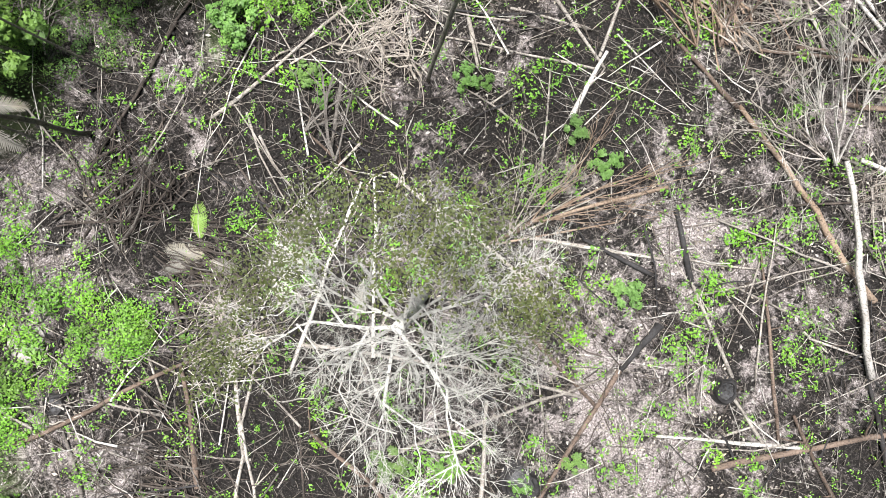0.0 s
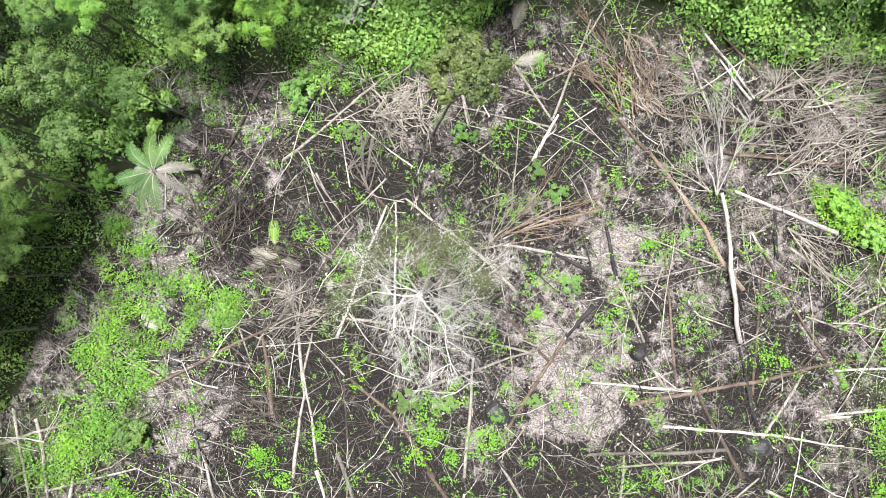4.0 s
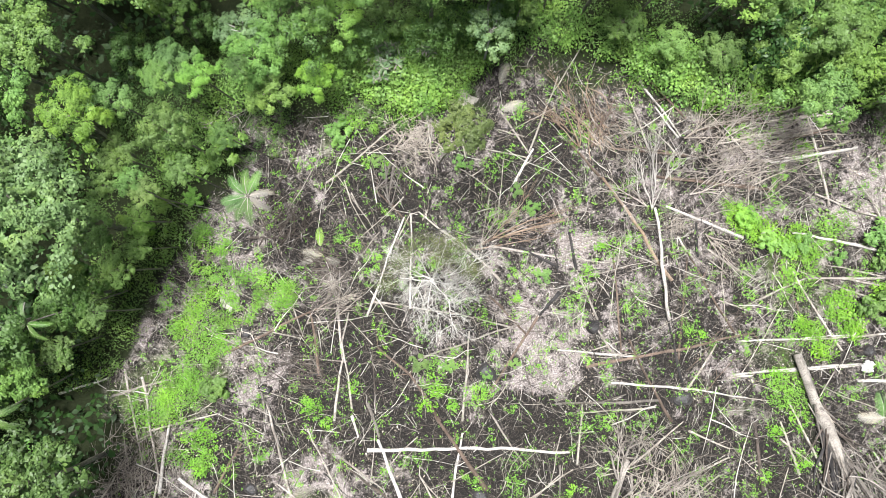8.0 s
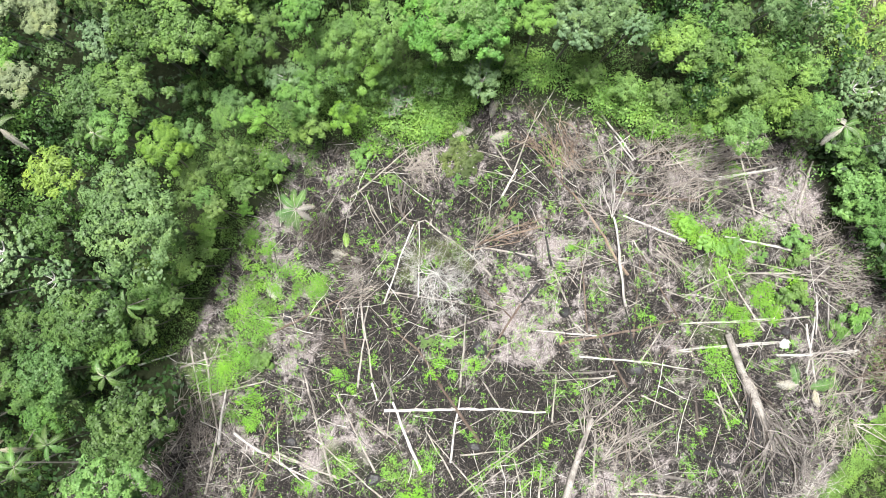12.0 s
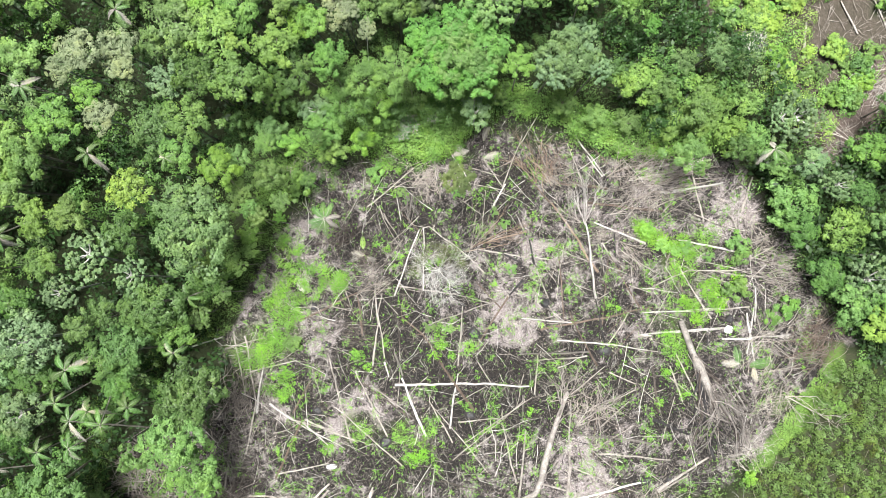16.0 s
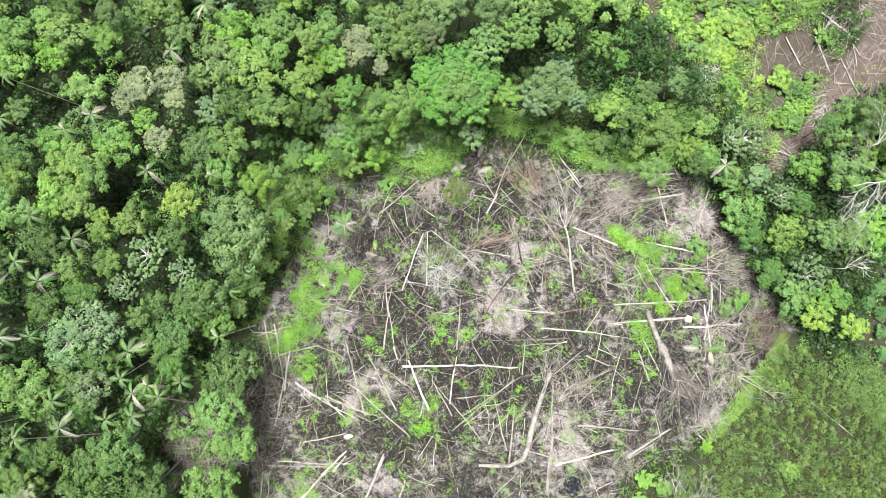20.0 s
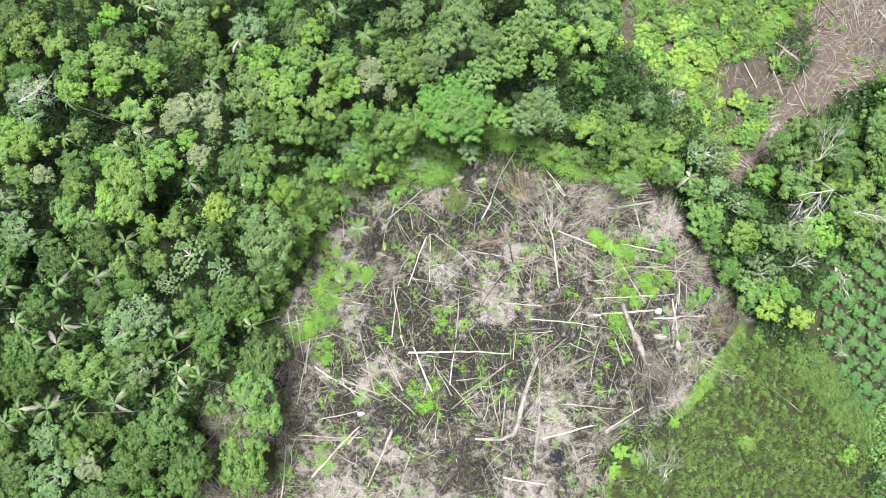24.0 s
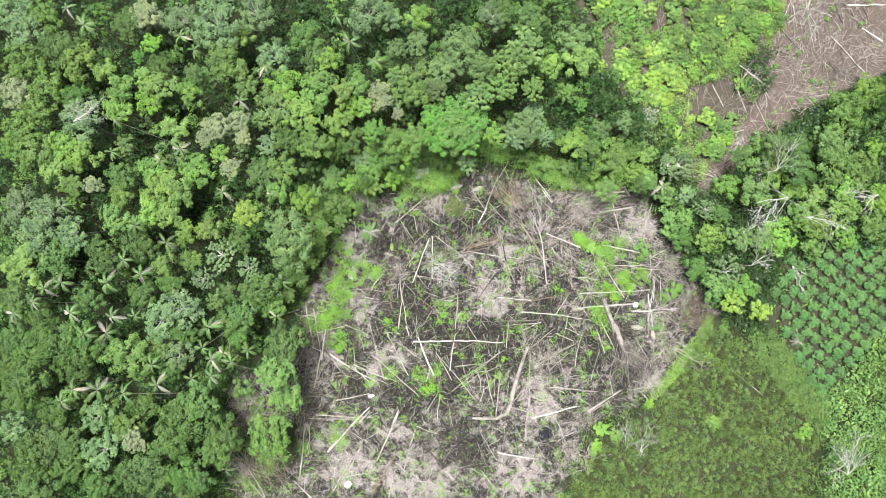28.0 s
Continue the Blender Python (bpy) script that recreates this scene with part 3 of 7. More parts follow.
# ---- trees ----
def crown_mesh(name, seed, lumps, leaves, size, flat=0.95, lump_r=(1.15, 1.55), slim=0.55, hollow=0.0):
    """A crown of unit radius with an uneven outline: boughs spread over a dome, each a puff of many tufts, with deep shade between them."""
    r = np.random.default_rng(seed)
    k = np.arange(lumps)
    th = k * 2.39996 + r.normal(0, 0.22, lumps)
    p0, p1, p2 = r.uniform(0, 6.28, 3)
    edge = 0.84 * (1 + 0.13 * np.sin(2 * th + p0) + 0.09 * np.sin(3 * th + p1) + 0.06 * np.sin(5 * th + p2))
    rad = np.sqrt(hollow + (1 - hollow) * (k + 0.5) / lumps) * edge
    lr = r.uniform(*lump_r, lumps) * 0.8 / math.sqrt(lumps)
    dome = np.sqrt(np.maximum(1 - rad ** 2, 0.03))
    c = np.stack([np.cos(th) * rad, np.sin(th) * rad, flat * (dome - 0.62) + r.normal(0, 0.05, lumps)], 1)
    m = 22
    lean = np.stack([np.cos(th) * rad * 0.9, np.sin(th) * rad * 0.9, 0.8 + 0 * th], 1)[:, None]
    tw = unit(r.normal(0, 0.62, (lumps, m, 3)) + lean)
    tuft = c[:, None] + tw * (lr[:, None] * r.uniform(0.72, 1.0, (lumps, m)))[..., None] * [1, 1, 0.85]
    tr_ = lr[:, None] * r.uniform(0.2, 0.36, (lumps, m))
    w = (tr_ ** 2).ravel() / np.sum(tr_ ** 2)
    which = r.choice(lumps * m, leaves, p=w)
    d = unit(r.normal(0, 0.7, (leaves, 3)) + lean.repeat(m, 1).reshape(-1, 3)[which])
    at = tuft.reshape(-1, 3)[which] + d * (tr_.ravel()[which] * r.uniform(0.7, 1.1, leaves))[:, None]
    facing = unit(d * 0.6 + tw.reshape(-1, 3)[which] * 0.5 + [0, 0, 0.25])
    # leaves inside and below, so that the crown is not seen through
    n = leaves // 5
    q = r.integers(0, lumps, n)
    core = c[q] * [0.9, 0.9, 1] + unit(r.normal(0, 1, (n, 3))) * (lr[q] * r.uniform(0.3, 0.9, n))[:, None] - [0, 0, 0.16]
    big = np.concatenate([np.full(leaves, size), np.full(n, size * 2.0)])
    return quad_mesh(name, leaf_quads(np.concatenate([at, core]), np.concatenate([facing, np.tile([0, 0, 1.0], (n, 1))]), big, r, slim)), c


PROTO = {}


def tree_proto(key, seed, colour, lumps, leaves, size, words, flat=0.95, lump_r=(1.15, 1.55), slim=0.55, bark="bark", limbs=3, hollow=0.0, kind="tree"):
    """Builds one tree of unit crown radius, its crown's middle at height 0; the trunk reaches down."""
    thing = new(kind)
    me, c = crown_mesh("crown", seed, lumps, leaves, size, flat, lump_r, slim, hollow)
    part("crown", me, LEAF[colour], thing)
    r = np.random.default_rng(seed)
    v, f = tube(bent((r.normal(0, 0.1), r.normal(0, 0.1), -1.0), (0, 0, 0), 6, 0.03, r), np.linspace(0.05, 0.034, 6), 7, seed)
    part("trunk", mesh_from("trunk", v, f, True), M[bark], thing)
    for k in range(limbs):
        v, f = tube(bent((0, 0, -0.5 + 0.05 * k), c[k % len(c)] * 0.92, 5, 0.08, r), np.linspace(0.04, 0.012, 5), 5, k)
        part("limb", mesh_from("limb", v, f, True), M[bark], thing)
    tagged(thing, words, "tree" if kind == "tree" else "shrub", group="forest trees" if kind == "tree" else kind.replace("_", " ") + "s")
    PROTO.setdefault(key, []).append(thing)


used = set()


def place(key, x, y, z, radius, turn=None, squash=1.0, lean=0.06):
    """Stands a copy of one of the trees at the place, with its crown's middle at height z."""
    kinds = PROTO[key]
    proto = kinds[int(rng.integers(len(kinds)))]
    m = Matrix.LocRotScale((x, y, z), Euler((rng.normal(0, lean), rng.normal(0, lean), rng.uniform(0, 6.28) if turn is None else turn)),
                           (radius * rng.uniform(0.93, 1.07), radius * rng.uniform(0.93, 1.07), radius * squash))
    if proto.name not in used:
        used.add(proto.name)
        proto.matrix_basis = m
        k = proto
    else:
        k = copy_thing(proto, m @ Matrix.Diagonal((*(1 / a for a in proto.scale), 1)))
    for c in k.children:
        if c.name.startswith(("trunk", "stem")):
            c.scale = (1, 1, (z + 0.15) / k.scale[2])
    return k


def frond_mesh(length, seed, th=0.0, lift=0.3, drop=0.75, wide=0.15, n=44):
    """An arching palm leaf: slim leaflets on both sides of the rib."""
    r = np.random.default_rng(seed)
    t = np.linspace(0.05, 1, n)
    out, side = np.array([math.cos(th), math.sin(th), 0]), np.array([-math.sin(th), math.cos(th), 0])
    rib = (t[:, None] * out + np.array([0, 0, 1.0]) * (lift * t - drop * t ** 2.2)[:, None] + side * (0.08 * np.sin(t * 2.4) * r.normal())[:, None]) * length
    span = (np.sin(np.clip(t * 1.03, 0, 1) * math.pi) ** 0.55 * wide + 0.02)[:, None] * length
    v, f = list(rib), []
    for s in (-1, 1):
        for i in range(n - 1):
            tip = rib[i] + side * s * span[i] * r.uniform(0.85, 1.1) + out * 0.11 * length - np.array([0, 0, 0.3]) * span[i]
            k = len(v)
            v += [tip, tip + out * 0.011 * length]
            f.append((i, i + 1, k + 1, k))
    return mesh_from("frond", v, f)


def frond_rib(blade, n, thick):
    """The stiff rib along a palm leaf, a part of the leaf."""
    v, f = tube([tuple(blade.data.vertices[i].co) for i in range(0, n, 6)], np.linspace(thick, thick * 0.35, len(range(0, n, 6))), 4, 1)
    part("rib", mesh_from("rib", v, f), M["pale"], blade)


def palm_proto(seed, fronds, dry, words):
    """A palm of unit frond length, its heart at height 0: arching fronds of many leaflets on a slender stem."""
    r = np.random.default_rng(seed)
    thing = new("palm")
    v, f = tube(bent((r.normal(0, 0.3), r.normal(0, 0.3), -1.0), (0, 0, 0), 6, 0.02, r), np.linspace(0.05, 0.035, 6), 6, seed)
    part("stem", mesh_from("stem", v, f, True), M["pale"], thing)
    for k in range(fronds + dry):
        th = k * 2.4 + r.normal(0, 0.2)
        me = frond_mesh(r.uniform(0.85, 1.05), seed * 20 + k, th, r.uniform(0.15, 0.6) if k < fronds else r.uniform(-0.5, -0.1), wide=0.155)
        blade = part("frond", me, LEAF["frond" if k < fronds else "dry"], thing, "" if k < fronds else "withered white palm frond")
        frond_rib(blade, 44, 0.01)
    tagged(thing, words, "palm", group="forest palms")
    PROTO.setdefault("p", []).append(thing)


for s in range(3):
    n = (13, 21, 30)[s]
    tree_proto("g", 11 + s, "g", n, 4600, 0.056, "mid-green leafy rainforest tree with rounded crown")
    tree_proto("y", 21 + s, "y", n, 4400, 0.056, "yellow-green leafy rainforest tree with billowing crown", flat=1.05)
    tree_proto("d", 31 + s, "d", n + 4, 4400, 0.056, "deep green dense rainforest tree in the canopy")
    tree_proto("k", 41 + s, "k", n, 3600, 0.06, "lime-green young tree with large leaves", flat=0.6)
for s in range(2):
    tree_proto("w", 51 + s, "w", 24, 3800, 0.055, "pale grey-green tree with whitish limbs showing", bark="lichen", limbs=7, hollow=0.08)
tree_proto("c", 61, "o", 42, 5200, 0.05, "tall green tree with flat tufted leaf clumps", flat=0.55, lump_r=(0.95, 1.2), slim=0.7)
tree_proto("c", 62, "o", 34, 5000, 0.05, "tall olive-green tree with flat tufted leaf clumps", flat=0.55, lump_r=(0.95, 1.2), slim=0.7)
tree_proto("u", 63, "u", 40, 7600, 0.04, "broad blue-green rainforest tree at the clearing's edge", flat=1.0, lump_r=(1.2, 1.6))
tree_proto("v", 74, "v", 36, 6800, 0.045, "broad vivid green tree with smooth billowing crown", flat=0.8, lump_r=(1.15, 1.5))
tree_proto("x", 75, "x", 46, 5200, 0.048, "grey-green tree with upright rounded leaf clumps", flat=0.8, lump_r=(0.85, 1.1), slim=0.7)
tree_proto("b", 64, "b", 26, 4200, 0.055, "tree with brownish fresh flush of leaves", bark="lichen", limbs=6)
tree_proto("o", 65, "o", 20, 5000, 0.05, "olive-green fine-leaved rainforest tree")
tree_proto("e", 76, "e", 26, 3400, 0.068, "dark olive large-leaved tree leaning over the clearing", lump_r=(1.2, 1.6), slim=0.6)
tree_proto("l", 70, "lime", 18, 3600, 0.06, "yellow-lime leafy young tree")
tree_proto("t", 66, "w", 60, 3000, 0.06, "open tree with large pale star-shaped leaves", flat=0.55, lump_r=(0.6, 0.8), slim=0.8, bark="lichen", limbs=9, hollow=0.05)
tree_proto("s", 67, "plant", 11, 1900, 0.085, "bushy blue-green cultivated shrub in a planted row", flat=1.0, lump_r=(1.6, 1.9), slim=0.6, limbs=0, kind="planted_shrub")
tree_proto("q", 78, "lime", 11, 1100, 0.11, "lime-green leafy shrub on fallow ground", lump_r=(1.1, 1.5), slim=0.7, limbs=0, kind="shrub")
tree_proto("h", 79, "d", 11, 1100, 0.11, "dark green leafy shrub on fallow ground", lump_r=(1.1, 1.5), slim=0.7, limbs=0, kind="shrub")
tree_proto("m", 68, "k", 11, 1100, 0.11, "bright green leafy shrub on fallow ground", lump_r=(1.0, 1.4), slim=0.7, limbs=0, kind="shrub")
tree_proto("n", 69, "g", 11, 1100, 0.11, "green leafy shrub at the clearing's edge", lump_r=(1.0, 1.4), slim=0.6, limbs=0, kind="shrub")
for s in range(2):
    for key, colour, words in (("g", "g", "mid-green leafy tree at the clearing's edge"), ("k", "k", "bright green young tree at the clearing's edge"),
                               ("d", "d", "deep green dense tree at the clearing's edge"), ("y", "y", "yellow-green leafy tree at the clearing's edge")):
        tree_proto("near_" + key, 81 + 2 * s + ord(key), colour, 20 + 8 * s, 9500, 0.034, words)
palm_proto(71, 5, 1, "feathery palm with withered white lower fronds")
palm_proto(72, 4, 2, "feathery palm with drooping pale fronds")
palm_proto(73, 6, 0, "green feathery palm above the canopy")


def tree(x, y, z, radius, key):
    if math.hypot(x, y) < 25 and "near_" + key in PROTO:
        key = "near_" + key
    if key == "p":
        return place("p", x, y, z + 0.3, radius * 0.85, squash=float(rng.uniform(0.8, 1.3)), lean=0.2)
    return place(key, x, y, z - 0.25 * radius, radius, squash=0.85 + 0.3 * float(rng.random()))


# the logs and poles of the clearing
felled_log(-9.1, 6.0, -3.7, 10.5, 0.09, 0.06, "pale")
felled_log(-5.6, 0.4, -10.4, 7.6, 0.06, 0.04, "dark")
felled_log(-10.6, 9.9, -14.0, 3.7, 0.09, 0.06, "dark")
felled_log(-9.6, 11.4, -10.6, 9.9, 0.08, 0.05, "dark")
felled_log(-14.7, 4.0, -11.9, 3.5, 0.05, 0.03, "grey")
felled_log(-15.7, 3.1, -12.6, 1.2, 0.05, 0.03, "pale")
felled_log(-15.0, 1.8, -8.9, 1.8, 0.06, 0.04, "dark")
felled_log(-2.3, 1.2, -9.2, 1.6, 0.06, 0.04, "dark")
felled_log(-10.1, 1.5, -6.2, 0.9, 0.06, 0.04, "dark")
felled_log(-3.9, 7.5, -4.3, 4.8, 0.09, 0.06, "grey")
felled_log(-2.6, 2.7, -5.3, 5.4, 0.08, 0.05, "brown")
felled_log(0.7, 1.8, -2.0, 3.8, 0.09, 0.06, "pale")
felled_log(4.4, -1.6, 0.7, 1.8, 0.11, 0.07, "pale")
felled_log(-3.7, 1.5, -2.6, 3.7, 0.05, 0.03, "pale")
felled_log(-1.3, 4.0, -1.7, 3.2, 0.06, 0.04, "pale")
felled_log(-4.9, 2.1, -6.2, 5.4, 0.05, 0.03, "dark")
felled_log(-12.8, 4.5, -12.4, 0.9, 0.06, 0.04, "dark")
felled_log(-14.2, 1.1, -12.5, 4.2, 0.06, 0.04, "dark")
felled_log(-11.0, 6.0, -13.1, 2.0, 0.05, 0.03, "dark")
felled_log(-10.1, 3.0, -12.1, 0.9, 0.05, 0.03, "dark")
felled_log(4.1, 11.8, 6.7, 8.0, 0.10, 0.06, "pale")
felled_log(6.5, 8.5, 8.7, 14.3, 0.08, 0.05, "pale")
felled_log(5.3, 6.0, 6.8, 8.7, 0.12, 0.07, "white")
felled_log(2.9, 10.5, 6.2, 9.6, 0.06, 0.04, "pale")
felled_log(1.2, 10.1, 1.6, 8.0, 0.09, 0.06, "pale")
felled_log(6.4, 8.0, 0.2, 9.3, 0.06, 0.04, "pale")
felled_log(2.0, 8.6, 2.5, 10.0, 0.05, 0.03, "pale")
felled_log(4.0, 5.2, 0.7, 7.4, 0.05, 0.03, "pale")
felled_log(2.1, 6.6, 3.0, 7.2, 0.05, 0.03, "pale")
felled_log(4.1, 3.2, 4.5, 8.0, 0.05, 0.03, "pale")
felled_log(15.7, 8.7, 13.9, 13.4, 0.08, 0.05, "pale")
felled_log(17.9, 8.4, 15.2, 10.9, 0.05, 0.03, "pale")
felled_log(18.0, 9.6, 16.2, 12.0, 0.09, 0.06, "white")
felled_log(18.6, 11.1, 15.6, 14.3, 0.10, 0.06, "brown")
felled_log(18.6, 8.2, 12.6, 8.8, 0.11, 0.07, "brown")
felled_log(23.8, 5.7, 16.9, 6.4, 0.11, 0.07, "brown")
felled_log(20.2, 6.9, 16.6, 7.2, 0.06, 0.04, "pale")
felled_log(22.9, 1.9, 17.0, 4.3, 0.14, 0.09, "white")
felled_log(17.4, -1.4, 12.1, 6.5, 0.15, 0.09, "red")
felled_log(12.1, 6.4, 9.4, 9.4, 0.12, 0.07, "brown")
felled_log(17.1, -4.4, 15.8, 4.1, 0.14, 0.09, "white", 0.2, 0.9)
felled_log(17.0, 4.1, 13.9, 5.5, 0.09, 0.06, "grey")
felled_log(19.4, 0.4, 19.3, 3.1, 0.12, 0.08, "char")
felled_log(18.6, 0.8, 17.9, 2.0, 0.10, 0.06, "pale")
felled_log(22.2, -5.4, 18.6, 0.8, 0.10, 0.06, "brown")
felled_log(4.2, 2.0, 1.7, 0.8, 0.11, 0.07, "brown")
felled_log(9.2, 3.2, 4.1, 1.8, 0.10, 0.06, "red")
felled_log(3.6, 1.5, 6.7, 3.0, 0.05, 0.03, "pale")
felled_log(3.4, 1.2, 9.0, 0.3, 0.09, 0.06, "pale")
felled_log(2.2, 0.9, 7.2, 1.8, 0.05, 0.03, "red")
felled_log(2.5, 1.1, 6.0, 4.5, 0.04, 0.02, "twig")
felled_log(2.5, 1.1, 7.0, 3.8, 0.04, 0.02, "twig")
felled_log(8.7, -0.4, 5.8, 1.1, 0.11, 0.07, "char")
felled_log(10.1, -0.6, 9.5, 2.3, 0.13, 0.08, "char")
felled_log(10.6, 1.6, 13.6, 2.5, 0.05, 0.03, "pale")
felled_log(12.9, -0.1, 9.0, 0.5, 0.05, 0.03, "pale")
felled_log(1.7, 0.8, -0.2, 2.1, 0.05, 0.03, "pale")
felled_log(-16.7, -7.0, -9.6, -3.6, 0.12, 0.07, "brown")
felled_log(-9.5, -8.7, -10.2, -3.9, 0.13, 0.08, "brown")
felled_log(-10.0, -3.9, -10.6, -0.3, 0.10, 0.06, "dark")
felled_log(-8.3, -12.1, -7.7, -7.4, 0.12, 0.07, "pale")
felled_log(-7.7, -7.4, -8.1, -3.3, 0.11, 0.07, "pale")
felled_log(-7.0, -11.2, -7.8, -6.2, 0.08, 0.05, "pale")
felled_log(-7.8, -6.2, -7.3, -3.9, 0.08, 0.05, "pale")
felled_log(-11.6, -3.3, -10.7, -5.8, 0.06, 0.04, "pale")
felled_log(-10.9, -5.9, -14.1, -5.2, 0.06, 0.04, "pale")
felled_log(-16.5, -5.1, -14.1, -4.5, 0.05, 0.03, "grey")
felled_log(-15.9, -4.9, -15.4, -6.2, 0.05, 0.03, "pale")
felled_log(-13.4, -12.1, -14.8, -6.5, 0.10, 0.06, "grey")
felled_log(-12.0, -9.2, -15.6, -6.5, 0.05, 0.03, "dark")
felled_log(-8.7, -10.3, -12.0, -9.2, 0.08, 0.05, "char")
felled_log(-2.6, -8.6, -5.1, -6.5, 0.11, 0.07, "brown")
felled_log(-0.3, -12.1, -2.6, -8.6, 0.13, 0.08, "brown")
felled_log(-5.2, -11.5, -5.5, -6.2, 0.06, 0.04, "dark")
felled_log(-6.4, -10.3, -9.6, -9.8, 0.08, 0.05, "char")
felled_log(-4.3, -11.2, -0.8, -10.5, 0.10, 0.06, "char")
felled_log(-5.2, -12.1, -5.8, -10.6, 0.12, 0.08, "char")
felled_log(1.4, -12.1, 1.9, -5.3, 0.11, 0.07, "pale")
felled_log(-2.0, -7.5, 6.9, -4.3, 0.08, 0.05, "pale")
felled_log(-5.6, -3.1, 2.2, -4.3, 0.08, 0.05, "pale")
felled_log(5.7, -5.2, 2.2, -4.2, 0.08, 0.05, "pale")
felled_log(-3.3, -5.0, -1.9, -1.5, 0.06, 0.04, "pale")
felled_log(-5.0, -1.5, -7.7, -0.0, 0.05, 0.03, "dark")
felled_log(-4.1, -5.6, -3.6, -3.6, 0.05, 0.03, "grey")
felled_log(-8.3, -0.0, -6.5, -2.1, 0.05, 0.03, "dark")
felled_log(8.8, -2.3, 7.2, -4.1, 0.17, 0.10, "char")
felled_log(7.2, -4.1, 3.4, -10.0, 0.11, 0.07, "brown")
felled_log(14.5, -7.2, 8.6, -6.7, 0.10, 0.06, "white")
felled_log(10.8, -8.0, 16.9, -6.8, 0.14, 0.09, "brown")
felled_log(16.8, -6.8, 23.6, -5.4, 0.12, 0.07, "brown")
felled_log(12.7, -9.2, 23.1, -10.3, 0.09, 0.06, "white")
felled_log(16.4, -10.5, 8.4, -10.8, 0.12, 0.07, "grey")
felled_log(16.1, -11.0, 10.2, -11.5, 0.08, 0.05, "pale")
felled_log(17.3, -12.1, 14.1, -5.9, 0.12, 0.07, "brown")
felled_log(18.4, -9.9, 20.8, -6.2, 0.09, 0.06, "pale")
felled_log(13.5, -6.9, 12.9, 0.7, 0.08, 0.05, "brown")
felled_log(15.6, -5.0, 14.6, -0.2, 0.06, 0.04, "grey")
felled_log(11.7, -4.4, 10.1, -0.6, 0.09, 0.06, "pale")
felled_log(13.0, -7.2, 11.7, -5.2, 0.09, 0.06, "pale")
felled_log(15.9, -2.6, 9.9, 0.1, 0.05, 0.03, "pale")
felled_log(12.6, -2.6, 10.8, -0.2, 0.04, 0.02, "pale")
felled_log(17.9, -7.4, 18.6, 0.4, 0.08, 0.05, "brown")
felled_log(21.6, -8.8, 23.5, -8.6, 0.10, 0.06, "pale")
felled_log(11.1, -6.8, 13.5, -6.0, 0.05, 0.03, "pale")
felled_log(6.3, -5.6, 3.4, -2.6, 0.08, 0.05, "brown")
felled_log(4.5, -3.5, 3.4, -2.6, 0.06, 0.04, "brown")
felled_log(14.6, -2.6, 15.9, -3.8, 0.05, 0.03, "pale")
felled_log(9.3, 0.5, 11.4, -2.6, 0.04, 0.02, "pale")
felled_log(6.6, -2.6, 5.5, -0.3, 0.04, 0.02, "pale")
felled_log(21.6, -0.8, 19.3, 1.0, 0.06, 0.04, "pale")
felled_log(23.6, -3.8, 21.0, -2.9, 0.08, 0.05, "pale")
felled_log(10.5, -4.1, 9.6, -2.6, 0.04, 0.02, "pale")
felled_log(5.5, -1.5, 5.8, 0.9, 0.04, 0.02, "grey")
felled_log(-2.6, -3.6, -2.6, 3.6, 0.08, 0.05, "white")
felled_log(-1.7, -3.6, -1.3, -1.5, 0.05, 0.03, "pale")
felled_log(16.0, 2.8, 17.7, 0.1, 0.06, 0.04, "grey")
felled_log(-5.9, -4.2, -3.1, 3.4, 0.09, 0.06, "white")
felled_log(34.0, 0.7, 26.7, 2.3, 0.14, 0.09, "white")
felled_log(27.4, -4.5, 24.5, 2.6, 0.09, 0.06, "brown")
felled_log(22.7, -3.5, 27.9, -1.1, 0.09, 0.06, "pale")
felled_log(34.0, -1.1, 27.5, -1.2, 0.11, 0.07, "pale")
felled_log(29.3, -0.2, 34.0, -1.1, 0.07, 0.05, "pale")
felled_log(22.6, -6.0, 31.4, -5.5, 0.09, 0.06, "white")
felled_log(21.8, -8.6, 31.8, -7.8, 0.09, 0.06, "white")
felled_log(31.9, -9.0, 35.2, -9.0, 0.14, 0.09, "white")
felled_log(29.6, 4.4, 27.9, 11.8, 0.11, 0.07, "pale")
felled_log(31.8, 8.9, 25.0, 7.7, 0.14, 0.09, "white")
felled_log(22.4, 9.4, 30.8, 11.0, 0.07, 0.05, "pale")
felled_log(22.8, 9.8, 31.2, 9.9, 0.07, 0.05, "twig")
felled_log(19.3, 10.2, 27.7, 12.1, 0.07, 0.05, "brown")
felled_log(-5.8, -14.3, 9.5, -14.4, 0.14, 0.09, "white")
felled_log(-24.2, -8.2, -22.7, -15.5, 0.10, 0.06, "pale")
felled_log(-22.9, -8.8, -21.5, -16.2, 0.11, 0.07, "pale")
felled_log(-21.4, -17.5, -20.7, -12.1, 0.14, 0.09, "white")
felled_log(-22.6, -22.1, -21.5, -16.2, 0.11, 0.07, "pale")
felled_log(-29.1, -10.1, -25.4, -8.9, 0.11, 0.07, "white")
felled_log(-25.1, -10.3, -20.8, -9.0, 0.11, 0.07, "pale")
felled_log(-20.0, -16.4, -17.3, -18.2, 0.14, 0.09, "white")
felled_log(-16.3, -18.5, -13.3, -21.1, 0.11, 0.07, "white")
felled_log(-16.0, -18.2, -9.9, -20.8, 0.11, 0.07, "pale")
felled_log(-10.7, -20.8, -13.4, -10.8, 0.13, 0.08, "pale")
felled_log(-19.2, -24.8, -16.3, -18.5, 0.14, 0.09, "brown")
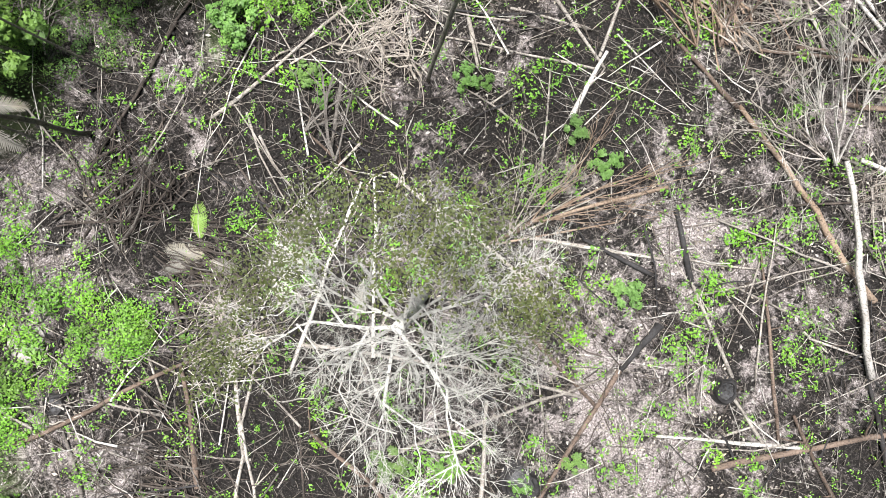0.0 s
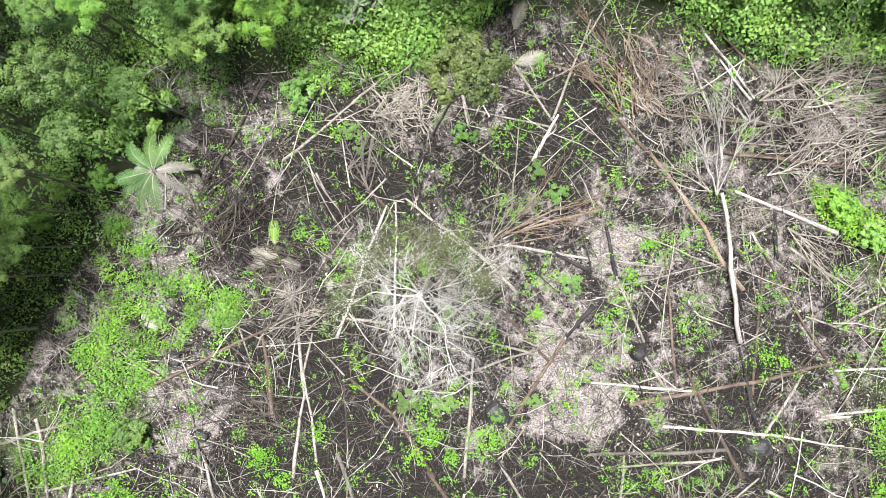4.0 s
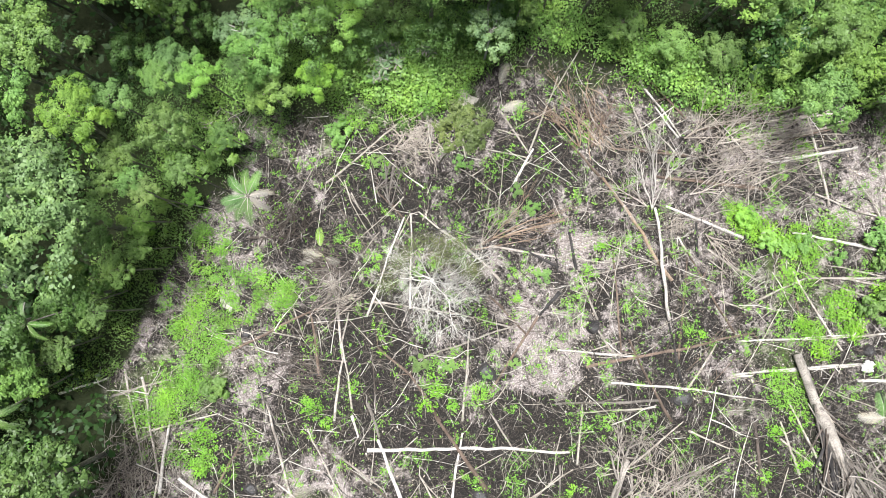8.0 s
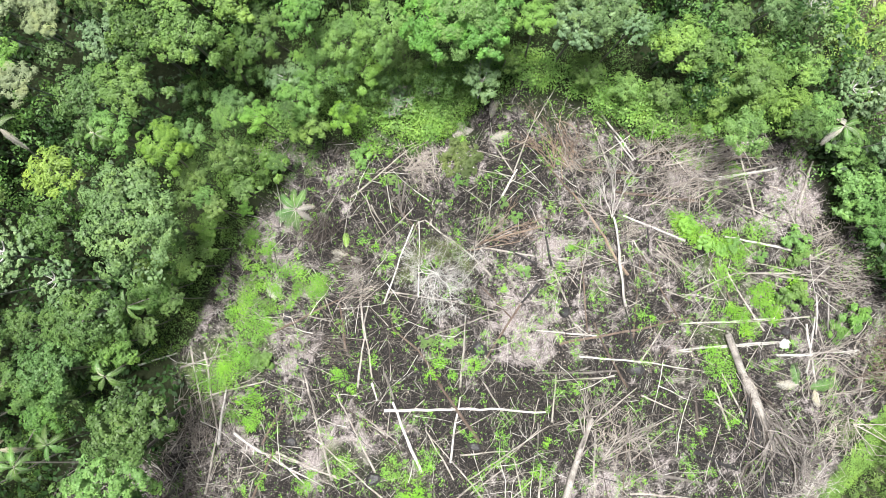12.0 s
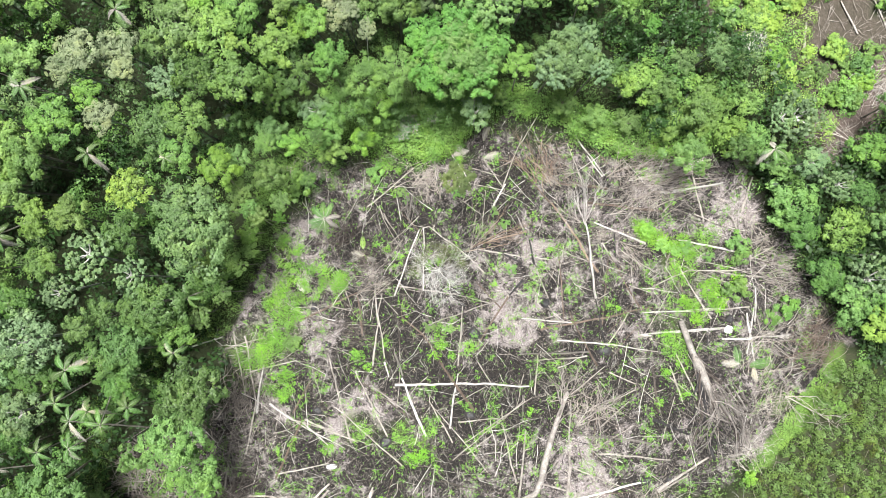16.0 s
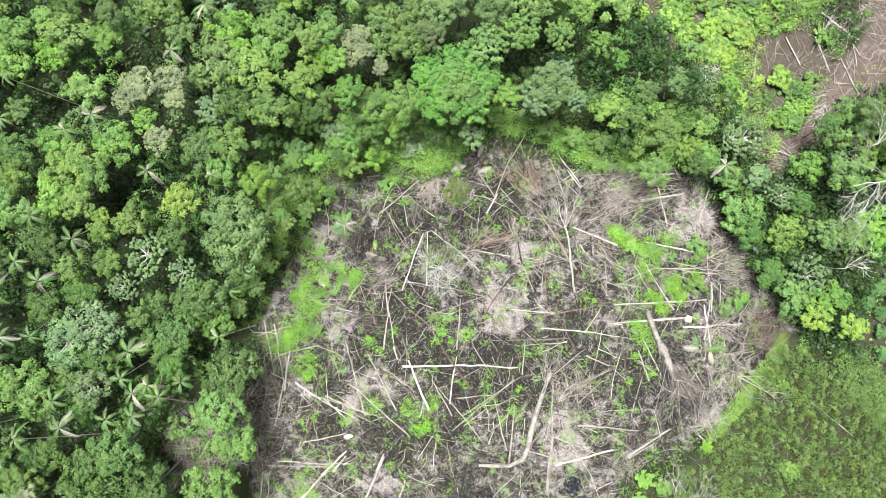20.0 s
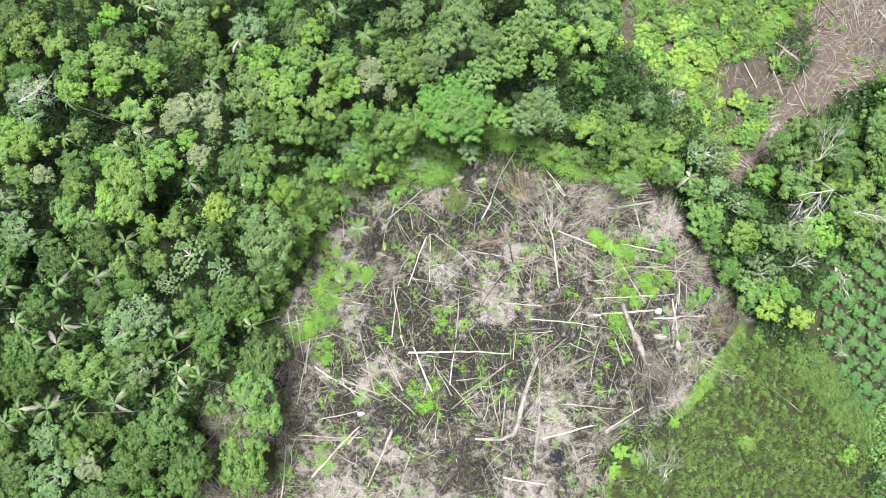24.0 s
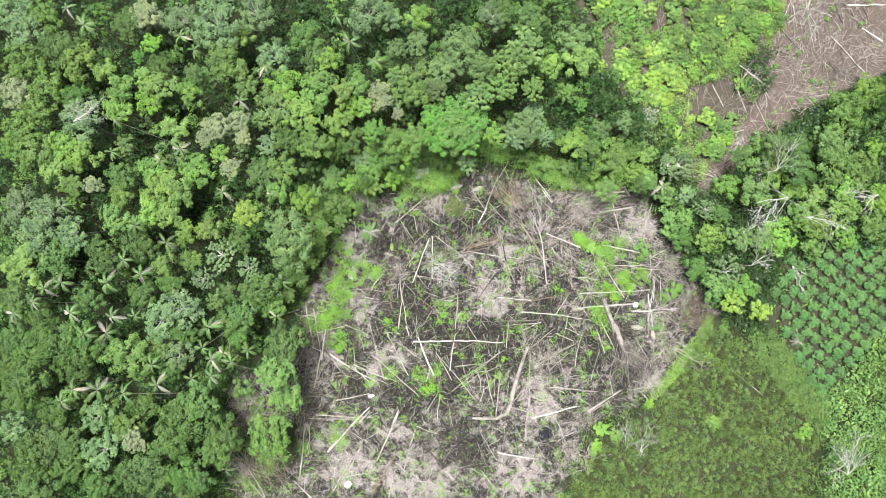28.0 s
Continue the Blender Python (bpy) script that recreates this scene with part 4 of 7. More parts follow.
felled_log(-17.3, -17.5, -15.3, -13.8, 0.11, 0.07, "brown")
felled_log(-6.6, -20.1, -10.3, -12.8, 0.10, 0.06, "pale")
felled_log(-3.9, -18.1, -9.3, -14.2, 0.11, 0.07, "dark")
felled_log(-4.9, -23.4, -12.6, -16.8, 0.10, 0.06, "pale")
felled_log(-2.2, -20.1, -5.0, -13.5, 0.16, 0.10, "white")
felled_log(-19.2, -24.4, -13.2, -23.1, 0.10, 0.06, "pale")
felled_log(-22.2, -26.8, -12.6, -27.1, 0.11, 0.07, "pale")
felled_log(-24.9, -26.1, -24.3, -20.8, 0.11, 0.07, "pale")
felled_log(-9.2, -28.2, -8.2, -25.8, 0.14, 0.09, "pale")
felled_log(0.8, -20.8, -1.9, -16.1, 0.09, 0.05, "pale")
felled_log(-14.9, -28.1, -13.2, -26.1, 0.17, 0.11, "pale")
felled_log(-26.0, -18.2, -24.7, -16.2, 0.09, 0.05, "pale")
felled_log(8.1, -25.4, 6.5, -18.8, 0.11, 0.07, "pale")
felled_log(8.3, -27.4, 9.1, -19.4, 0.14, 0.09, "pale")
felled_log(4.8, -24.1, -1.9, -16.1, 0.09, 0.05, "pale")
felled_log(0.8, -22.8, 8.8, -16.1, 0.09, 0.05, "pale")
felled_log(-2.6, -24.8, 8.1, -26.7, 0.09, 0.05, "dark")
felled_log(2.4, -22.1, 5.4, -19.8, 0.09, 0.05, "pale")
felled_log(1.4, -18.5, 6.1, -18.1, 0.09, 0.05, "pale")
felled_log(8.8, -15.4, 8.7, -18.4, 0.09, 0.05, "grey")
felled_log(14.1, -28.2, 14.2, -16.1, 0.13, 0.08, "pale")
felled_log(14.5, -27.3, 22.9, -25.1, 0.14, 0.09, "white")
felled_log(24.2, -26.4, 27.6, -24.4, 0.11, 0.07, "pale")
felled_log(14.5, -23.6, 21.9, -26.4, 0.09, 0.05, "pale")
felled_log(24.2, -21.1, 14.2, -19.8, 0.14, 0.09, "grey")
felled_log(17.5, -22.1, 25.6, -22.7, 0.11, 0.07, "pale")
felled_log(24.2, -17.4, 23.6, -12.1, 0.14, 0.09, "dark")
felled_log(23.6, -18.1, 27.6, -19.8, 0.20, 0.12, "char")
felled_log(29.3, -18.8, 29.8, -15.1, 0.20, 0.12, "char")
felled_log(30.6, -22.7, 29.1, -18.8, 0.20, 0.12, "char")
felled_log(34.5, -6.0, 35.6, -13.4, 0.11, 0.07, "white")
felled_log(34.4, -10.7, 35.3, -5.3, 0.11, 0.07, "white")
felled_log(31.6, -9.0, 39.3, -8.5, 0.11, 0.07, "white")
felled_log(24.3, -8.3, 31.9, -7.7, 0.11, 0.07, "white")
felled_log(27.0, -16.1, 25.6, -12.1, 0.11, 0.07, "pale")
felled_log(28.6, -15.4, 26.3, -10.7, 0.11, 0.07, "pale")
felled_log(30.3, -18.7, 33.7, -14.7, 0.11, 0.07, "pale")
felled_log(49.5, 0.7, 45.1, 0.8, 0.11, 0.07, "white")
felled_log(36.6, -1.9, 27.8, -1.0, 0.11, 0.07, "pale")
felled_log(32.5, -2.6, 27.1, -0.6, 0.09, 0.05, "pale")
felled_log(34.8, -5.3, 27.4, -5.9, 0.09, 0.05, "pale")
felled_log(30.4, -6.7, 26.7, -0.6, 0.11, 0.07, "pale")
felled_log(33.9, 5.5, 35.3, 9.6, 0.14, 0.09, "pale")
felled_log(25.1, 10.9, 30.6, 11.6, 0.11, 0.07, "pale")
felled_log(25.8, 9.6, 31.3, 10.9, 0.11, 0.07, "twig")
felled_log(26.5, 8.2, 31.9, 9.6, 0.11, 0.07, "twig")
felled_log(14.2, -15.4, 18.2, -12.1, 0.09, 0.05, "pale")
felled_log(10.1, -15.4, 10.5, -10.8, 0.09, 0.05, "pale")
felled_log(18.6, -12.8, 21.6, -14.1, 0.09, 0.05, "pale")
felled_log(18.2, -16.4, 21.6, -14.8, 0.09, 0.05, "pale")
felled_log(17.5, -19.1, 20.9, -16.1, 0.09, 0.05, "pale")
felled_log(25.6, -13.4, 29.0, -16.1, 0.09, 0.05, "pale")
felled_log(-8.2, -26.1, -11.8, -34.4, 0.17, 0.10, "pale")
felled_log(-12.5, -39.6, -8.7, -33.5, 0.21, 0.13, "red")
felled_log(-10.1, -42.5, -8.7, -35.8, 0.17, 0.10, "pale")
felled_log(-20.2, -33.0, -13.1, -25.4, 0.19, 0.12, "pale")
felled_log(-14.5, -27.5, -23.6, -27.3, 0.12, 0.08, "pale")
felled_log(-25.0, -37.8, -24.1, -28.2, 0.14, 0.09, "pale")
felled_log(-14.5, -32.0, -17.3, -37.3, 0.14, 0.09, "pale")
felled_log(-17.8, -39.6, -22.1, -33.5, 0.14, 0.09, "grey")
felled_log(-5.4, -29.2, -7.2, -35.8, 0.14, 0.09, "pale")
felled_log(13.4, -31.1, 14.2, -23.4, 0.21, 0.13, "pale")
felled_log(8.6, -33.0, 14.9, -34.1, 0.14, 0.09, "white")
felled_log(24.0, -26.2, 29.9, -22.4, 0.17, 0.10, "pale")
felled_log(10.5, -25.3, 16.3, -26.8, 0.12, 0.08, "pale")
felled_log(-19.2, -39.6, -16.4, -34.9, 0.12, 0.08, "pale")
felled_log(-22.1, -41.5, -25.9, -37.8, 0.12, 0.08, "pale")
felled_log(-29.7, -42.0, -33.6, -37.8, 0.17, 0.10, "pale")
felled_log(-30.7, -40.6, -33.6, -35.9, 0.12, 0.08, "pale")
felled_log(5.7, -35.8, 0.9, -32.0, 0.17, 0.10, "dark")
felled_log(-1.0, -34.9, -6.8, -28.2, 0.17, 0.10, "dark")
felled_log(8.6, -39.6, 5.7, -35.8, 0.12, 0.08, "pale")
felled_log(57.9, 40.3, 61.8, 35.9, 0.12, 0.08, "grey")
felled_log(72.6, 32.5, 66.8, 38.9, 0.12, 0.08, "pale")
felled_log(55.8, 29.9, 48.9, 34.8, 0.17, 0.10, "pale")
felled_log(75.7, 38.0, 72.2, 40.4, 0.17, 0.10, "white")
felled_log(63.8, 36.4, 62.4, 45.4, 0.10, 0.06, "pale")
felled_log(65.2, 32.4, 65.8, 39.4, 0.10, 0.06, "grey")
felled_log(59.9, 45.3, 57.4, 39.3, 0.10, 0.06, "pale")
felled_log(55.7, 22.5, 53.3, 27.4, 0.12, 0.08, "pale")
felled_log(47.8, 26.4, 45.9, 30.3, 0.12, 0.08, "pale")
felled_log(51.8, 25.4, 49.9, 30.3, 0.12, 0.08, "pale")
felled_log(41.4, 23.4, 41.8, 27.8, 0.17, 0.10, "pale")
felled_log(31.6, 29.2, 32.1, 34.2, 0.12, 0.08, "pale")
felled_log(69.8, 44.4, 76.6, 44.5, 0.17, 0.10, "white")
felled_log(68.8, 41.4, 67.4, 45.4, 0.12, 0.08, "grey")
felled_log(44.0, 37.3, 46.0, 39.3, 0.17, 0.10, "white")
felled_log(54.1, -23.3, 48.3, -18.5, 0.08, 0.05, "pale")
felled_log(-22.3, -12.9, -17.2, -11.6, 0.08, 0.05, "pale")
felled_log(-17.6, -18.2, -9.0, -20.9, 0.09, 0.05, "pale")
felled_log(-16.9, -18.5, -11.5, -21.4, 0.09, 0.05, "white")
felled_log(-8.3, -14.5, -4.5, -17.3, 0.09, 0.05, "pale")
felled_log(-5.8, -10.7, -4.9, -13.3, 0.15, 0.09, "grey")
felled_log(-7.0, -11.7, -6.5, -13.3, 0.11, 0.07, "white")
felled_log(3.2, -17.2, -0.7, -11.7, 0.18, 0.11, "brown")
felled_log(0.5, -19.2, 1.4, -13.0, 0.11, 0.07, "white")
felled_log(2.2, -20.8, 9.8, -15.7, 0.08, 0.05, "pale")
felled_log(3.4, -11.2, 6.0, -15.2, 0.09, 0.05, "pale")
felled_log(20.1, 1.1, 24.0, -1.4, 0.09, 0.05, "pale")
felled_log(35.4, -7.0, 35.5, -3.2, 0.09, 0.05, "white")
felled_log(36.6, -7.0, 36.7, -3.4, 0.07, 0.04, "white")
felled_log(28.5, 5.3, 31.6, 4.0, 0.09, 0.05, "pale")
felled_log(31.6, 4.0, 34.4, 3.4, 0.08, 0.05, "pale")
felled_log(34.9, 0.1, 37.8, 1.7, 0.09, 0.05, "pale")
felled_log(34.1, 0.7, 37.7, -0.3, 0.09, 0.05, "pale")
felled_log(29.7, -16.7, 27.5, -8.1, 0.17, 0.10, "pale")
felled_log(30.5, -17.7, 28.3, -11.6, 0.15, 0.09, "twig")
felled_log(30.7, -18.7, 28.8, -13.7, 0.11, 0.07, "twig")
felled_log(30.5, -19.7, 29.5, -15.2, 0.09, 0.05, "pale")
felled_log(32.3, -19.2, 29.5, -14.2, 0.09, 0.05, "grey")
felled_log(29.2, -18.2, 29.0, -14.4, 0.17, 0.10, "dark")
felled_log(34.4, -17.2, 32.6, -14.2, 0.09, 0.05, "white")
felled_log(33.5, -21.0, 34.4, -17.2, 0.08, 0.05, "white")
felled_log(29.9, -20.8, 29.2, -17.2, 0.13, 0.08, "dark")
felled_log(28.1, -20.8, 29.1, -18.0, 0.11, 0.07, "dark")
felled_log(18.2, -9.4, 17.1, -4.5, 0.12, 0.07, "char")
felled_log(14.8, 14.5, 18.2, 9.7, 0.10, 0.06, "white")
felled_log(14.5, 8.9, 18.6, 8.3, 0.08, 0.05, "brown")
felled_log(16.2, 6.6, 25.4, 5.6, 0.11, 0.07, "brown")
felled_log(29.0, 11.6, 21.3, 10.1, 0.08, 0.05, "pale")
felled_log(26.3, 13.4, 21.7, 10.4, 0.08, 0.05, "pale")
felled_log(30.0, 8.6, 24.7, 7.8, 0.08, 0.05, "white")
felled_log(29.8, 10.3, 23.6, 8.7, 0.08, 0.05, "brown")
felled_log(29.8, 10.9, 22.4, 9.3, 0.06, 0.04, "twig")
felled_log(10.6, 16.8, 8.2, 12.9, 0.06, 0.04, "pale")

# the forest round the clearing
tree(-23.9, 2.1, 6.0, 1.96, "g")
tree(-20.8, 2.6, 6.0, 1.33, "y")
tree(-25.3, -0.9, 6.0, 1.54, "y")
tree(-22.1, -0.7, 6.0, 1.40, "y")
tree(-26.2, -3.5, 6.0, 1.54, "g")
tree(-23.5, -3.5, 6.0, 1.33, "o")
tree(-25.8, -6.2, 6.0, 1.33, "g")
tree(-20.6, 0.7, 6.0, 0.98, "g")
tree(-19.3, 4.2, 8.0, 1.04, "y")
tree(-18.2, 8.4, 8.0, 1.80, "o")
tree(-21.1, 6.6, 8.0, 1.39, "g")
tree(-16.9, 5.7, 8.0, 1.16, "o")
tree(-16.0, 11.8, 8.0, 1.33, "k")
tree(-21.6, 10.2, 8.0, 1.51, "g")
tree(-18.6, 11.7, 8.0, 1.16, "g")
tree(-14.2, 7.9, 8.0, 0.99, "d")
tree(-20.2, 5.0, 8.0, 1.04, "g")
tree(-20.9, 4.2, 1.5, 0.9, "k")
tree(-22.2, 2.4, 1.5, 0.9, "k")
tree(-18.8, 4.7, 1.5, 0.9, "k")
tree(-21.9, 4.7, 8.0, 1.04, "o")
tree(-13.4, 12.4, 8.0, 0.87, "d")
tree(-57.6, 30.2, 10.5, 3.44, "y")
tree(-53.3, 28.7, 10.5, 2.14, "y")
tree(-48.1, 30.9, 11.0, 1.21, "v")
tree(-51.0, 26.4, 10.5, 2.14, "g")
tree(-47.6, 28.0, 10.5, 1.68, "y")
tree(-45.3, 26.4, 10.5, 2.90, "y")
tree(-39.0, 28.0, 12.5, 1.79, "u")
tree(-40.3, 25.7, 10.5, 2.29, "g")
tree(-34.6, 30.4, 10.5, 3.21, "g")
tree(-27.3, 31.2, 10.5, 3.21, "w")
tree(-31.5, 26.5, 10.5, 2.14, "o")
tree(-27.2, 23.4, 10.5, 3.51, "o")
tree(-23.3, 22.3, 10.5, 3.06, "y")
tree(-21.4, 21.1, 10.5, 0.99, "l")
tree(-19.6, 27.4, 10.5, 2.44, "g")
tree(-18.8, 30.9, 10.5, 1.91, "k")
tree(-35.9, 20.0, 11.5, 2.41, "b")
tree(-37.4, 18.1, 11.5, 1.66, "b")
tree(-33.5, 13.5, 11.5, 1.81, "b")
tree(-31.7, 18.1, 11.5, 1.36, "b")
tree(-35.5, 16.0, 10.5, 1.53, "k")
tree(-28.2, 17.8, 9.5, 2.17, "x")
tree(-21.0, 17.6, 10.5, 3.06, "g")
tree(-25.5, 13.4, 10.5, 2.60, "o")
tree(-22.4, 8.8, 10.5, 2.14, "k")
tree(-26.6, 9.9, 10.5, 1.83, "g")
tree(-31.2, 6.4, 10.5, 2.29, "l")
tree(-24.1, 2.6, 12.5, 4.77, "u")
tree(-57.9, 10.9, 10.5, 1.83, "o")
tree(-54.4, 10.8, 11.5, 1.66, "b")
tree(-56.9, 15.5, 10.5, 3.06, "y")
tree(-50.4, 17.1, 10.5, 1.68, "o")
tree(-58.1, 3.3, 10.5, 2.67, "w")
tree(-50.6, 9.4, 10.5, 1.99, "g")
tree(-45.3, 10.2, 10.5, 2.67, "y")
tree(-41.5, 9.5, 10.5, 2.29, "g")
tree(-43.3, 6.4, 10.5, 2.29, "y")
tree(-36.8, 4.1, 10.5, 2.14, "y")
tree(-35.3, 0.3, 10.5, 2.90, "t")
tree(-37.8, -3.5, 10.5, 2.14, "t")
tree(-31.0, -1.8, 10.5, 2.14, "t")
tree(-39.4, -0.8, 10.5, 1.83, "o")
tree(-44.0, -1.2, 10.5, 1.68, "y")
tree(-35.9, -6.9, 10.5, 1.53, "o")
tree(-41.2, -8.1, 10.5, 3.44, "w")
tree(-49.3, -15.2, 10.5, 3.97, "o")
tree(-41.4, -15.2, 10.5, 2.60, "w")
tree(-56.9, -13.4, 10.5, 3.06, "d")
tree(-25.2, -13.7, 10.5, 3.67, "d")
tree(-26.7, -17.8, 10.5, 3.36, "g")
tree(-27.3, -27.9, 10.5, 4.13, "g")
tree(-40.9, -25.3, 10.5, 4.43, "d")
tree(-38.6, -22.7, 10.5, 3.36, "d")
tree(-35.5, -29.8, 10.5, 3.06, "d")
tree(-43.0, -28.7, 10.5, 2.90, "d")
tree(-49.1, -26.1, 10.5, 2.44, "o")
tree(-47.4, -28.0, 11.5, 1.96, "b")
tree(-53.6, -24.6, 10.5, 2.90, "w")
tree(-52.8, -29.8, 10.5, 3.21, "w")
tree(-58.0, -28.4, 10.5, 2.60, "d")
tree(-16.5, 25.8, 10.5, 1.91, "y")
tree(-17.2, 20.8, 10.5, 2.44, "y")
tree(-13.4, 23.5, 10.5, 1.53, "k")
tree(-11.7, 19.5, 11.0, 2.13, "v")
tree(-14.2, 27.0, 10.5, 1.99, "g")
tree(-7.9, 32.0, 12.5, 1.86, "u")
tree(-4.9, 32.8, 12.5, 2.09, "u")
tree(-8.0, 28.2, 10.5, 1.99, "o")
tree(-10.2, 25.9, 11.5, 1.21, "b")
tree(-9.8, 24.0, 11.5, 1.28, "b")
tree(-4.9, 25.5, 10.5, 2.29, "o")
tree(1.9, 32.1, 12.5, 4.17, "u")
tree(4.9, 28.9, 12.5, 2.83, "u")
tree(-1.1, 28.9, 12.5, 2.53, "u")
tree(-1.8, 25.8, 12.5, 2.09, "u")
tree(-7.9, 22.1, 11.5, 1.13, "b")
tree(0.9, 22.8, 11.0, 3.19, "v")
tree(-2.2, 21.7, 11.0, 2.43, "v")
tree(3.9, 21.0, 11.0, 2.73, "v")
tree(-1.0, 18.4, 11.0, 3.19, "v")
tree(2.8, 17.9, 11.0, 2.28, "v")
tree(7.0, 19.3, 10.5, 1.83, "k")
tree(4.2, 24.5, 12.5, 2.98, "c")
tree(9.5, 30.0, 12.5, 3.58, "c")
tree(12.1, 32.6, 12.5, 3.13, "c")
tree(8.0, 25.9, 12.5, 2.83, "c")
tree(12.9, 25.9, 12.5, 2.24, "c")
tree(15.9, 29.9, 10.5, 2.14, "y")
tree(21.3, 32.1, 6.5, 2.89, "y")
tree(20.9, 35.8, 6.5, 2.73, "o")
tree(13.4, 22.4, 9.5, 2.47, "x")
tree(10.7, 18.8, 9.5, 2.32, "x")
tree(15.3, 19.2, 9.5, 1.78, "x")
tree(19.2, 27.0, 6.5, 1.60, "g")
tree(21.6, 24.9, 6.5, 1.20, "v")
tree(20.4, 18.8, 6.5, 2.89, "y")
tree(3.0, 15.4, 7.0, 1.91, "w")
tree(-5.3, 18.5, 10.5, 2.60, "g")
tree(-7.5, 16.7, 6.0, 2.26, "k")
tree(-11.6, 16.7, 6.0, 2.26, "g")
tree(-14.0, 15.7, 6.0, 1.77, "w")
tree(-18.8, 13.0, 6.0, 2.10, "d")
tree(-12.3, 11.8, 5.0, 2.0, "k")
tree(-9.1, 12.7, 4.5, 1.6, "k")
tree(-18.8, 17.5, 6.0, 1.94, "g")
tree(28.9, 22.1, 6.5, 2.00, "u")
tree(22.8, 18.0, 6.5, 2.16, "g")
tree(26.9, 15.2, 6.5, 2.24, "g")
tree(24.9, 20.9, 6.5, 1.68, "o")
tree(32.5, 12.8, 6.5, 1.60, "g")
tree(25.6, 11.1, 6.5, 2.41, "o")
tree(31.3, 11.8, 6.5, 1.76, "d")
tree(38.6, 10.4, 6.5, 1.52, "w")
tree(42.8, 8.2, 4.5, 2.13, "t")
tree(45.3, 7.3, 4.5, 1.81, "d")
tree(36.4, 15.5, 5.0, 1.96, "t")
tree(51.7, -8.7, 4.5, 1.97, "l")
tree(41.0, -1.7, 4.5, 2.13, "d")
tree(38.6, 3.2, 4.5, 1.97, "d")
tree(48.5, 3.2, 4.5, 2.30, "o")
tree(53.3, 18.6, 6.5, 2.41, "o")
tree(57.3, 14.5, 6.5, 2.73, "d")
tree(47.6, 16.9, 6.5, 1.92, "d")
tree(62.3, 19.4, 6.5, 2.41, "o")
tree(57.3, 18.6, 6.5, 2.08, "d")
tree(-68.1, 38.0, 10.4, 3.32, "w")
tree(-66.1, 34.4, 10.7, 3.65, "w")
tree(-63.6, 37.8, 9.9, 2.81, "g")
tree(-56.3, 35.6, 11.0, 2.08, "p")
tree(-59.0, 38.2, 11.0, 1.56, "p")
tree(-60.9, 32.7, 10.5, 3.49, "d")
tree(-65.8, 29.9, 10.9, 3.9, "g")
tree(-67.4, 25.6, 10.4, 3.32, "b")
tree(-62.6, 26.5, 10.4, 3.32, "g")
tree(-64.6, 23.1, 9.9, 2.81, "g")
tree(-58.7, 25.0, 9.6, 2.47, "d")
tree(-50.5, 36.2, 9.7, 2.64, "d")
tree(-47.8, 37.9, 9.9, 2.81, "b")
tree(-47.3, 33.8, 8.9, 1.77, "k")
tree(-45.6, 30.0, 9.6, 2.47, "d")
tree(-47.3, 24.2, 9.5, 2.38, "k")
tree(-51.9, 23.2, 9.9, 2.81, "y")
tree(-57.1, 21.2, 10.7, 3.65, "w")
tree(-66.4, 19.4, 10.4, 3.32, "g")
tree(-64.1, 15.9, 10.4, 3.32, "g")
tree(-68.2, 17.0, 9.6, 2.47, "g")
tree(-51.2, 20.7, 11.0, 1.47, "p")
tree(-51.6, 15.9, 11.0, 1.47, "p")
tree(-60.1, 16.9, 9.9, 2.81, "y")
tree(-61.3, 13.4, 9.9, 2.81, "y")
tree(-66.5, 7.6, 10.4, 3.32, "w")
tree(-61.9, 6.3, 10.7, 3.65, "w")
tree(-59.2, 7.6, 11.0, 1.73, "p")
tree(-63.6, 2.8, 10.7, 3.65, "w")
tree(-52.0, 6.0, 9.9, 2.81, "g")
tree(-51.4, 12.6, 9.6, 2.47, "d")
tree(-46.2, 13.5, 9.6, 2.47, "g")
tree(-44.2, 14.6, 11.0, 1.73, "p")
tree(-41.2, 16.4, 11.0, 1.73, "p")
tree(-42.8, 19.8, 9.6, 2.47, "y")
tree(-38.7, 28.0, 9.1, 1.95, "d")
tree(-41.8, 36.9, 10.4, 3.32, "w")
tree(-36.1, 36.4, 11.5, 4.48, "w")
tree(-30.4, 38.7, 10.4, 3.32, "w")
tree(-41.5, 33.9, 11.0, 1.73, "p")
tree(-39.3, 31.8, 11.0, 1.47, "p")
tree(-32.5, 35.2, 9.1, 1.95, "y")
tree(-28.4, 29.2, 11.0, 1.73, "p")
tree(-26.0, 26.9, 9.9, 2.81, "k")
tree(-32.2, 23.9, 11.0, 1.73, "p")
tree(-33.1, 20.7, 9.5, 2.38, "b")
tree(-39.4, 13.5, 9.9, 2.81, "g")
tree(-43.2, 10.8, 10.2, 3.15, "y")
tree(-45.8, 7.3, 10.2, 3.15, "y")
tree(-47.9, 4.6, 11.0, 1.91, "p")
tree(-43.1, 2.0, 11.0, 1.91, "p")
tree(-40.8, 3.9, 9.5, 2.38, "y")
tree(-34.6, 9.9, 11.0, 1.73, "p")
tree(-29.4, 12.7, 9.9, 2.81, "d")
tree(-27.2, 9.5, 11.0, 1.3, "p")
tree(-25.0, 18.0, 9.9, 2.81, "d")
tree(-22.7, 35.1, 9.4, 2.82, "d")
tree(-20.9, 31.6, 9.4, 2.82, "d")
tree(-17.6, 37.4, 10.5, 1.57, "p")
tree(-15.4, 33.4, 10.5, 1.92, "p")
tree(-12.8, 38.5, 10.2, 3.67, "w")
tree(-9.4, 38.2, 8.7, 2.13, "w")
tree(-4.9, 38.1, 9.1, 2.48, "y")
tree(-11.4, 30.3, 10.5, 1.92, "p")
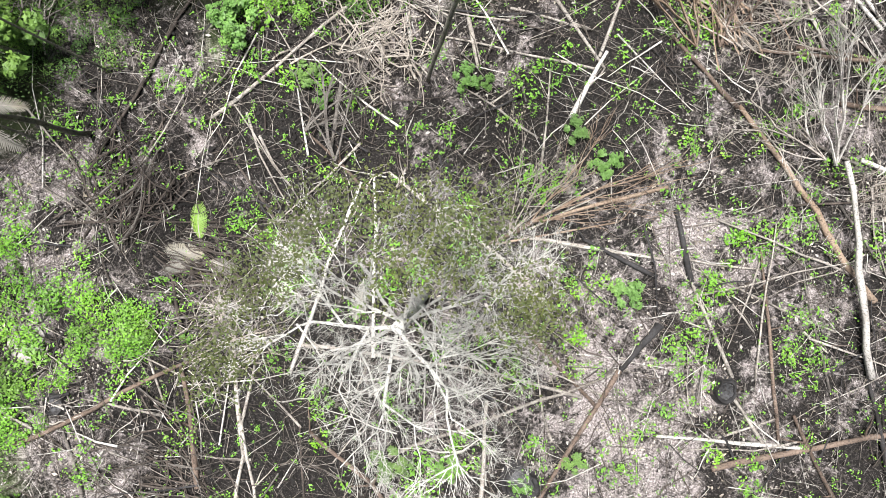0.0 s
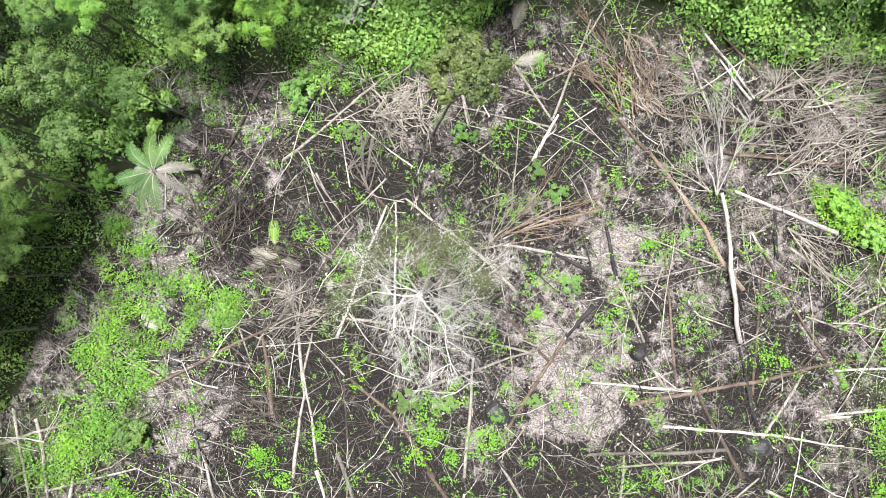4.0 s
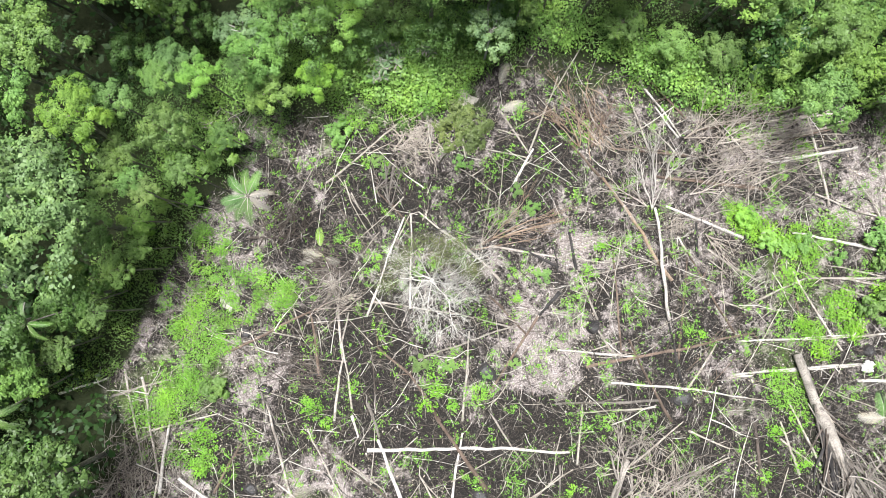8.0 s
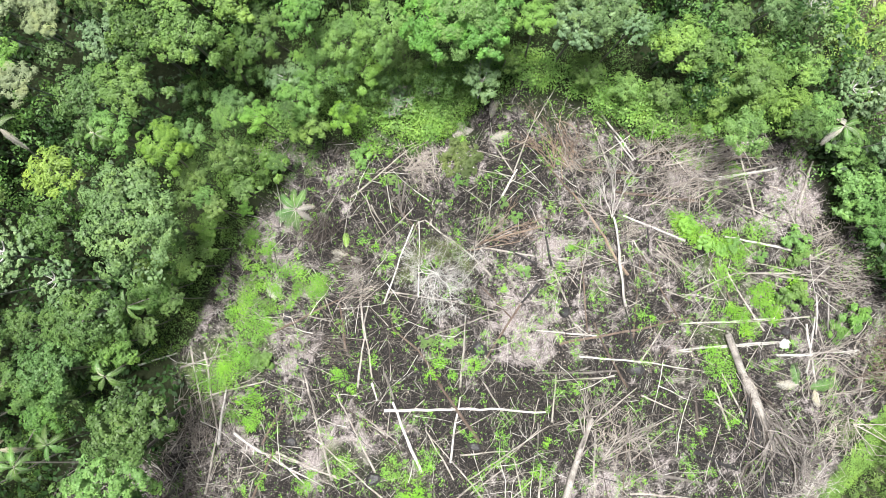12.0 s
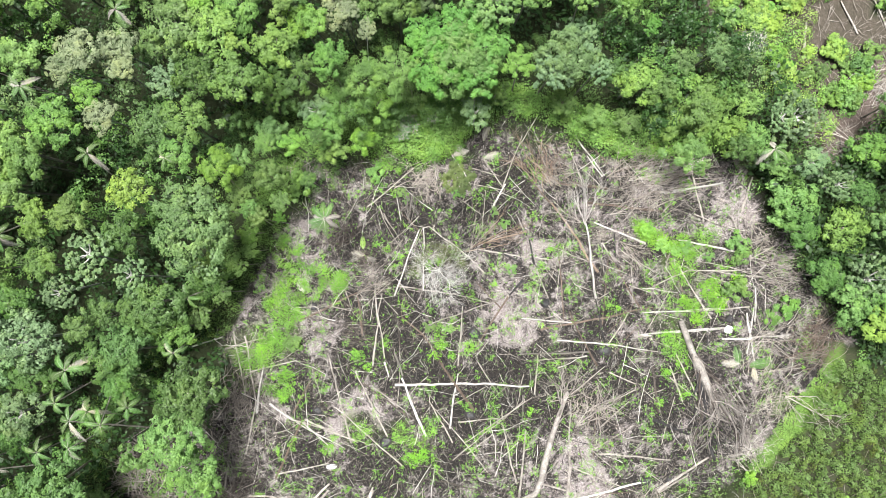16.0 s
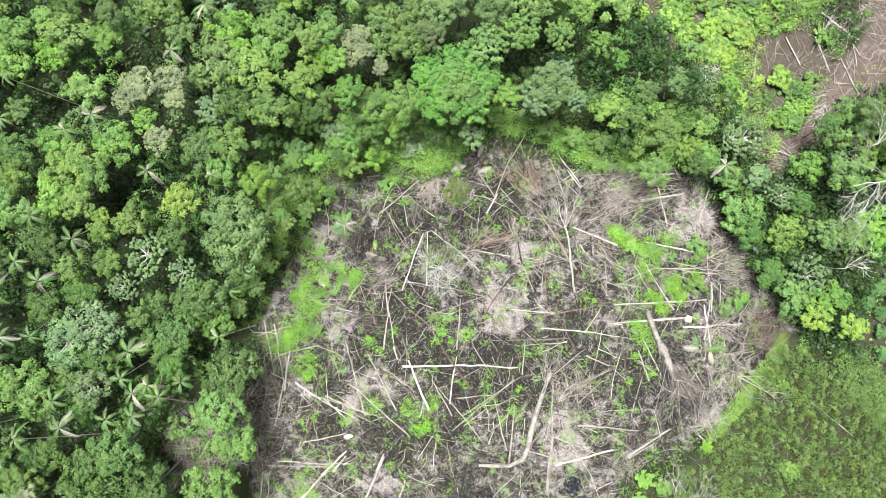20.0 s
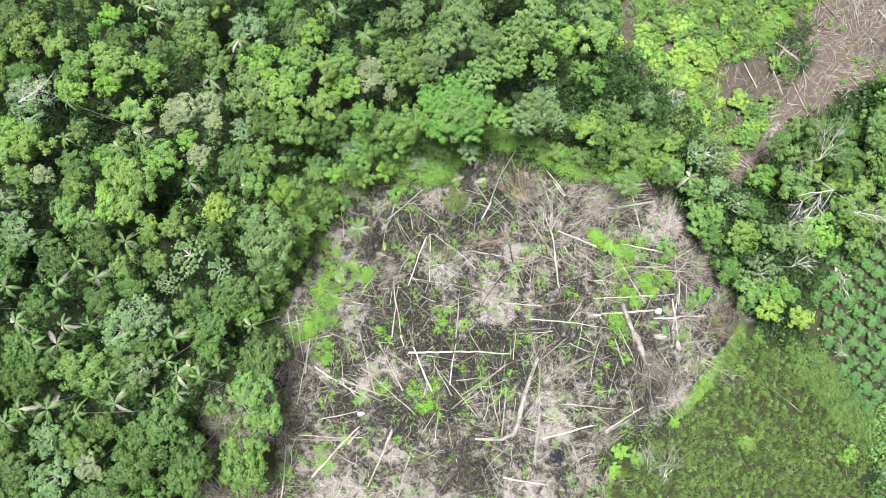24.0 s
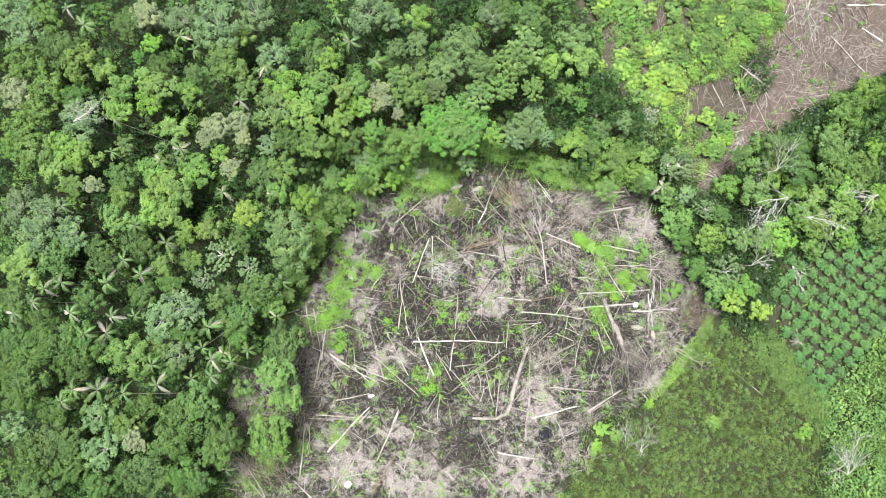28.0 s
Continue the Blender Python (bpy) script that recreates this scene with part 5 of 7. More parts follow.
tree(-9.3, 30.9, 8.7, 2.13, "d")
tree(-21.2, 25.6, 9.6, 3.08, "g")
tree(-15.1, 24.2, 8.6, 1.96, "k")
tree(-11.1, 25.4, 9.1, 2.48, "b")
tree(-8.3, 26.1, 9.7, 3.16, "o")
tree(-4.4, 27.8, 10.2, 3.67, "o")
tree(1.4, 19.6, 11.0, 4.51, "g")
tree(12.0, 20.4, 10.0, 3.5, "u")
tree(-4.0, 18.5, 5.0, 2.6, "g")
tree(-9.3, 18.5, 8.0, 2.86, "g")
tree(-13.1, 13.8, 6.0, 2.47, "g")
tree(8.6, 39.1, 9.1, 2.48, "d")
tree(13.0, 38.1, 9.4, 2.82, "d")
tree(6.8, 38.6, 9.1, 2.48, "w")
tree(-16.4, 8.2, 2.5, 1.7, "n")
tree(5.4, 18.3, 4.0, 1.68, "n")
tree(-15.5, 18.7, 8.9, 2.31, "d")
tree(34.3, 23.3, 2.1, 1.43, "w")
tree(25.2, 15.8, 3.5, 3.0, "y")
tree(29.0, 17.7, 3.5, 3.0, "g")
tree(33.0, 17.8, 3.1, 2.54, "y")
tree(35.2, 11.9, 4.6, 2.23, "p")
tree(38.7, 15.8, 4.1, 3.73, "t")
tree(32.0, 14.0, 3.1, 2.54, "y")
tree(56.0, 16.8, 4.3, 3.91, "y")
tree(52.6, 17.8, 3.8, 3.37, "o")
tree(66.5, 24.4, 4.3, 3.91, "g")
tree(71.5, 28.4, 3.5, 3.0, "k")
tree(64.5, 16.8, 4.3, 3.91, "o")
tree(69.5, 15.0, 4.0, 3.55, "g")
tree(72.7, 19.0, 2.8, 2.27, "k")
tree(57.4, 12.2, 3.5, 3.0, "y")
tree(38.5, 6.4, 3.2, 3.39, "g")
tree(44.0, 3.6, 3.5, 3.0, "y")
tree(59.4, 7.5, 3.2, 2.63, "g")
tree(55.4, 3.6, 3.5, 3.0, "k")
tree(62.0, 5.5, 3.5, 3.0, "y")
tree(66.7, 8.4, 3.6, 3.18, "y")
tree(71.5, 5.6, 3.5, 3.0, "o")
tree(67.0, 12.2, 3.3, 2.82, "k")
tree(61.4, 10.3, 3.2, 2.63, "y")
tree(52.7, 3.6, 3.2, 2.63, "g")
tree(46.7, -2.0, 3.8, 3.37, "t")
tree(45.0, -4.9, 3.2, 3.01, "g")
tree(47.5, -7.2, 4.0, 2.05, "l")
tree(36.4, 10.6, 4.0, 2.05, "g")
tree(50.4, 10.9, 6.0, 2.74, "g")
tree(47.1, 12.2, 3.2, 2.45, "g")
tree(49.4, -4.8, 4.0, 2.24, "g")
tree(54.9, 14.6, 2.9, 2.36, "y")
tree(72.7, 10.3, 3.3, 2.82, "k")
tree(67.0, 3.7, 3.2, 2.45, "g")
tree(61.3, 1.8, 3.0, 2.07, "n")
tree(-65.3, -1.5, 10.5, 4.01, "y")
tree(-60.6, -0.6, 9.9, 3.33, "d")
tree(-53.2, -1.0, 9.1, 2.48, "d")
tree(-59.2, -4.1, 10.5, 1.92, "p")
tree(-61.8, -5.0, 10.5, 1.92, "p")
tree(-52.3, -4.1, 10.5, 2.27, "p")
tree(-49.8, -0.6, 10.5, 1.74, "p")
tree(-47.1, -2.8, 10.5, 1.92, "p")
tree(-67.3, -6.3, 9.4, 2.82, "d")
tree(-63.5, -7.1, 10.5, 1.57, "p")
tree(-57.8, -8.8, 10.5, 2.09, "p")
tree(-66.4, -8.9, 10.5, 1.57, "p")
tree(-63.5, -9.8, 9.1, 2.48, "d")
tree(-51.4, -9.3, 10.5, 1.92, "p")
tree(-47.9, -9.2, 10.5, 1.39, "p")
tree(-26.1, -4.0, 8.0, 1.61, "p")
tree(-29.2, -4.9, 9.7, 3.16, "d")
tree(-28.2, -7.2, 7.0, 2.89, "g")
tree(-44.8, -10.2, 9.7, 3.16, "w")
tree(-55.6, -11.9, 10.5, 2.09, "p")
tree(-52.2, -11.8, 10.5, 2.09, "p")
tree(-36.6, -10.9, 10.5, 2.44, "p")
tree(-37.5, -14.0, 10.5, 1.57, "p")
tree(-34.4, -14.8, 10.5, 1.57, "p")
tree(-33.1, -16.1, 10.5, 1.74, "p")
tree(-30.6, -14.4, 10.5, 1.57, "p")
tree(-26.3, -9.2, 10.5, 1.57, "p")
tree(-25.7, -22.0, 7.0, 3.08, "g")
tree(-31.9, -9.3, 9.4, 2.82, "d")
tree(-34.6, -10.2, 9.1, 2.48, "d")
tree(-60.7, -13.6, 10.5, 4.01, "d")
tree(-64.7, -14.6, 9.7, 3.16, "d")
tree(-57.4, -16.2, 10.2, 3.67, "d")
tree(-65.1, -18.8, 10.2, 3.67, "d")
tree(-45.2, -16.6, 10.5, 1.92, "p")
tree(-45.2, -13.8, 8.7, 2.13, "o")
tree(-36.1, -15.7, 10.5, 2.09, "p")
tree(-36.1, -18.3, 10.5, 1.74, "p")
tree(-39.1, -18.7, 10.5, 1.57, "p")
tree(-44.3, -19.6, 10.5, 2.09, "p")
tree(-53.3, -20.4, 10.5, 2.27, "p")
tree(-49.4, -20.9, 10.5, 2.09, "p")
tree(-57.1, -20.4, 10.5, 2.09, "p")
tree(-58.8, -22.2, 10.5, 1.92, "p")
tree(-66.5, -21.6, 9.4, 2.82, "d")
tree(-35.0, -27.5, 9.7, 3.16, "d")
tree(-61.2, -29.0, 10.5, 4.01, "d")
tree(-63.9, -31.7, 10.2, 3.67, "d")
tree(-67.4, -26.8, 9.1, 2.48, "w")
tree(-46.6, -33.2, 10.5, 4.01, "d")
tree(-41.1, -34.0, 9.4, 2.82, "d")
tree(-38.6, -34.6, 9.1, 2.48, "d")
tree(-35.0, -33.5, 7.0, 2.17, "p")
tree(-58.1, -32.6, 9.9, 3.33, "d")
tree(-54.0, -35.3, 9.4, 2.82, "d")
tree(-63.2, -36.0, 9.9, 3.33, "d")
tree(-40.3, -37.6, 9.1, 2.48, "d")
tree(-47.9, -5.9, 8.8, 2.22, "d")
tree(-56.5, -6.8, 9.2, 2.65, "d")
tree(-43.6, -4.1, 8.8, 2.22, "d")
tree(-41.7, -12.0, 8.8, 2.22, "d")
tree(-54.6, -14.6, 9.1, 2.48, "d")
tree(-47.5, -23.3, 9.1, 2.48, "d")
tree(-61.3, -24.2, 9.2, 2.65, "d")
tree(-51.8, -25.1, 9.1, 2.48, "d")
tree(-68.0, -12.9, 8.8, 2.22, "d")
tree(-31.2, -5.8, 8.8, 2.22, "d")
tree(-64.5, 1.1, 9.2, 2.65, "d")
tree(-55.0, 1.2, 9.1, 2.48, "d")
tree(-47.9, 1.2, 9.1, 2.48, "d")
tree(-33.0, 2.1, 8.9, 2.31, "d")
tree(-24.9, -2.3, 6.0, 2.29, "d")
tree(-34.9, -5.8, 8.4, 1.78, "d")
tree(-33.0, -12.9, 8.4, 1.78, "d")
tree(-68.5, -16.4, 9.2, 2.65, "d")
tree(-43.5, -18.2, 8.4, 1.78, "d")
tree(-33.8, -21.9, 3.0, 1.88, "n")
tree(-37.0, -26.3, 4.0, 1.87, "d")
tree(1.0, 7.7, 11.5, 1.75, "e")
tree(12.7, 17.3, 4.0, 1.71, "g")
tree(16.4, 15.9, 3.5, 1.52, "y")
tree(20.0, 15.2, 3.5, 1.52, "o")


# ---- low growth ----
def tufts(name, spots, colour, label, size=0.2, per=6, high=0.35, seed=1, spread=0.22, slim=0.55, category="weeds"):
    """Rosettes of leaves at the places: one sheet of growth."""
    r = np.random.default_rng(seed)
    n = len(spots)
    who = np.repeat(np.arange(n), per)
    s = r.uniform(0.55, 1.5, n)[who]
    th = r.uniform(0, 2 * math.pi, n * per)
    d = np.stack([np.cos(th), np.sin(th)], 1) * (spread * s * r.uniform(0.2, 1.1, n * per))[:, None]
    z = r.uniform(0.04, 1, n * per) * high * s
    at = np.concatenate([spots[who] + d, z[:, None]], 1)
    facing = np.concatenate([d / np.maximum(spread, 0.01) * 0.5, np.ones((n * per, 1))], 1)
    ob = part(name, quad_mesh(name, leaf_quads(at, facing, size * s, r, slim)), LEAF[colour])
    return tagged(ob, label, category, kind="stuff")


def growing(n, poly, seed, scale=0.25, cut=0.1):
    """Places in the polygon where low growth comes in patches."""
    r = np.random.default_rng(seed)
    q = scatter(n, poly, r)
    return q[lumpy(q[:, 0], q[:, 1], scale, seed) + r.normal(0, 0.35, len(q)) > cut]


def around(rows, per_m2, seed):
    r = np.random.default_rng(seed)
    out = []
    for x, y, a in rows:
        n = max(3, int(per_m2 * math.pi * a * a))
        th, q = r.uniform(0, 2 * math.pi, n), np.sqrt(r.uniform(0, 1, n)) * a * r.uniform(0.6, 1.1, n)
        out.append(np.stack([x + np.cos(th) * q, y + np.sin(th) * q], 1))
    return np.concatenate(out)


# ---- the bare tree that still stands in the clearing ----
def bare_tree():
    thing = new("bare_tree")
    thing.location = (-0.8, -1.2, 0)
    r = np.random.default_rng(33)
    v, f = tube(bent((0.2, 0.1, -0.1), (0, 0, 12.2), 12, 0.008, r), np.linspace(0.24, 0.13, 12), 10, 3)
    part("trunk", mesh_from("trunk", v, f, True), M["lichen"], thing)
    for k in range(11):
        th = k * 2.39996 + 0.3
        up = (0.25, 0.5, 0.9)[k % 3]
        z = 10.6 + 0.16 * k
        part("limb", limb_mesh("limb", 300 + k, 1.75 - 0.3 * up, 0.052, 6, 0.55, 0.55, 3, 3, (math.cos(th), math.sin(th), up), (0, 0, z)), M["lichen"], thing)
    # leaves are left on the outer twigs of one side only
    c = np.array([(0.1, 2.0, 4.0), (-0.6, 2.1, 3.9), (0.8, 1.9, 4.0), (1.5, 1.9, 3.6), (1.9, 0.7, 4.4), (2.1, 0.6, 4.3), (-1.4, 1.2, 3.8), (-1.9, 0.9, 3.6),
                  (-2.2, 0.0, 3.6), (-2.4, -0.2, 3.5), (0.3, 1.2, 4.4), (1.0, 1.3, 4.2), (-1.1, 1.8, 3.8)]) + [0, 0, 12.0]
    n = 7000
    at = c[r.integers(0, len(c), n)] + r.normal(0, 0.3, (n, 3)) * [1, 1, 0.7]
    part("leaves", quad_mesh("leaves", leaf_quads(at, np.tile([0, 0, 1.0], (n, 1)), 0.05, r)), LEAF["moss"], thing, "sparse olive-green leaves")
    tagged(thing, "standing leafless tree with lichen-white branches, few olive leaves", "tree")


bare_tree()


def leaning_palm():
    """The young palm at the clearing's edge, leaning in on its dark stem."""
    thing = new("palm")
    thing.location = (-12.2, 3.9, 9.1)
    r = np.random.default_rng(8)
    v, f = tube(bent((-1.8, 1.5, -9.2), (0, 0, 0), 9, 0.015, r), np.linspace(0.11, 0.075, 9), 8, 2)
    part("stem", mesh_from("stem", v, f, True), M["grey"], thing)
    for k, (th, lift, dry) in enumerate(((95, 0.35, 0), (70, 0.5, 0), (215, 0.3, 0), (240, 0.2, 0), (190, 0.5, 0), (275, 0.35, 0), (130, 0.4, 0), (12, -0.1, 1), (330, -0.2, 1), (160, -0.3, 1))):
        frond_rib(part("frond", frond_mesh(1.7 - 0.35 * dry, 800 + k, radians(th), lift, 0.6, 0.17), LEAF["dry" if dry else "frond"], thing, "withered white palm frond" if dry else ""), 44, 0.022)
    tagged(thing, "young palm with feathery fronds leaning over clearing", "palm", group="forest palms")


leaning_palm()

# ---- felled crowns, brush and stumps ----
dead_crown(15.80, 4.03, 88, 5.4, 0.085, "white", "white forked crown of a felled dead tree", 1, depth=4, spread=0.34)
dead_crown(13.16, -16.44, 75, 4.8, 0.1, "pale", "bleached crown of a thick felled tree", 2, spread=0.7)
dead_crown(14.83, -18.77, 40, 5.5, 0.1, "pale", "bleached branches of a felled crown", 3, spread=0.6)
dead_crown(15.38, 4.27, 150, 4.5, 0.07, "pale", "bleached dry branches beside felled trunks", 4, depth=3, spread=0.6)
dead_crown(18.71, 5.19, 20, 5.0, 0.06, "pale", "bleached dry branches beside felled trunks", 5, depth=3, spread=0.6)
dead_crown(20.89, 9.15, 30, 5.5, 0.07, "pale", "pale branchy crown of a felled tree", 6, depth=3, spread=0.6)
dead_crown(19.88, 2.18, -40, 5.0, 0.06, "twig", "brown dry crown lying on weeds", 7, depth=3, spread=0.6)
dead_crown(30.34, -14.74, -60, 7.5, 0.16, "grey", "scorched crown of the thickest felled trunk", 8, depth=3, spread=0.5)
dead_crown(38.6, -15.4, -28, 7.5, 0.08, "pale", "white dead tree fallen over field edge", 9, depth=2, spread=0.7, open_out=0.5)
dead_crown(54.5, 9.8, 190, 10.0, 0.075, "lichen", "large white leafless crown fallen over shrubs", 10, spread=0.8, z=7.5, open_out=0.8)
dead_crown(52.7, 14.2, 60, 6.0, 0.07, "lichen", "white leafless branches above olive shrubs", 11, depth=3, spread=0.5, z=7.5)
dead_crown(33.6, 23.2, 90, 2.6, 0.05, "lichen", "grey-white leafless bushy tree beside fallow ground", 34, depth=5, spread=0.8, z=3.0)
dead_crown(30.5, -32.3, 80, 4.5, 0.06, "lichen", "grey leafless bush beside the field", 35, depth=5, spread=0.8, z=0.5)
dead_crown(32.71, -32.93, 60, 5.5, 0.08, "lichen", "grey leafless shrub beside the field", 12, spread=0.7, z=0.5)
dead_crown(24.00, -36.75, 100, 6.0, 0.1, "pale", "pale fallen branches at field edge", 13, depth=3, spread=0.5)
dead_crown(65.06, -34.99, 80, 7.0, 0.1, "lichen", "grey leafless tree above bushes", 14, spread=0.6, z=5.0)
dead_crown(68.75, 10.24, 190, 6.0, 0.06, "white", "white leafless crown among green trees", 15, depth=3, spread=0.6, z=8.0)
dead_crown(48.76, -1.11, 40, 4.5, 0.05, "white", "white leafless branches among pale green leaves", 30, depth=3, spread=0.7, z=7.0)
dead_crown(58.5, 6.8, -10, 6.0, 0.06, "lichen", "white leafless branches above green bushes", 31, depth=3, spread=0.6, z=6.0)
dead_crown(-56.51, 20.18, 30, 5.0, 0.08, "lichen", "leafless white branches above forest canopy", 32, depth=3, spread=0.7, z=13.0)
dead_crown(59.81, -14.38, 150, 3.0, 0.06, "pale", "bleached small dead tree in planted plot", 33, depth=3, spread=0.6, z=2.0)
dead_crown(59.27, -1.05, -60, 5.0, 0.08, "white", "white dead branches beside planted shrubs", 16, depth=2, spread=0.5)
dead_crown(46.72, 13.56, 160, 6.0, 0.08, "pale", "bleached branches on cleared soil", 17, depth=3, spread=0.5)
dead_crown(-4.13, 4.19, 95, 5.0, 0.07, "grey", "grey forked branches in burnt soil", 18, depth=2, spread=0.4)
dead_crown(-8.08, -3.57, 80, 3.5, 0.06, "pale", "pale forked top of a felled pole", 19, depth=3)
dead_crown(-9.65, -3.64, 25, 4.0, 0.06, "twig", "dry brown top of a felled trunk", 20, depth=3, spread=0.3)
dead_crown(3.65, 1.82, 25, 5.5, 0.06, "red", "reddish dry fan of branches", 21, depth=3, spread=0.3)
dead_crown(2.76, 1.22, 60, 4.5, 0.04, "twig", "dry brown fan of thin branches", 22, depth=3, spread=0.35)
dead_crown(10.29, 8.79, 115, 5.5, 0.08, "red", "rust-brown bundle of dry branches", 23, depth=3, spread=0.35)
dead_crown(11.20, 8.79, 70, 5.0, 0.07, "brown", "brown bundle of dry branches", 24, depth=3, spread=0.4)
dead_crown(18.32, 9.51, 20, 6.5, 0.06, "twig", "fan of brown dry branches", 25, depth=4, spread=0.3)
dead_crown(33.86, -1.28, 0, 6.5, 0.06, "pale", "fan of pale dry branches at forest edge", 26, depth=3, spread=0.35)
dead_crown(34.45, -9.37, 25, 7.0, 0.06, "pale", "tangle of pale branches at forest edge", 27, depth=3, spread=0.5)
dead_crown(2.82, -31.07, -80, 5.0, 0.08, "dark", "blackened crown in scorched soil", 28, depth=4, spread=0.6)
dead_crown(-5.34, 5.38, 40, 3.5, 0.05, "grey", "grey dry branches on scorched soil", 29, depth=3)

brush_pile(-2.37, 9.02, 2.6, 420, "twig", "tangle of curved dry brown branches", 51, None, 0.7, 0.022)
brush_pile(13.32, 9.72, 2.8, 380, "twig", "thicket of wiry dry twigs", 52, None, 0.8, 0.014)
brush_pile(11.21, 10.62, 2.6, 160, "red", "rust-coloured dry branches in a heap", 53, 115, 0.6, 0.03, 18)
brush_pile(17.78, 2.93, 1.1, 300, "twig", "small heap of fine brown twigs", 54, None, 0.5, 0.01)
brush_pile(21.79, 8.24, 4.0, 240, "twig", "dry tangled branches at the clearing's edge", 55, None, 0.8, 0.02)
brush_pile(21.12, 4.30, 3.5, 90, "grey", "bleached tangled branches", 56, None, 0.7, 0.02)
brush_pile(-9.16, -0.02, 2.2, 220, "dark", "blackened dry palm fronds and branches", 57, -25, 0.4, 0.02, 14)
brush_pile(-8.53, -2.69, 2.4, 300, "grey", "grey dry twigs in a tangle", 58, 35, 0.5, 0.016, 40)
brush_pile(-12.18, 3.25, 3.2, 260, "dark", "scorched branches strewn on soil", 59, 65, 0.4, 0.024, 35)
brush_pile(-10.53, -8.29, 3.0, 200, "dark", "scorched branches strewn among weeds", 60, -35, 0.3, 0.022, 30)
brush_pile(-15.30, -5.07, 1.6, 120, "grey", "grey sticks round a burnt hollow", 61, None, 0.3, 0.025)
brush_pile(25.46, 9.21, 4.4, 190, "twig", "fan of long dry pale branches", 62, 17, 0.5, 0.022, 10, 0.42, 1.5)
brush_pile(26.46, 6.15, 4.0, 170, "grey", "pale dry branches strewn on soil", 63, -10, 0.5, 0.02, 30)
brush_pile(32.20, -17.9, 4.0, 300, "grey", "great fan of scorched grey branches", 64, -55, 0.9, 0.032, 22, 0.34, 1.3)
brush_pile(31.6, -19.3, 3.2, 330, "char", "blackened branches of a felled crown", 164, -60, 0.7, 0.03, 35, 0.34)
brush_pile(34.32, -21.40, 2.6, 500, "pale", "ash-pale twigs under blackened branches", 65, None, 0.5, 0.014)
brush_pile(38.62, -1.27, 3.2, 180, "twig", "pale dry branches under forest edge", 66, -5, 0.7, 0.022, 22)
brush_pile(42.58, -9.35, 3.6, 520, "brown", "brown dry branches heaped at forest edge", 67, 25, 0.9, 0.02, 35)
brush_pile(37.15, -10.03, 4.6, 170, "twig", "pale crossed branches and sticks", 68, 30, 0.6, 0.024, 35)
brush_pile(35.95, 2.79, 3.0, 200, "twig", "dry brown brush at forest edge", 69, None, 0.8, 0.018)
brush_pile(37.08, -16.06, 3.2, 220, "twig", "pale brush at field edge", 70, 30, 0.5, 0.018, 40)
brush_pile(-34.71, -23.50, 4.2, 420, "twig", "dry brush under forest edge", 71, None, 0.6, 0.02)
brush_pile(-34.55, -35.87, 4.5, 420, "twig", "dry brown brush under forest edge", 72, -45, 0.6, 0.022, 35)
brush_pile(-23.75, -15.81, 4.0, 360, "twig", "dry twigs at clearing's edge", 73, 70, 0.5, 0.018, 45)
brush_pile(-24.17, -21.56, 3.6, 360, "grey", "grey twigs at clearing's edge", 74, None, 0.5, 0.018)
brush_pile(-23.16, -26.34, 3.2, 420, "dark", "scorched twigs at clearing's edge", 75, None, 0.4, 0.016)
brush_pile(21.12, -33.42, 3.2, 300, "twig", "dry brown brush and sticks", 76, -50, 0.5, 0.018, 40)
brush_pile(24.04, -27.40, 2.8, 220, "twig", "thin dry brush by bare soil", 77, None, 0.4, 0.016)
brush_pile(2.4, -30.6, 3.2, 300, "char", "blackened branches in scorched soil", 78, -80, 0.5, 0.05, 50)
brush_pile(16.33, -16.67, 3.2, 220, "twig", "dry bleached branches of a felled crown", 79, 70, 0.8, 0.02, 50)
brush_pile(-2.94, -32.03, 4.6, 260, "grey", "grey sticks strewn on soil", 80, None, 0.3, 0.02)
brush_pile(-17.32, -35.85, 4.2, 220, "pale", "pale sticks strewn on soil", 81, None, 0.3, 0.022)
brush_pile(-30.32, -35.18, 4.2, 420, "brown", "brown dry brush under forest edge", 84, -40, 0.5, 0.022, 40)
brush_pile(-33.12, -28.46, 3.8, 380, "twig", "dry brush under forest edge", 85, 30, 0.5, 0.02, 45)
brush_pile(46.71, 12.58, 3.4, 300, "twig", "dry branches on cleared soil", 82, 45, 0.4, 0.018, 40)
brush_pile(49.74, 20.46, 3.4, 260, "pale", "grey dry branches on cleared soil", 83, 20, 0.4, 0.018, 40)

for k, (x, y) in enumerate(((59.77, 34.37), (64.79, 39.38), (67.66, 33.42), (73.66, 36.44), (61.86, 42.36), (69.81, 43.41), (63.63, 28.44), (52.82, 31.35))):
    brush_pile(x, y, 4.5, 170, ("twig", "pale", "grey")[k % 3], "dry branches strewn on cleared brown soil", 110 + k, 60 * k, 0.3, 0.024, 40)
stump(3.21, -8.47, 0.75, "broad burnt-out stump with ashy hollow", 91)
stump(11.40, -4.92, 0.55, "charred stump in a ring of ash", 92, 0.25)
stump(18.14, -10.36, 0.7, "charred stump beside white poles", 93, 0.3)
stump(-13.57, -9.75, 0.45, "burnt stump hollowed to charcoal", 94, 0.2)
stump(-15.14, -5.42, 0.5, "low burnt stump ringed with grey roots", 95, 0.2)
stump(-6.80, -20.67, 0.75, "charred stump at end of pale poles", 96)
stump(3.92, -27.26, 0.8, "blackened stump of thick felled tree", 97)
stump(-14.51, -17.23, 0.5, "low charred stump in pale soil", 98, 0.2)
stump(-6.61, -28.41, 0.6, "charred stump with grey ash top", 99, 0.25)
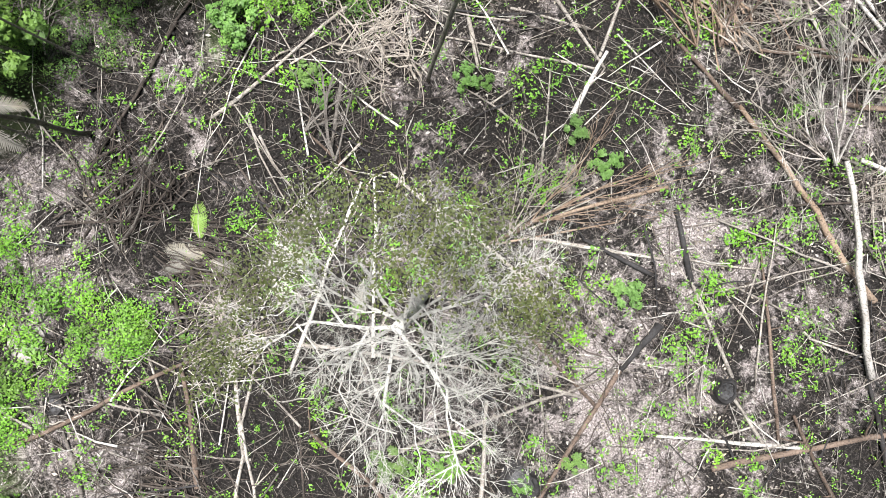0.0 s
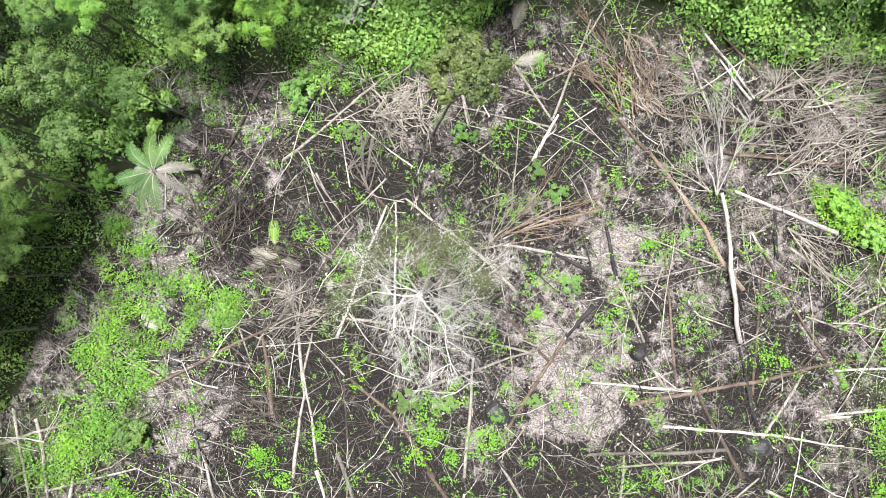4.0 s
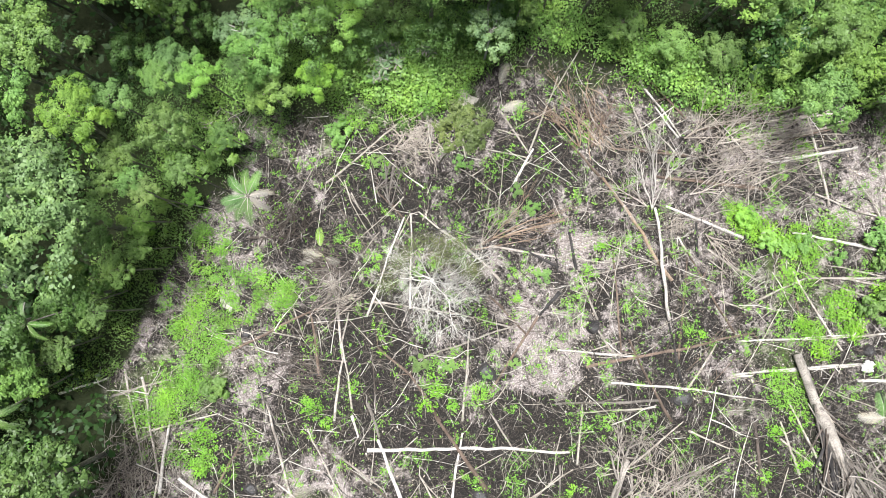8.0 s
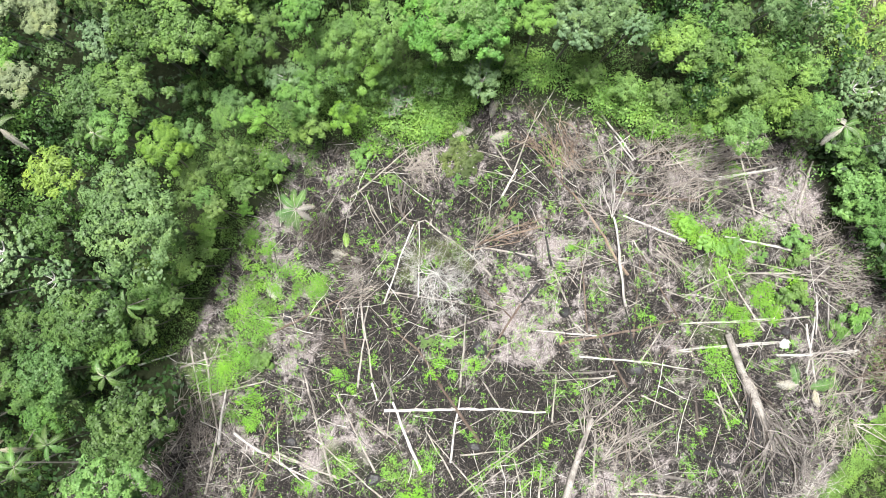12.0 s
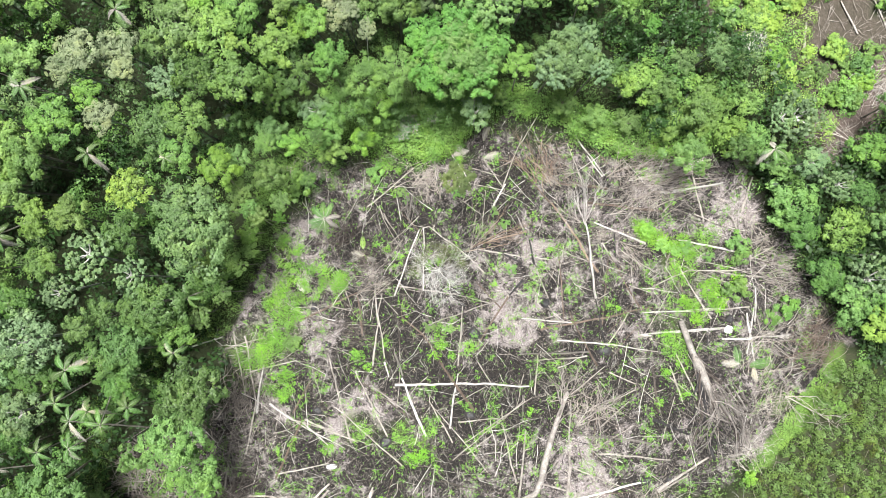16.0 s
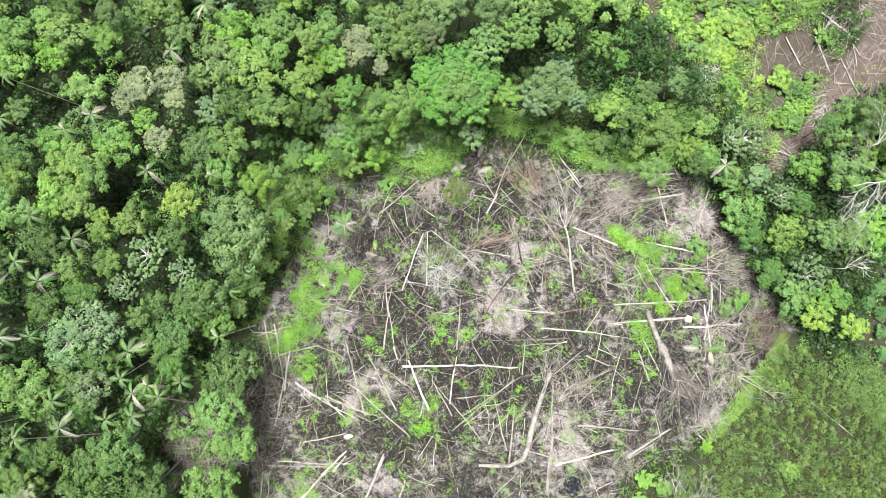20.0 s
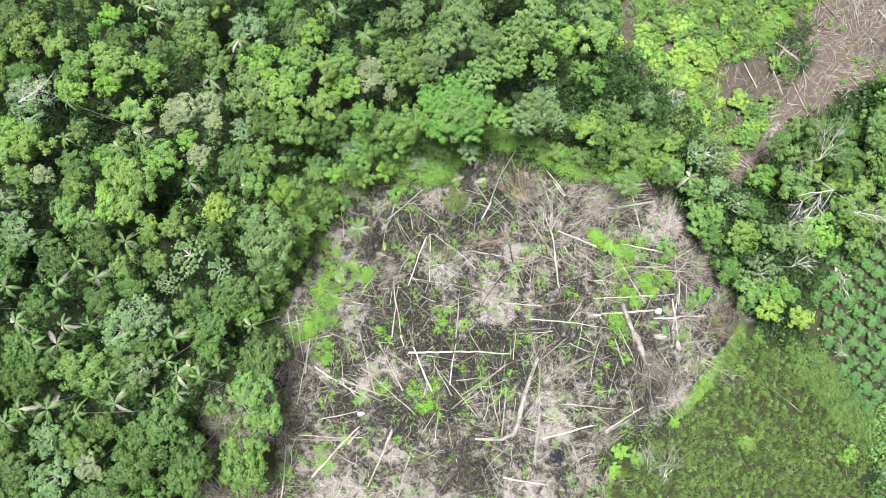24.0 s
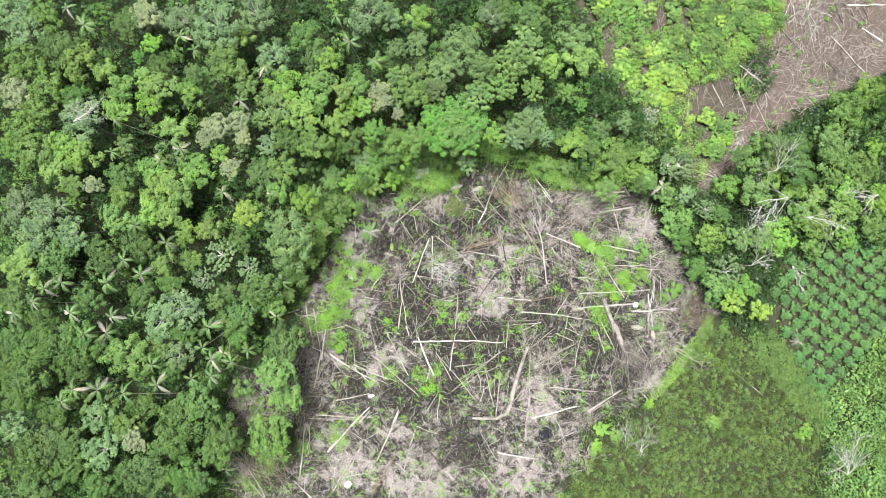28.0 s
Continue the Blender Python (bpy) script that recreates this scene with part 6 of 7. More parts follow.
stump(22.73, -25.06, 0.55, "grey ashy stump at pole end", 100, 0.25)
stump(25.54, -24.93, 0.4, "small blackened stump on brown soil", 101, 0.2)
stump(25.53, -26.91, 0.45, "small blackened stump on brown soil", 102, 0.2)
stump(32.45, -6.69, 0.5, "charred stump beside white poles", 103, 0.2)
stump(-8.70, -34.13, 0.5, "charred stump at bottom of reddish pole", 104, 0.2)
stump(2.79, -17.67, 0.55, "charred stump at end of brown trunk", 105, 0.25)


def curved_trunk():
    """The thick pale trunk that bends along the ground to its stump."""
    thing = new("curved_felled_trunk")
    p = [(4.34, -27.23, 0.24), (6.52, -27.31, 0.28), (8.53, -27.22, 0.33), (10.16, -26.41, 0.37), (10.80, -24.96, 0.37), (11.17, -23.15, 0.36), (11.90, -20.43, 0.34), (12.81, -17.71, 0.3), (13.91, -14.98, 0.25)]
    v, f = tube(p, [0.2, 0.24, 0.28, 0.33, 0.35, 0.35, 0.32, 0.26, 0.17], 11, 5, 0.09)
    part("trunk", mesh_from("trunk", v, f, True), M["ash_bark"], thing)
    for k, (a, b) in enumerate((((12.81, -17.71), (14.37, -12.98)), ((13.27, -16.62), (12.27, -13.90)), ((12.35, -18.89), (14.55, -16.62)))):
        v, f = tube(bent((*a, 0.5), (*b, 0.6), 5, 0.06, rng), np.linspace(0.1, 0.04, 5), 6, k)
        part("limb", mesh_from("limb", v, f, True), M["ash_bark"], thing)
    tagged(thing, "thick grey-white felled trunk bending along the ground", "log", group="felled logs")


curved_trunk()


def splintered_trunk():
    """The thick trunk that broke as it fell: a stout butt that splits into a fan of long splinters and roots."""
    thing = new("splintered_trunk")
    r = np.random.default_rng(77)
    v, f = tube([(26.7, -6.9, 0.55), (27.2, -8.3, 0.55), (28.1, -10.6, 0.5), (29.1, -12.8, 0.5), (29.8, -14.6, 0.45), (30.4, -16.2, 0.4)], [0.28, 0.32, 0.35, 0.4, 0.38, 0.22], 12, 4, 0.12)
    part("trunk", mesh_from("trunk", v, f, True), M["ash_bark"], thing)
    for k in range(40):
        t = r.uniform(0.25, 1.0)
        a = np.array([27.3, -8.6, 0.75]) + np.array([3.0, -7.4, -0.15]) * t + r.normal(0, 0.25, 3) * [1, 0.5, 0.3]
        way = math.radians(r.normal(-66, 21))
        b = a + np.array([math.cos(way), math.sin(way), 0]) * r.uniform(2.5, 6.5)
        b[2] = r.uniform(0.08, 0.5)
        v, f = tube(bent(a, b, 6, 0.04, r), np.linspace(r.uniform(0.05, 0.13), 0.02, 6), 5, k)
        part("splinter", mesh_from("splinter", v, f, True), M[("twig", "grey", "dark", "ash_bark", "dark")[k % 5]], thing)
    for k in range(7):
        a = np.array([29.0, -13.5, 0.4]) + r.normal(0, 0.3, 3) * [1, 1, 0.2]
        way = math.radians(r.normal(-98, 14))
        b = a + np.array([math.cos(way), math.sin(way), 0]) * r.uniform(3, 6.5)
        b[2] = 0.12
        v, f = tube(bent(a, b, 7, 0.07, r), np.linspace(r.uniform(0.12, 0.22), 0.04, 7), 6, k)
        part("root", mesh_from("root", v, f, True), M["char"], thing, "charred black root")
    return tagged(thing, "thick splintered trunk burnt black at its root end", "log", group="felled logs")


splintered_trunk()


def rosette_shrub(x, y, z, radius, rosettes, seed):
    """A shrub of stiff rosettes: long leaves, green above and whitish below, round each stem's tip."""
    r = np.random.default_rng(seed)
    thing = new("rosette_shrub")
    thing.location = (x, y, 0)
    d = unit(r.normal(0, 1, (rosettes, 3)) + [0, 0, 0.8])
    tips = d * [radius * 0.8, radius * 1.1, 0.9] * r.uniform(0.5, 1, (rosettes, 1)) + [0, 0, z]
    for colour, per, lift in (("w", 9, 0.15), ("dry", 6, -0.15)):
        n = rosettes * per
        who, th = np.repeat(np.arange(rosettes), per), r.uniform(0, 6.28, n)
        out = np.stack([np.cos(th), np.sin(th), r.normal(lift, 0.2, n)], 1)
        side = np.stack([-np.sin(th), np.cos(th), np.zeros(n)], 1)
        ln = r.uniform(0.38, 0.6, (n, 1))
        at = tips[who]
        part("leaves", quad_mesh("leaves", np.stack([at, at + out * ln * 0.6 - side * ln * 0.13, at + out * ln - [0, 0, 0.08], at + out * ln * 0.6 + side * ln * 0.13], 1)), LEAF[colour], thing, "whitish undersides of long leaves" if colour == "dry" else "")
    stems = [(bent((0.2 * q[0], 0.2 * q[1], 0), q, 4, 0.05, r), np.linspace(0.04, 0.02, 4)) for q in tips]
    part("stems", tubes_mesh("stems", stems, 4), M["bark"], thing)
    return tagged(thing, "shrub with stiff rosettes of long whitish-green leaves", "shrub")


rosette_shrub(-4.4, 14.8, 1.5, 1.7, 34, 5)
rosette_shrub(-1.4, 15.6, 1.4, 0.7, 6, 6)

# ---- loose poles between the larger trunks ----
STREWN = [(-26, -38), (26, -38), (34, 0), (24, 12), (0, 14), (-16, 8), (-18, -12)]
for k, (x, y) in enumerate(scatter(35, STREWN, rng)):
    a, ln = rng.uniform(0, math.pi), rng.uniform(2.0, 6.5)
    dx, dy = math.cos(a) * ln / 2, math.sin(a) * ln / 2
    if inside(np.array([x - dx, x + dx]), np.array([y - dy, y + dy]), CLEARING).all():
        q0 = float(rng.uniform(0.025, 0.06))
        felled_log(x - dx, y - dy, x + dx, y + dy, q0, q0 * 0.6, ("pale", "white", "grey", "brown", "dark", "pale")[k % 6], 0.05, 0.2)


# ---- small things lying about ----
def sheet_thing(name, x, y, sx, sy, colour, rough, label, category, turn=0.0, folds=0.12, seed=0):
    """A crumpled sheet with thickness, lying over the ground."""
    n = 14
    g = np.linspace(-0.5, 0.5, n)
    gx, gy = np.meshgrid(g, g)
    r = np.random.default_rng(seed)
    jag = 1 + 0.16 * lumpy(gx * 9, gy * 9, 0.6, seed)
    z = np.abs(lumpy(gx * sx * 4, gy * sy * 4, 0.9, seed + 2.0)) * folds + 0.03 + folds * np.maximum(0, 0.6 - np.hypot(gx, gy) * 1.6)
    top = np.stack([gx * np.sqrt(1 - 2 * gy ** 2) * sx * jag, gy * np.sqrt(1 - 2 * gx ** 2) * sy * jag, z], -1).reshape(-1, 3)
    low = top - [0, 0, 0.03]
    q = [(j * n + i, j * n + i + 1, (j + 1) * n + i + 1, (j + 1) * n + i) for j in range(n - 1) for i in range(n - 1)]
    rim = [j for j in range(n)] + [j * n + n - 1 for j in range(1, n)] + [(n - 1) * n + j for j in range(n - 2, -1, -1)] + [j * n for j in range(n - 2, 0, -1)]
    faces = q + [tuple(a + n * n for a in f[::-1]) for f in q] + [(a, a + n * n, b + n * n, b) for a, b in zip(rim, rim[1:] + rim[:1])]
    m, nt, b = nodes_of(name + "_surface", rough)
    geo = nt.nodes.new("ShaderNodeNewGeometry")
    nt.links.new(ramp(nt, noise_tex(nt, 5, 6, 0.7, geo.outputs["Position"]), [(0.3, tuple(c * 0.6 for c in colour)), (0.65, colour)]), b.inputs["Base Color"])
    ob = part(name, mesh_from(name, np.concatenate([top, low]), faces, True), m)
    ob.location, ob.rotation_euler = (x, y, 0.02), (0, 0, turn)
    return tagged(ob, label, category)


sheet_thing("tarpaulin", 16.78, -29.80, 2.2, 2.2, (0.02, 0.022, 0.027), 0.35, "crumpled black plastic tarpaulin on soil", "tarpaulin", 0.5, 0.75, 3)
sheet_thing("ash_mound", 32.30, -7.90, 1.0, 1.0, (0.62, 0.61, 0.6), 0.8, "mound of white ash beside poles", "ash mound", 0.2, 0.5, 5)
sheet_thing("pale_sheet", -16.34, -3.01, 1.4, 1.6, (0.46, 0.43, 0.41), 0.8, "pale grey weathered sheet among weeds", "sheet", 0.4, 0.12, 7)
sheet_thing("white_sheet", -12.91, -23.52, 1.2, 0.55, (0.8, 0.83, 0.87), 0.4, "white folded sheet on burnt soil", "sheet", 0.1, 0.15, 9)
sheet_thing("white_sack", -16.72, -38.41, 1.3, 1.1, (0.8, 0.8, 0.8), 0.6, "white crumpled sack on soil", "sack", 0.9, 0.3, 11)


def fallen_frond(x, y, angle, length, colour, label, seed):
    thing = new("fallen_frond")
    thing.location, thing.rotation_euler = (x, y, 0.15), (0, 0, radians(angle))
    me = frond_mesh(length, seed, 0.0, 0.3, 0.32, 0.2, 44)
    part("blade", me, LEAF[colour], thing)
    rib = [tuple(me.vertices[i].co) for i in range(0, 44, 4)]
    v, f = tube(rib, np.linspace(0.025, 0.008, len(rib)), 5, seed)
    part("rib", mesh_from("rib", v, f), M["pale"], thing)
    return tagged(thing, label, "palm frond")


fallen_frond(-9.47, 1.02, 92, 1.5, "lime", "yellow-green palm frond standing among dry ones", 1)
fallen_frond(-9.16, 0.43, 170, 1.7, "dry", "withered white palm frond on soil", 2)
fallen_frond(-9.61, 0.58, 200, 1.4, "dry", "withered white palm frond on soil", 3)
fallen_frond(-9.16, 0.28, -15, 1.2, "dry", "withered white palm frond on soil", 4)
fallen_frond(-3.34, -2.23, 80, 1.6, "dry", "withered white palm frond under bare tree", 5)
fallen_frond(33.75, -11.72, 175, 2.2, "dry", "withered pale palm frond among poles", 6)
fallen_frond(34.42, -12.05, 10, 2.8, "frond", "pale green fallen palm frond", 7)
fallen_frond(35.10, -12.05, -70, 1.8, "dry", "withered pale palm frond among poles", 8)
fallen_frond(33.41, -12.06, 100, 2.2, "frond", "green fallen palm frond", 9)
fallen_frond(2.72, 12.58, 200, 2.2, "dry", "withered white palm frond at forest edge", 10)
fallen_frond(4.18, 11.61, 20, 1.9, "dry", "withered white palm frond at forest edge", 11)
fallen_frond(2.23, 12.19, 140, 1.6, "dry", "withered white palm frond at forest edge", 12)
fallen_frond(4.18, 13.56, 60, 1.8, "dry", "withered white palm frond at forest edge", 13)

# ---- shrubs: planted rows, fallow, edges ----
def shrub(key, x, y, radius, high=None):
    return place(key, x, y, (high or radius * 0.55), radius, squash=0.8)


shrub("n", -8.1, 9.7, 1.10)
shrub("n", -17.2, -9.5, 1.04)
shrub("n", 5.5, 5.5, 0.58)
shrub("n", 7.4, -1.0, 0.69)
shrub("n", -10.0, -2.8, 0.29)
shrub("n", -1.8, -7.7, 0.75)
shrub("n", 3.2, -8.7, 0.46)
shrub("n", 0.4, -7.9, 0.58)
shrub("n", 5.3, -7.7, 0.46)
shrub("n", 6.7, 4.1, 0.64)
shrub("n", 1.9, 7.4, 0.40)
shrub("n", 1.1, 7.6, 0.58)
shrub("n", -5.2, 7.7, 0.58)
shrub("n", -4.6, 6.7, 0.40)
shrub("n", -17.3, -9.6, 1.02)
shrub("n", 27.3, 1.5, 0.85)
shrub("n", 33.2, 1.7, 1.47)
shrub("n", 33.5, 0.4, 1.20)
shrub("n", 32.8, -3.3, 1.67)
shrub("n", 30.1, 0.4, 0.67)
shrub("n", 47.4, -11.9, 0.93)
shrub("n", 38.8, -5.3, 1.47)
shrub("n", 37.1, -6.6, 1.07)
shrub("m", 22.9, 3.4, 1.07)
shrub("m", 24.6, 1.7, 0.94)
shrub("m", 26.2, 1.0, 0.80)
shrub("m", 34.4, -24.6, 0.96)
shrub("m", 26.2, -28.9, 1.35)
shrub("m", 25.3, -31.8, 1.16)
shrub("m", 24.8, -32.7, 0.96)
shrub("m", 44.6, -16.5, 0.87)
shrub("m", 45.4, -27.9, 1.35)
shrub("m", 45.0, -27.4, 0.96)
shrub("m", 60.8, -29.3, 1.35)
shrub("m", 59.8, -29.8, 0.87)
shrub("m", 28.6, -29.9, 1.16)


ex, ey = np.array([1.55, 1.5]), np.array([1.75, -1.3])
origin = np.array([60.45, -1.05])
for i in range(-16, 22):
    for j in range(-16, 22):
        c = origin + ex * i + ey * j + rng.normal(0, 0.13, 2)
        if inside(c[:1], c[1:], PLANTATION)[0]:
            place("s", float(c[0]), float(c[1]), 0.75, float(rng.uniform(0.92, 1.06)), squash=0.95)

FALLOW_POCKET = [(39.6, 29.2), (44.4, 29.9), (48.4, 31.9), (52.7, 28.0), (56.7, 25.8), (51.8, 23.6), (47.0, 24.4), (43.1, 24.6)]
LIME_A = [(38.1, 34.2), (42.0, 39.2), (44.1, 45.2), (57.0, 47.3), (57.9, 39.3), (53.9, 35.8), (48.9, 35.3), (46.9, 31.3), (40.0, 30.3)]
LIME_B = [(33.1, 28.3), (38.0, 30.3), (42.0, 28.3), (42.4, 22.4), (45.3, 15.5), (43.3, 13.6), (38.9, 15.5), (36.0, 21.4)]
def bushes(name, spots, colour, label, lo, hi, per=60, seed=1, size=0.26, high=1.0, category="bushes"):
    """Many leafy bushes, too many to count, each a little dome of leaves."""
    r = np.random.default_rng(seed)
    n = len(spots)
    who = np.repeat(np.arange(n), per)
    rad = r.uniform(lo, hi, n)[who][:, None]
    d = unit(r.normal(0, 1, (n * per, 3)) + [0, 0, 0.5])
    lump = 1 + 0.25 * np.sin(d[:, :1] * 5 + who[:, None]) * np.cos(d[:, 1:2] * 6 + who[:, None] * 2.0)
    at = np.concatenate([spots[who], np.full((n * per, 1), 0.1)], 1) + np.abs(d * [0, 0, 1]) * rad * high + d * [1, 1, 0] * rad * lump * r.uniform(0.8, 1.05, (n * per, 1))
    me = quad_mesh(name, leaf_quads(at, unit(d + [0, 0, 0.3]), size, r, 0.6))
    return tagged(part(name, me, LEAF[colour]), label, category, kind="stuff")


def spaced(n, poly, gap, seed):
    """Places in the polygon, none nearer to another than the gap."""
    r = np.random.default_rng(seed)
    kept = np.zeros((0, 2))
    for q in scatter(n, poly, r):
        if not len(kept) or np.min(np.hypot(*(kept - q).T)) > gap:
            kept = np.vstack([kept, q])
    return kept


bushes("lime_bushes", spaced(500, LIME_A, 1.7, 21), "lime", "dense lime-green bushes on fallow ground", 0.8, 1.6, 260, 21, 0.16)
bushes("lime_bushes", spaced(400, LIME_B, 1.7, 22), "lime", "dense lime-green bushes on fallow ground", 0.8, 1.6, 260, 22, 0.16)
def clear_of(q, poly):
    return q[~inside(q[:, 0], q[:, 1], poly)]


for key, n, seed, lo, hi in (("q", 110, 121, 0.8, 1.7), ("m", 120, 122, 0.7, 1.5), ("n", 170, 123, 0.8, 1.8), ("h", 130, 124, 0.7, 1.6)):
    r = np.random.default_rng(seed)
    for x, y in clear_of(growing(n, FALLOW, seed, 0.09, -0.1), FALLOW_POCKET):
        shrub(key, float(x), float(y), float(r.uniform(lo, hi)))
bushes("fallow_bushes", clear_of(growing(450, FALLOW, 23, 0.25, 0.15), FALLOW_POCKET), "k", "green bushes scattered over fallow ground", 0.6, 1.5, 160, 23, 0.18)
bushes("fallow_bushes", clear_of(growing(350, FALLOW, 37, 0.2, 0.1), FALLOW_POCKET), "g", "green bushes scattered over fallow ground", 0.5, 1.3, 130, 37, 0.18)
bushes("bare_patch_bushes", growing(160, BARE_PATCH, 38, 0.15, 0.6), "g", "few green bushes on cleared soil", 0.4, 0.9, 60, 38, 0.24)
bushes("west_fringe_bushes", spaced(900, WEST_FRINGE, 0.8, 46), "y", "green bushes along the forest edge", 0.5, 1.3, 150, 46, 0.13)
bushes("west_fringe_bushes", spaced(300, WEST_FRINGE, 1.3, 47), "k", "bright green bushes along the forest edge", 0.5, 1.2, 110, 47, 0.15)
bushes("verge_bushes", growing(170, VERGE, 39, 0.6, 0.4), "k", "bright green bushes along the clearing", 0.3, 0.7, 90, 39, 0.13)
bushes("verge_bushes", growing(140, VERGE, 42, 0.6, 0.3), "g", "green bushes along the clearing", 0.3, 0.75, 90, 43, 0.13)
q = spaced(900, BUSH_EAST, 1.1, 24)
bushes("east_bushes", q[::2], "g", "dense green bushes beside planted plot", 0.9, 2.0, 230, 24, 0.2)
bushes("east_bushes", q[1::4], "plant", "dense blue-green bushes beside planted plot", 0.8, 1.6, 190, 62, 0.2)
bushes("east_bushes", q[3::4], "d", "dense dark green bushes beside planted plot", 0.9, 1.7, 190, 63, 0.2)
q = growing(420, FRINGE, 26, 0.3, -0.3)
bushes("fringe_bushes", q[q[:, 0] < -9], "g", "green bushes along the forest edge", 0.6, 1.3, 170, 48, 0.13)
east_part = q[q[:, 0] >= -9]
bushes("fringe_bushes", east_part[::2], "g", "green bushes along the forest edge", 0.5, 1.7, 190, 26, 0.13)
bushes("fringe_bushes", east_part[1::2], "y", "yellow-green bushes along the forest edge", 0.4, 1.2, 150, 25, 0.13)
q = growing(330, FRINGE, 27, 0.3, -0.2)
bushes("bright_fringe_bushes", q[q[:, 0] > -8], "k", "bright green bushes along the forest edge", 0.5, 1.2, 160, 27, 0.12)
q = spaced(6500, SHRUB_FIELD, 0.64, 28)
bushes("field_shrubs", q[::2], "field", "low olive-green shrubs crowded in a field", 0.45, 0.95, 190, 28, 0.17, 1.5, "shrubs")
bushes("field_shrubs", q[1::4], "o", "green shrubs standing out of a field", 0.4, 0.8, 170, 29, 0.16, 1.9, "shrubs")
bushes("field_shrubs", q[3::8], "moss", "dull brownish shrubs in a field", 0.4, 0.8, 120, 30, 0.16, 1.3, "shrubs")

EAST_SIDE = [(14, 55), (85, 55), (85, -55), (14, -55)]
q = spaced(5200, EAST_SIDE, 0.75, 33)
open_ground = np.zeros(len(q), bool)
for p in (CLEARING, GRASS_STRIP, SHRUB_FIELD, FALLOW, BARE_PATCH, PLANTATION, BUSH_EAST):
    open_ground |= inside(q[:, 0], q[:, 1], p)
q = q[~open_ground]
bushes("edge_bushes", q[::2], "d", "dark green bushes under the edge trees", 0.6, 1.3, 60, 34, 0.24)
bushes("edge_bushes", q[1::4], "o", "olive bushes under the edge trees", 0.5, 1.2, 60, 35, 0.24)
bushes("edge_bushes", q[3::4], "g", "green bushes under the edge trees", 0.5, 1.1, 60, 36, 0.22)

# ---- growth too fine to count ----
tufts("clearing_weeds", growing(40000, CLEARING, 4, 0.45, 0.55), "weed", "small bright green weeds sprouting from burnt soil", 0.1, 11, 0.34, 2, 0.19)
tufts("seedlings", scatter(9000, CLEARING, rng), "weed", "scattered pale green seedlings on burnt soil", 0.075, 5, 0.22, 12, 0.1)
tufts("weed_patch", around(WEED_SPOTS, 9.0, 41), "weed", "dense patch of bright green weeds", 0.12, 12, 0.35, 41, 0.25)
tufts("weed_patch", around(EAST_WEEDS, 14.0, 44), "weed", "dense patch of bright green weeds", 0.14, 12, 0.5, 44, 0.3)
tufts("field_weeds", growing(900, SHRUB_FIELD, 52, 0.35, 0.9), "weed", "bright weeds between field shrubs", 0.2, 6, 0.9, 52, 0.25)
tufts("field_path", scatter(500, FIELD_PATH, rng), "weed", "pale grassy path along field edge", 0.14, 7, 0.15, 45, 0.25, category="grass")
tufts("green_patch", around(MOSS_SPOTS, 8.0, 3), "weed", "dense bright green creeping weeds", 0.13, 12, 0.4, 3, 0.3)
tufts("green_verge", growing(4200, VERGE, 31, 0.7, 0.3), "weed", "bright green creeping growth along forest edge", 0.085, 14, 0.6, 13, 0.3)
q = growing(2600, FRINGE, 65, 0.5, -0.35)
tufts("fringe_growth", q[q[:, 0] > -8], "k", "bright green leafy growth at forest edge", 0.19, 16, 1.4, 14, 0.6, category="undergrowth")
tufts("fringe_shade_growth", growing(2000, FRINGE, 66, 0.5, -0.2), "y", "green leafy growth at forest edge", 0.18, 18, 1.8, 15, 0.6, category="undergrowth")
tufts("fallow_growth", clear_of(growing(5000, FALLOW, 16, 0.3, 0.8), FALLOW_POCKET), "g", "bright green weeds on fallow ground", 0.2, 8, 0.6, 16, 0.4)
tufts("fallow_shrubs", clear_of(growing(1500, FALLOW, 17, 0.3, 0.3), FALLOW_POCKET), "g", "green leafy growth on fallow ground", 0.28, 8, 1.4, 17, 0.6)
tufts("bare_patch_weeds", growing(2500, BARE_PATCH, 18, 0.2, 0.7), "weed", "thin weeds on cleared brown soil", 0.2, 5, 0.3, 18, 0.25)
tufts("plot_weeds", scatter(500, PLANTATION, rng), "weed", "low weeds between planted shrubs", 0.2, 5, 0.2, 19, 0.25)
FOREST = [(-110, 80), (110, 80), (110, 20), (60, 20), (30, 15), (0, 12), (-15, 10), (-18, 0), (-22, -12), (-35, -30), (-40, -80), (-110, -80)]
q = scatter(15000, FOREST, rng)
q = q[~(inside(q[:, 0], q[:, 1], CLEARING) | inside(q[:, 0], q[:, 1], FALLOW) | inside(q[:, 0], q[:, 1], BARE_PATCH))]
far = np.array([o.location[:2] for o in bpy.data.objects if o.name.startswith("tree")])
reach = np.array([o.scale[0] for o in bpy.data.objects if o.name.startswith("tree")])
gaps = np.array([c for c in spaced(4200, FOREST, 2.0, 40) if np.min(np.hypot(*(far - c).T) - reach * 0.75) > -0.1
                 and not any(inside(c[:1] + dx, c[1:] + dy, p)[0] for p in (CLEARING, FALLOW, BARE_PATCH) for dx in (-2.5, 2.5) for dy in (-2.5, 2.5))])
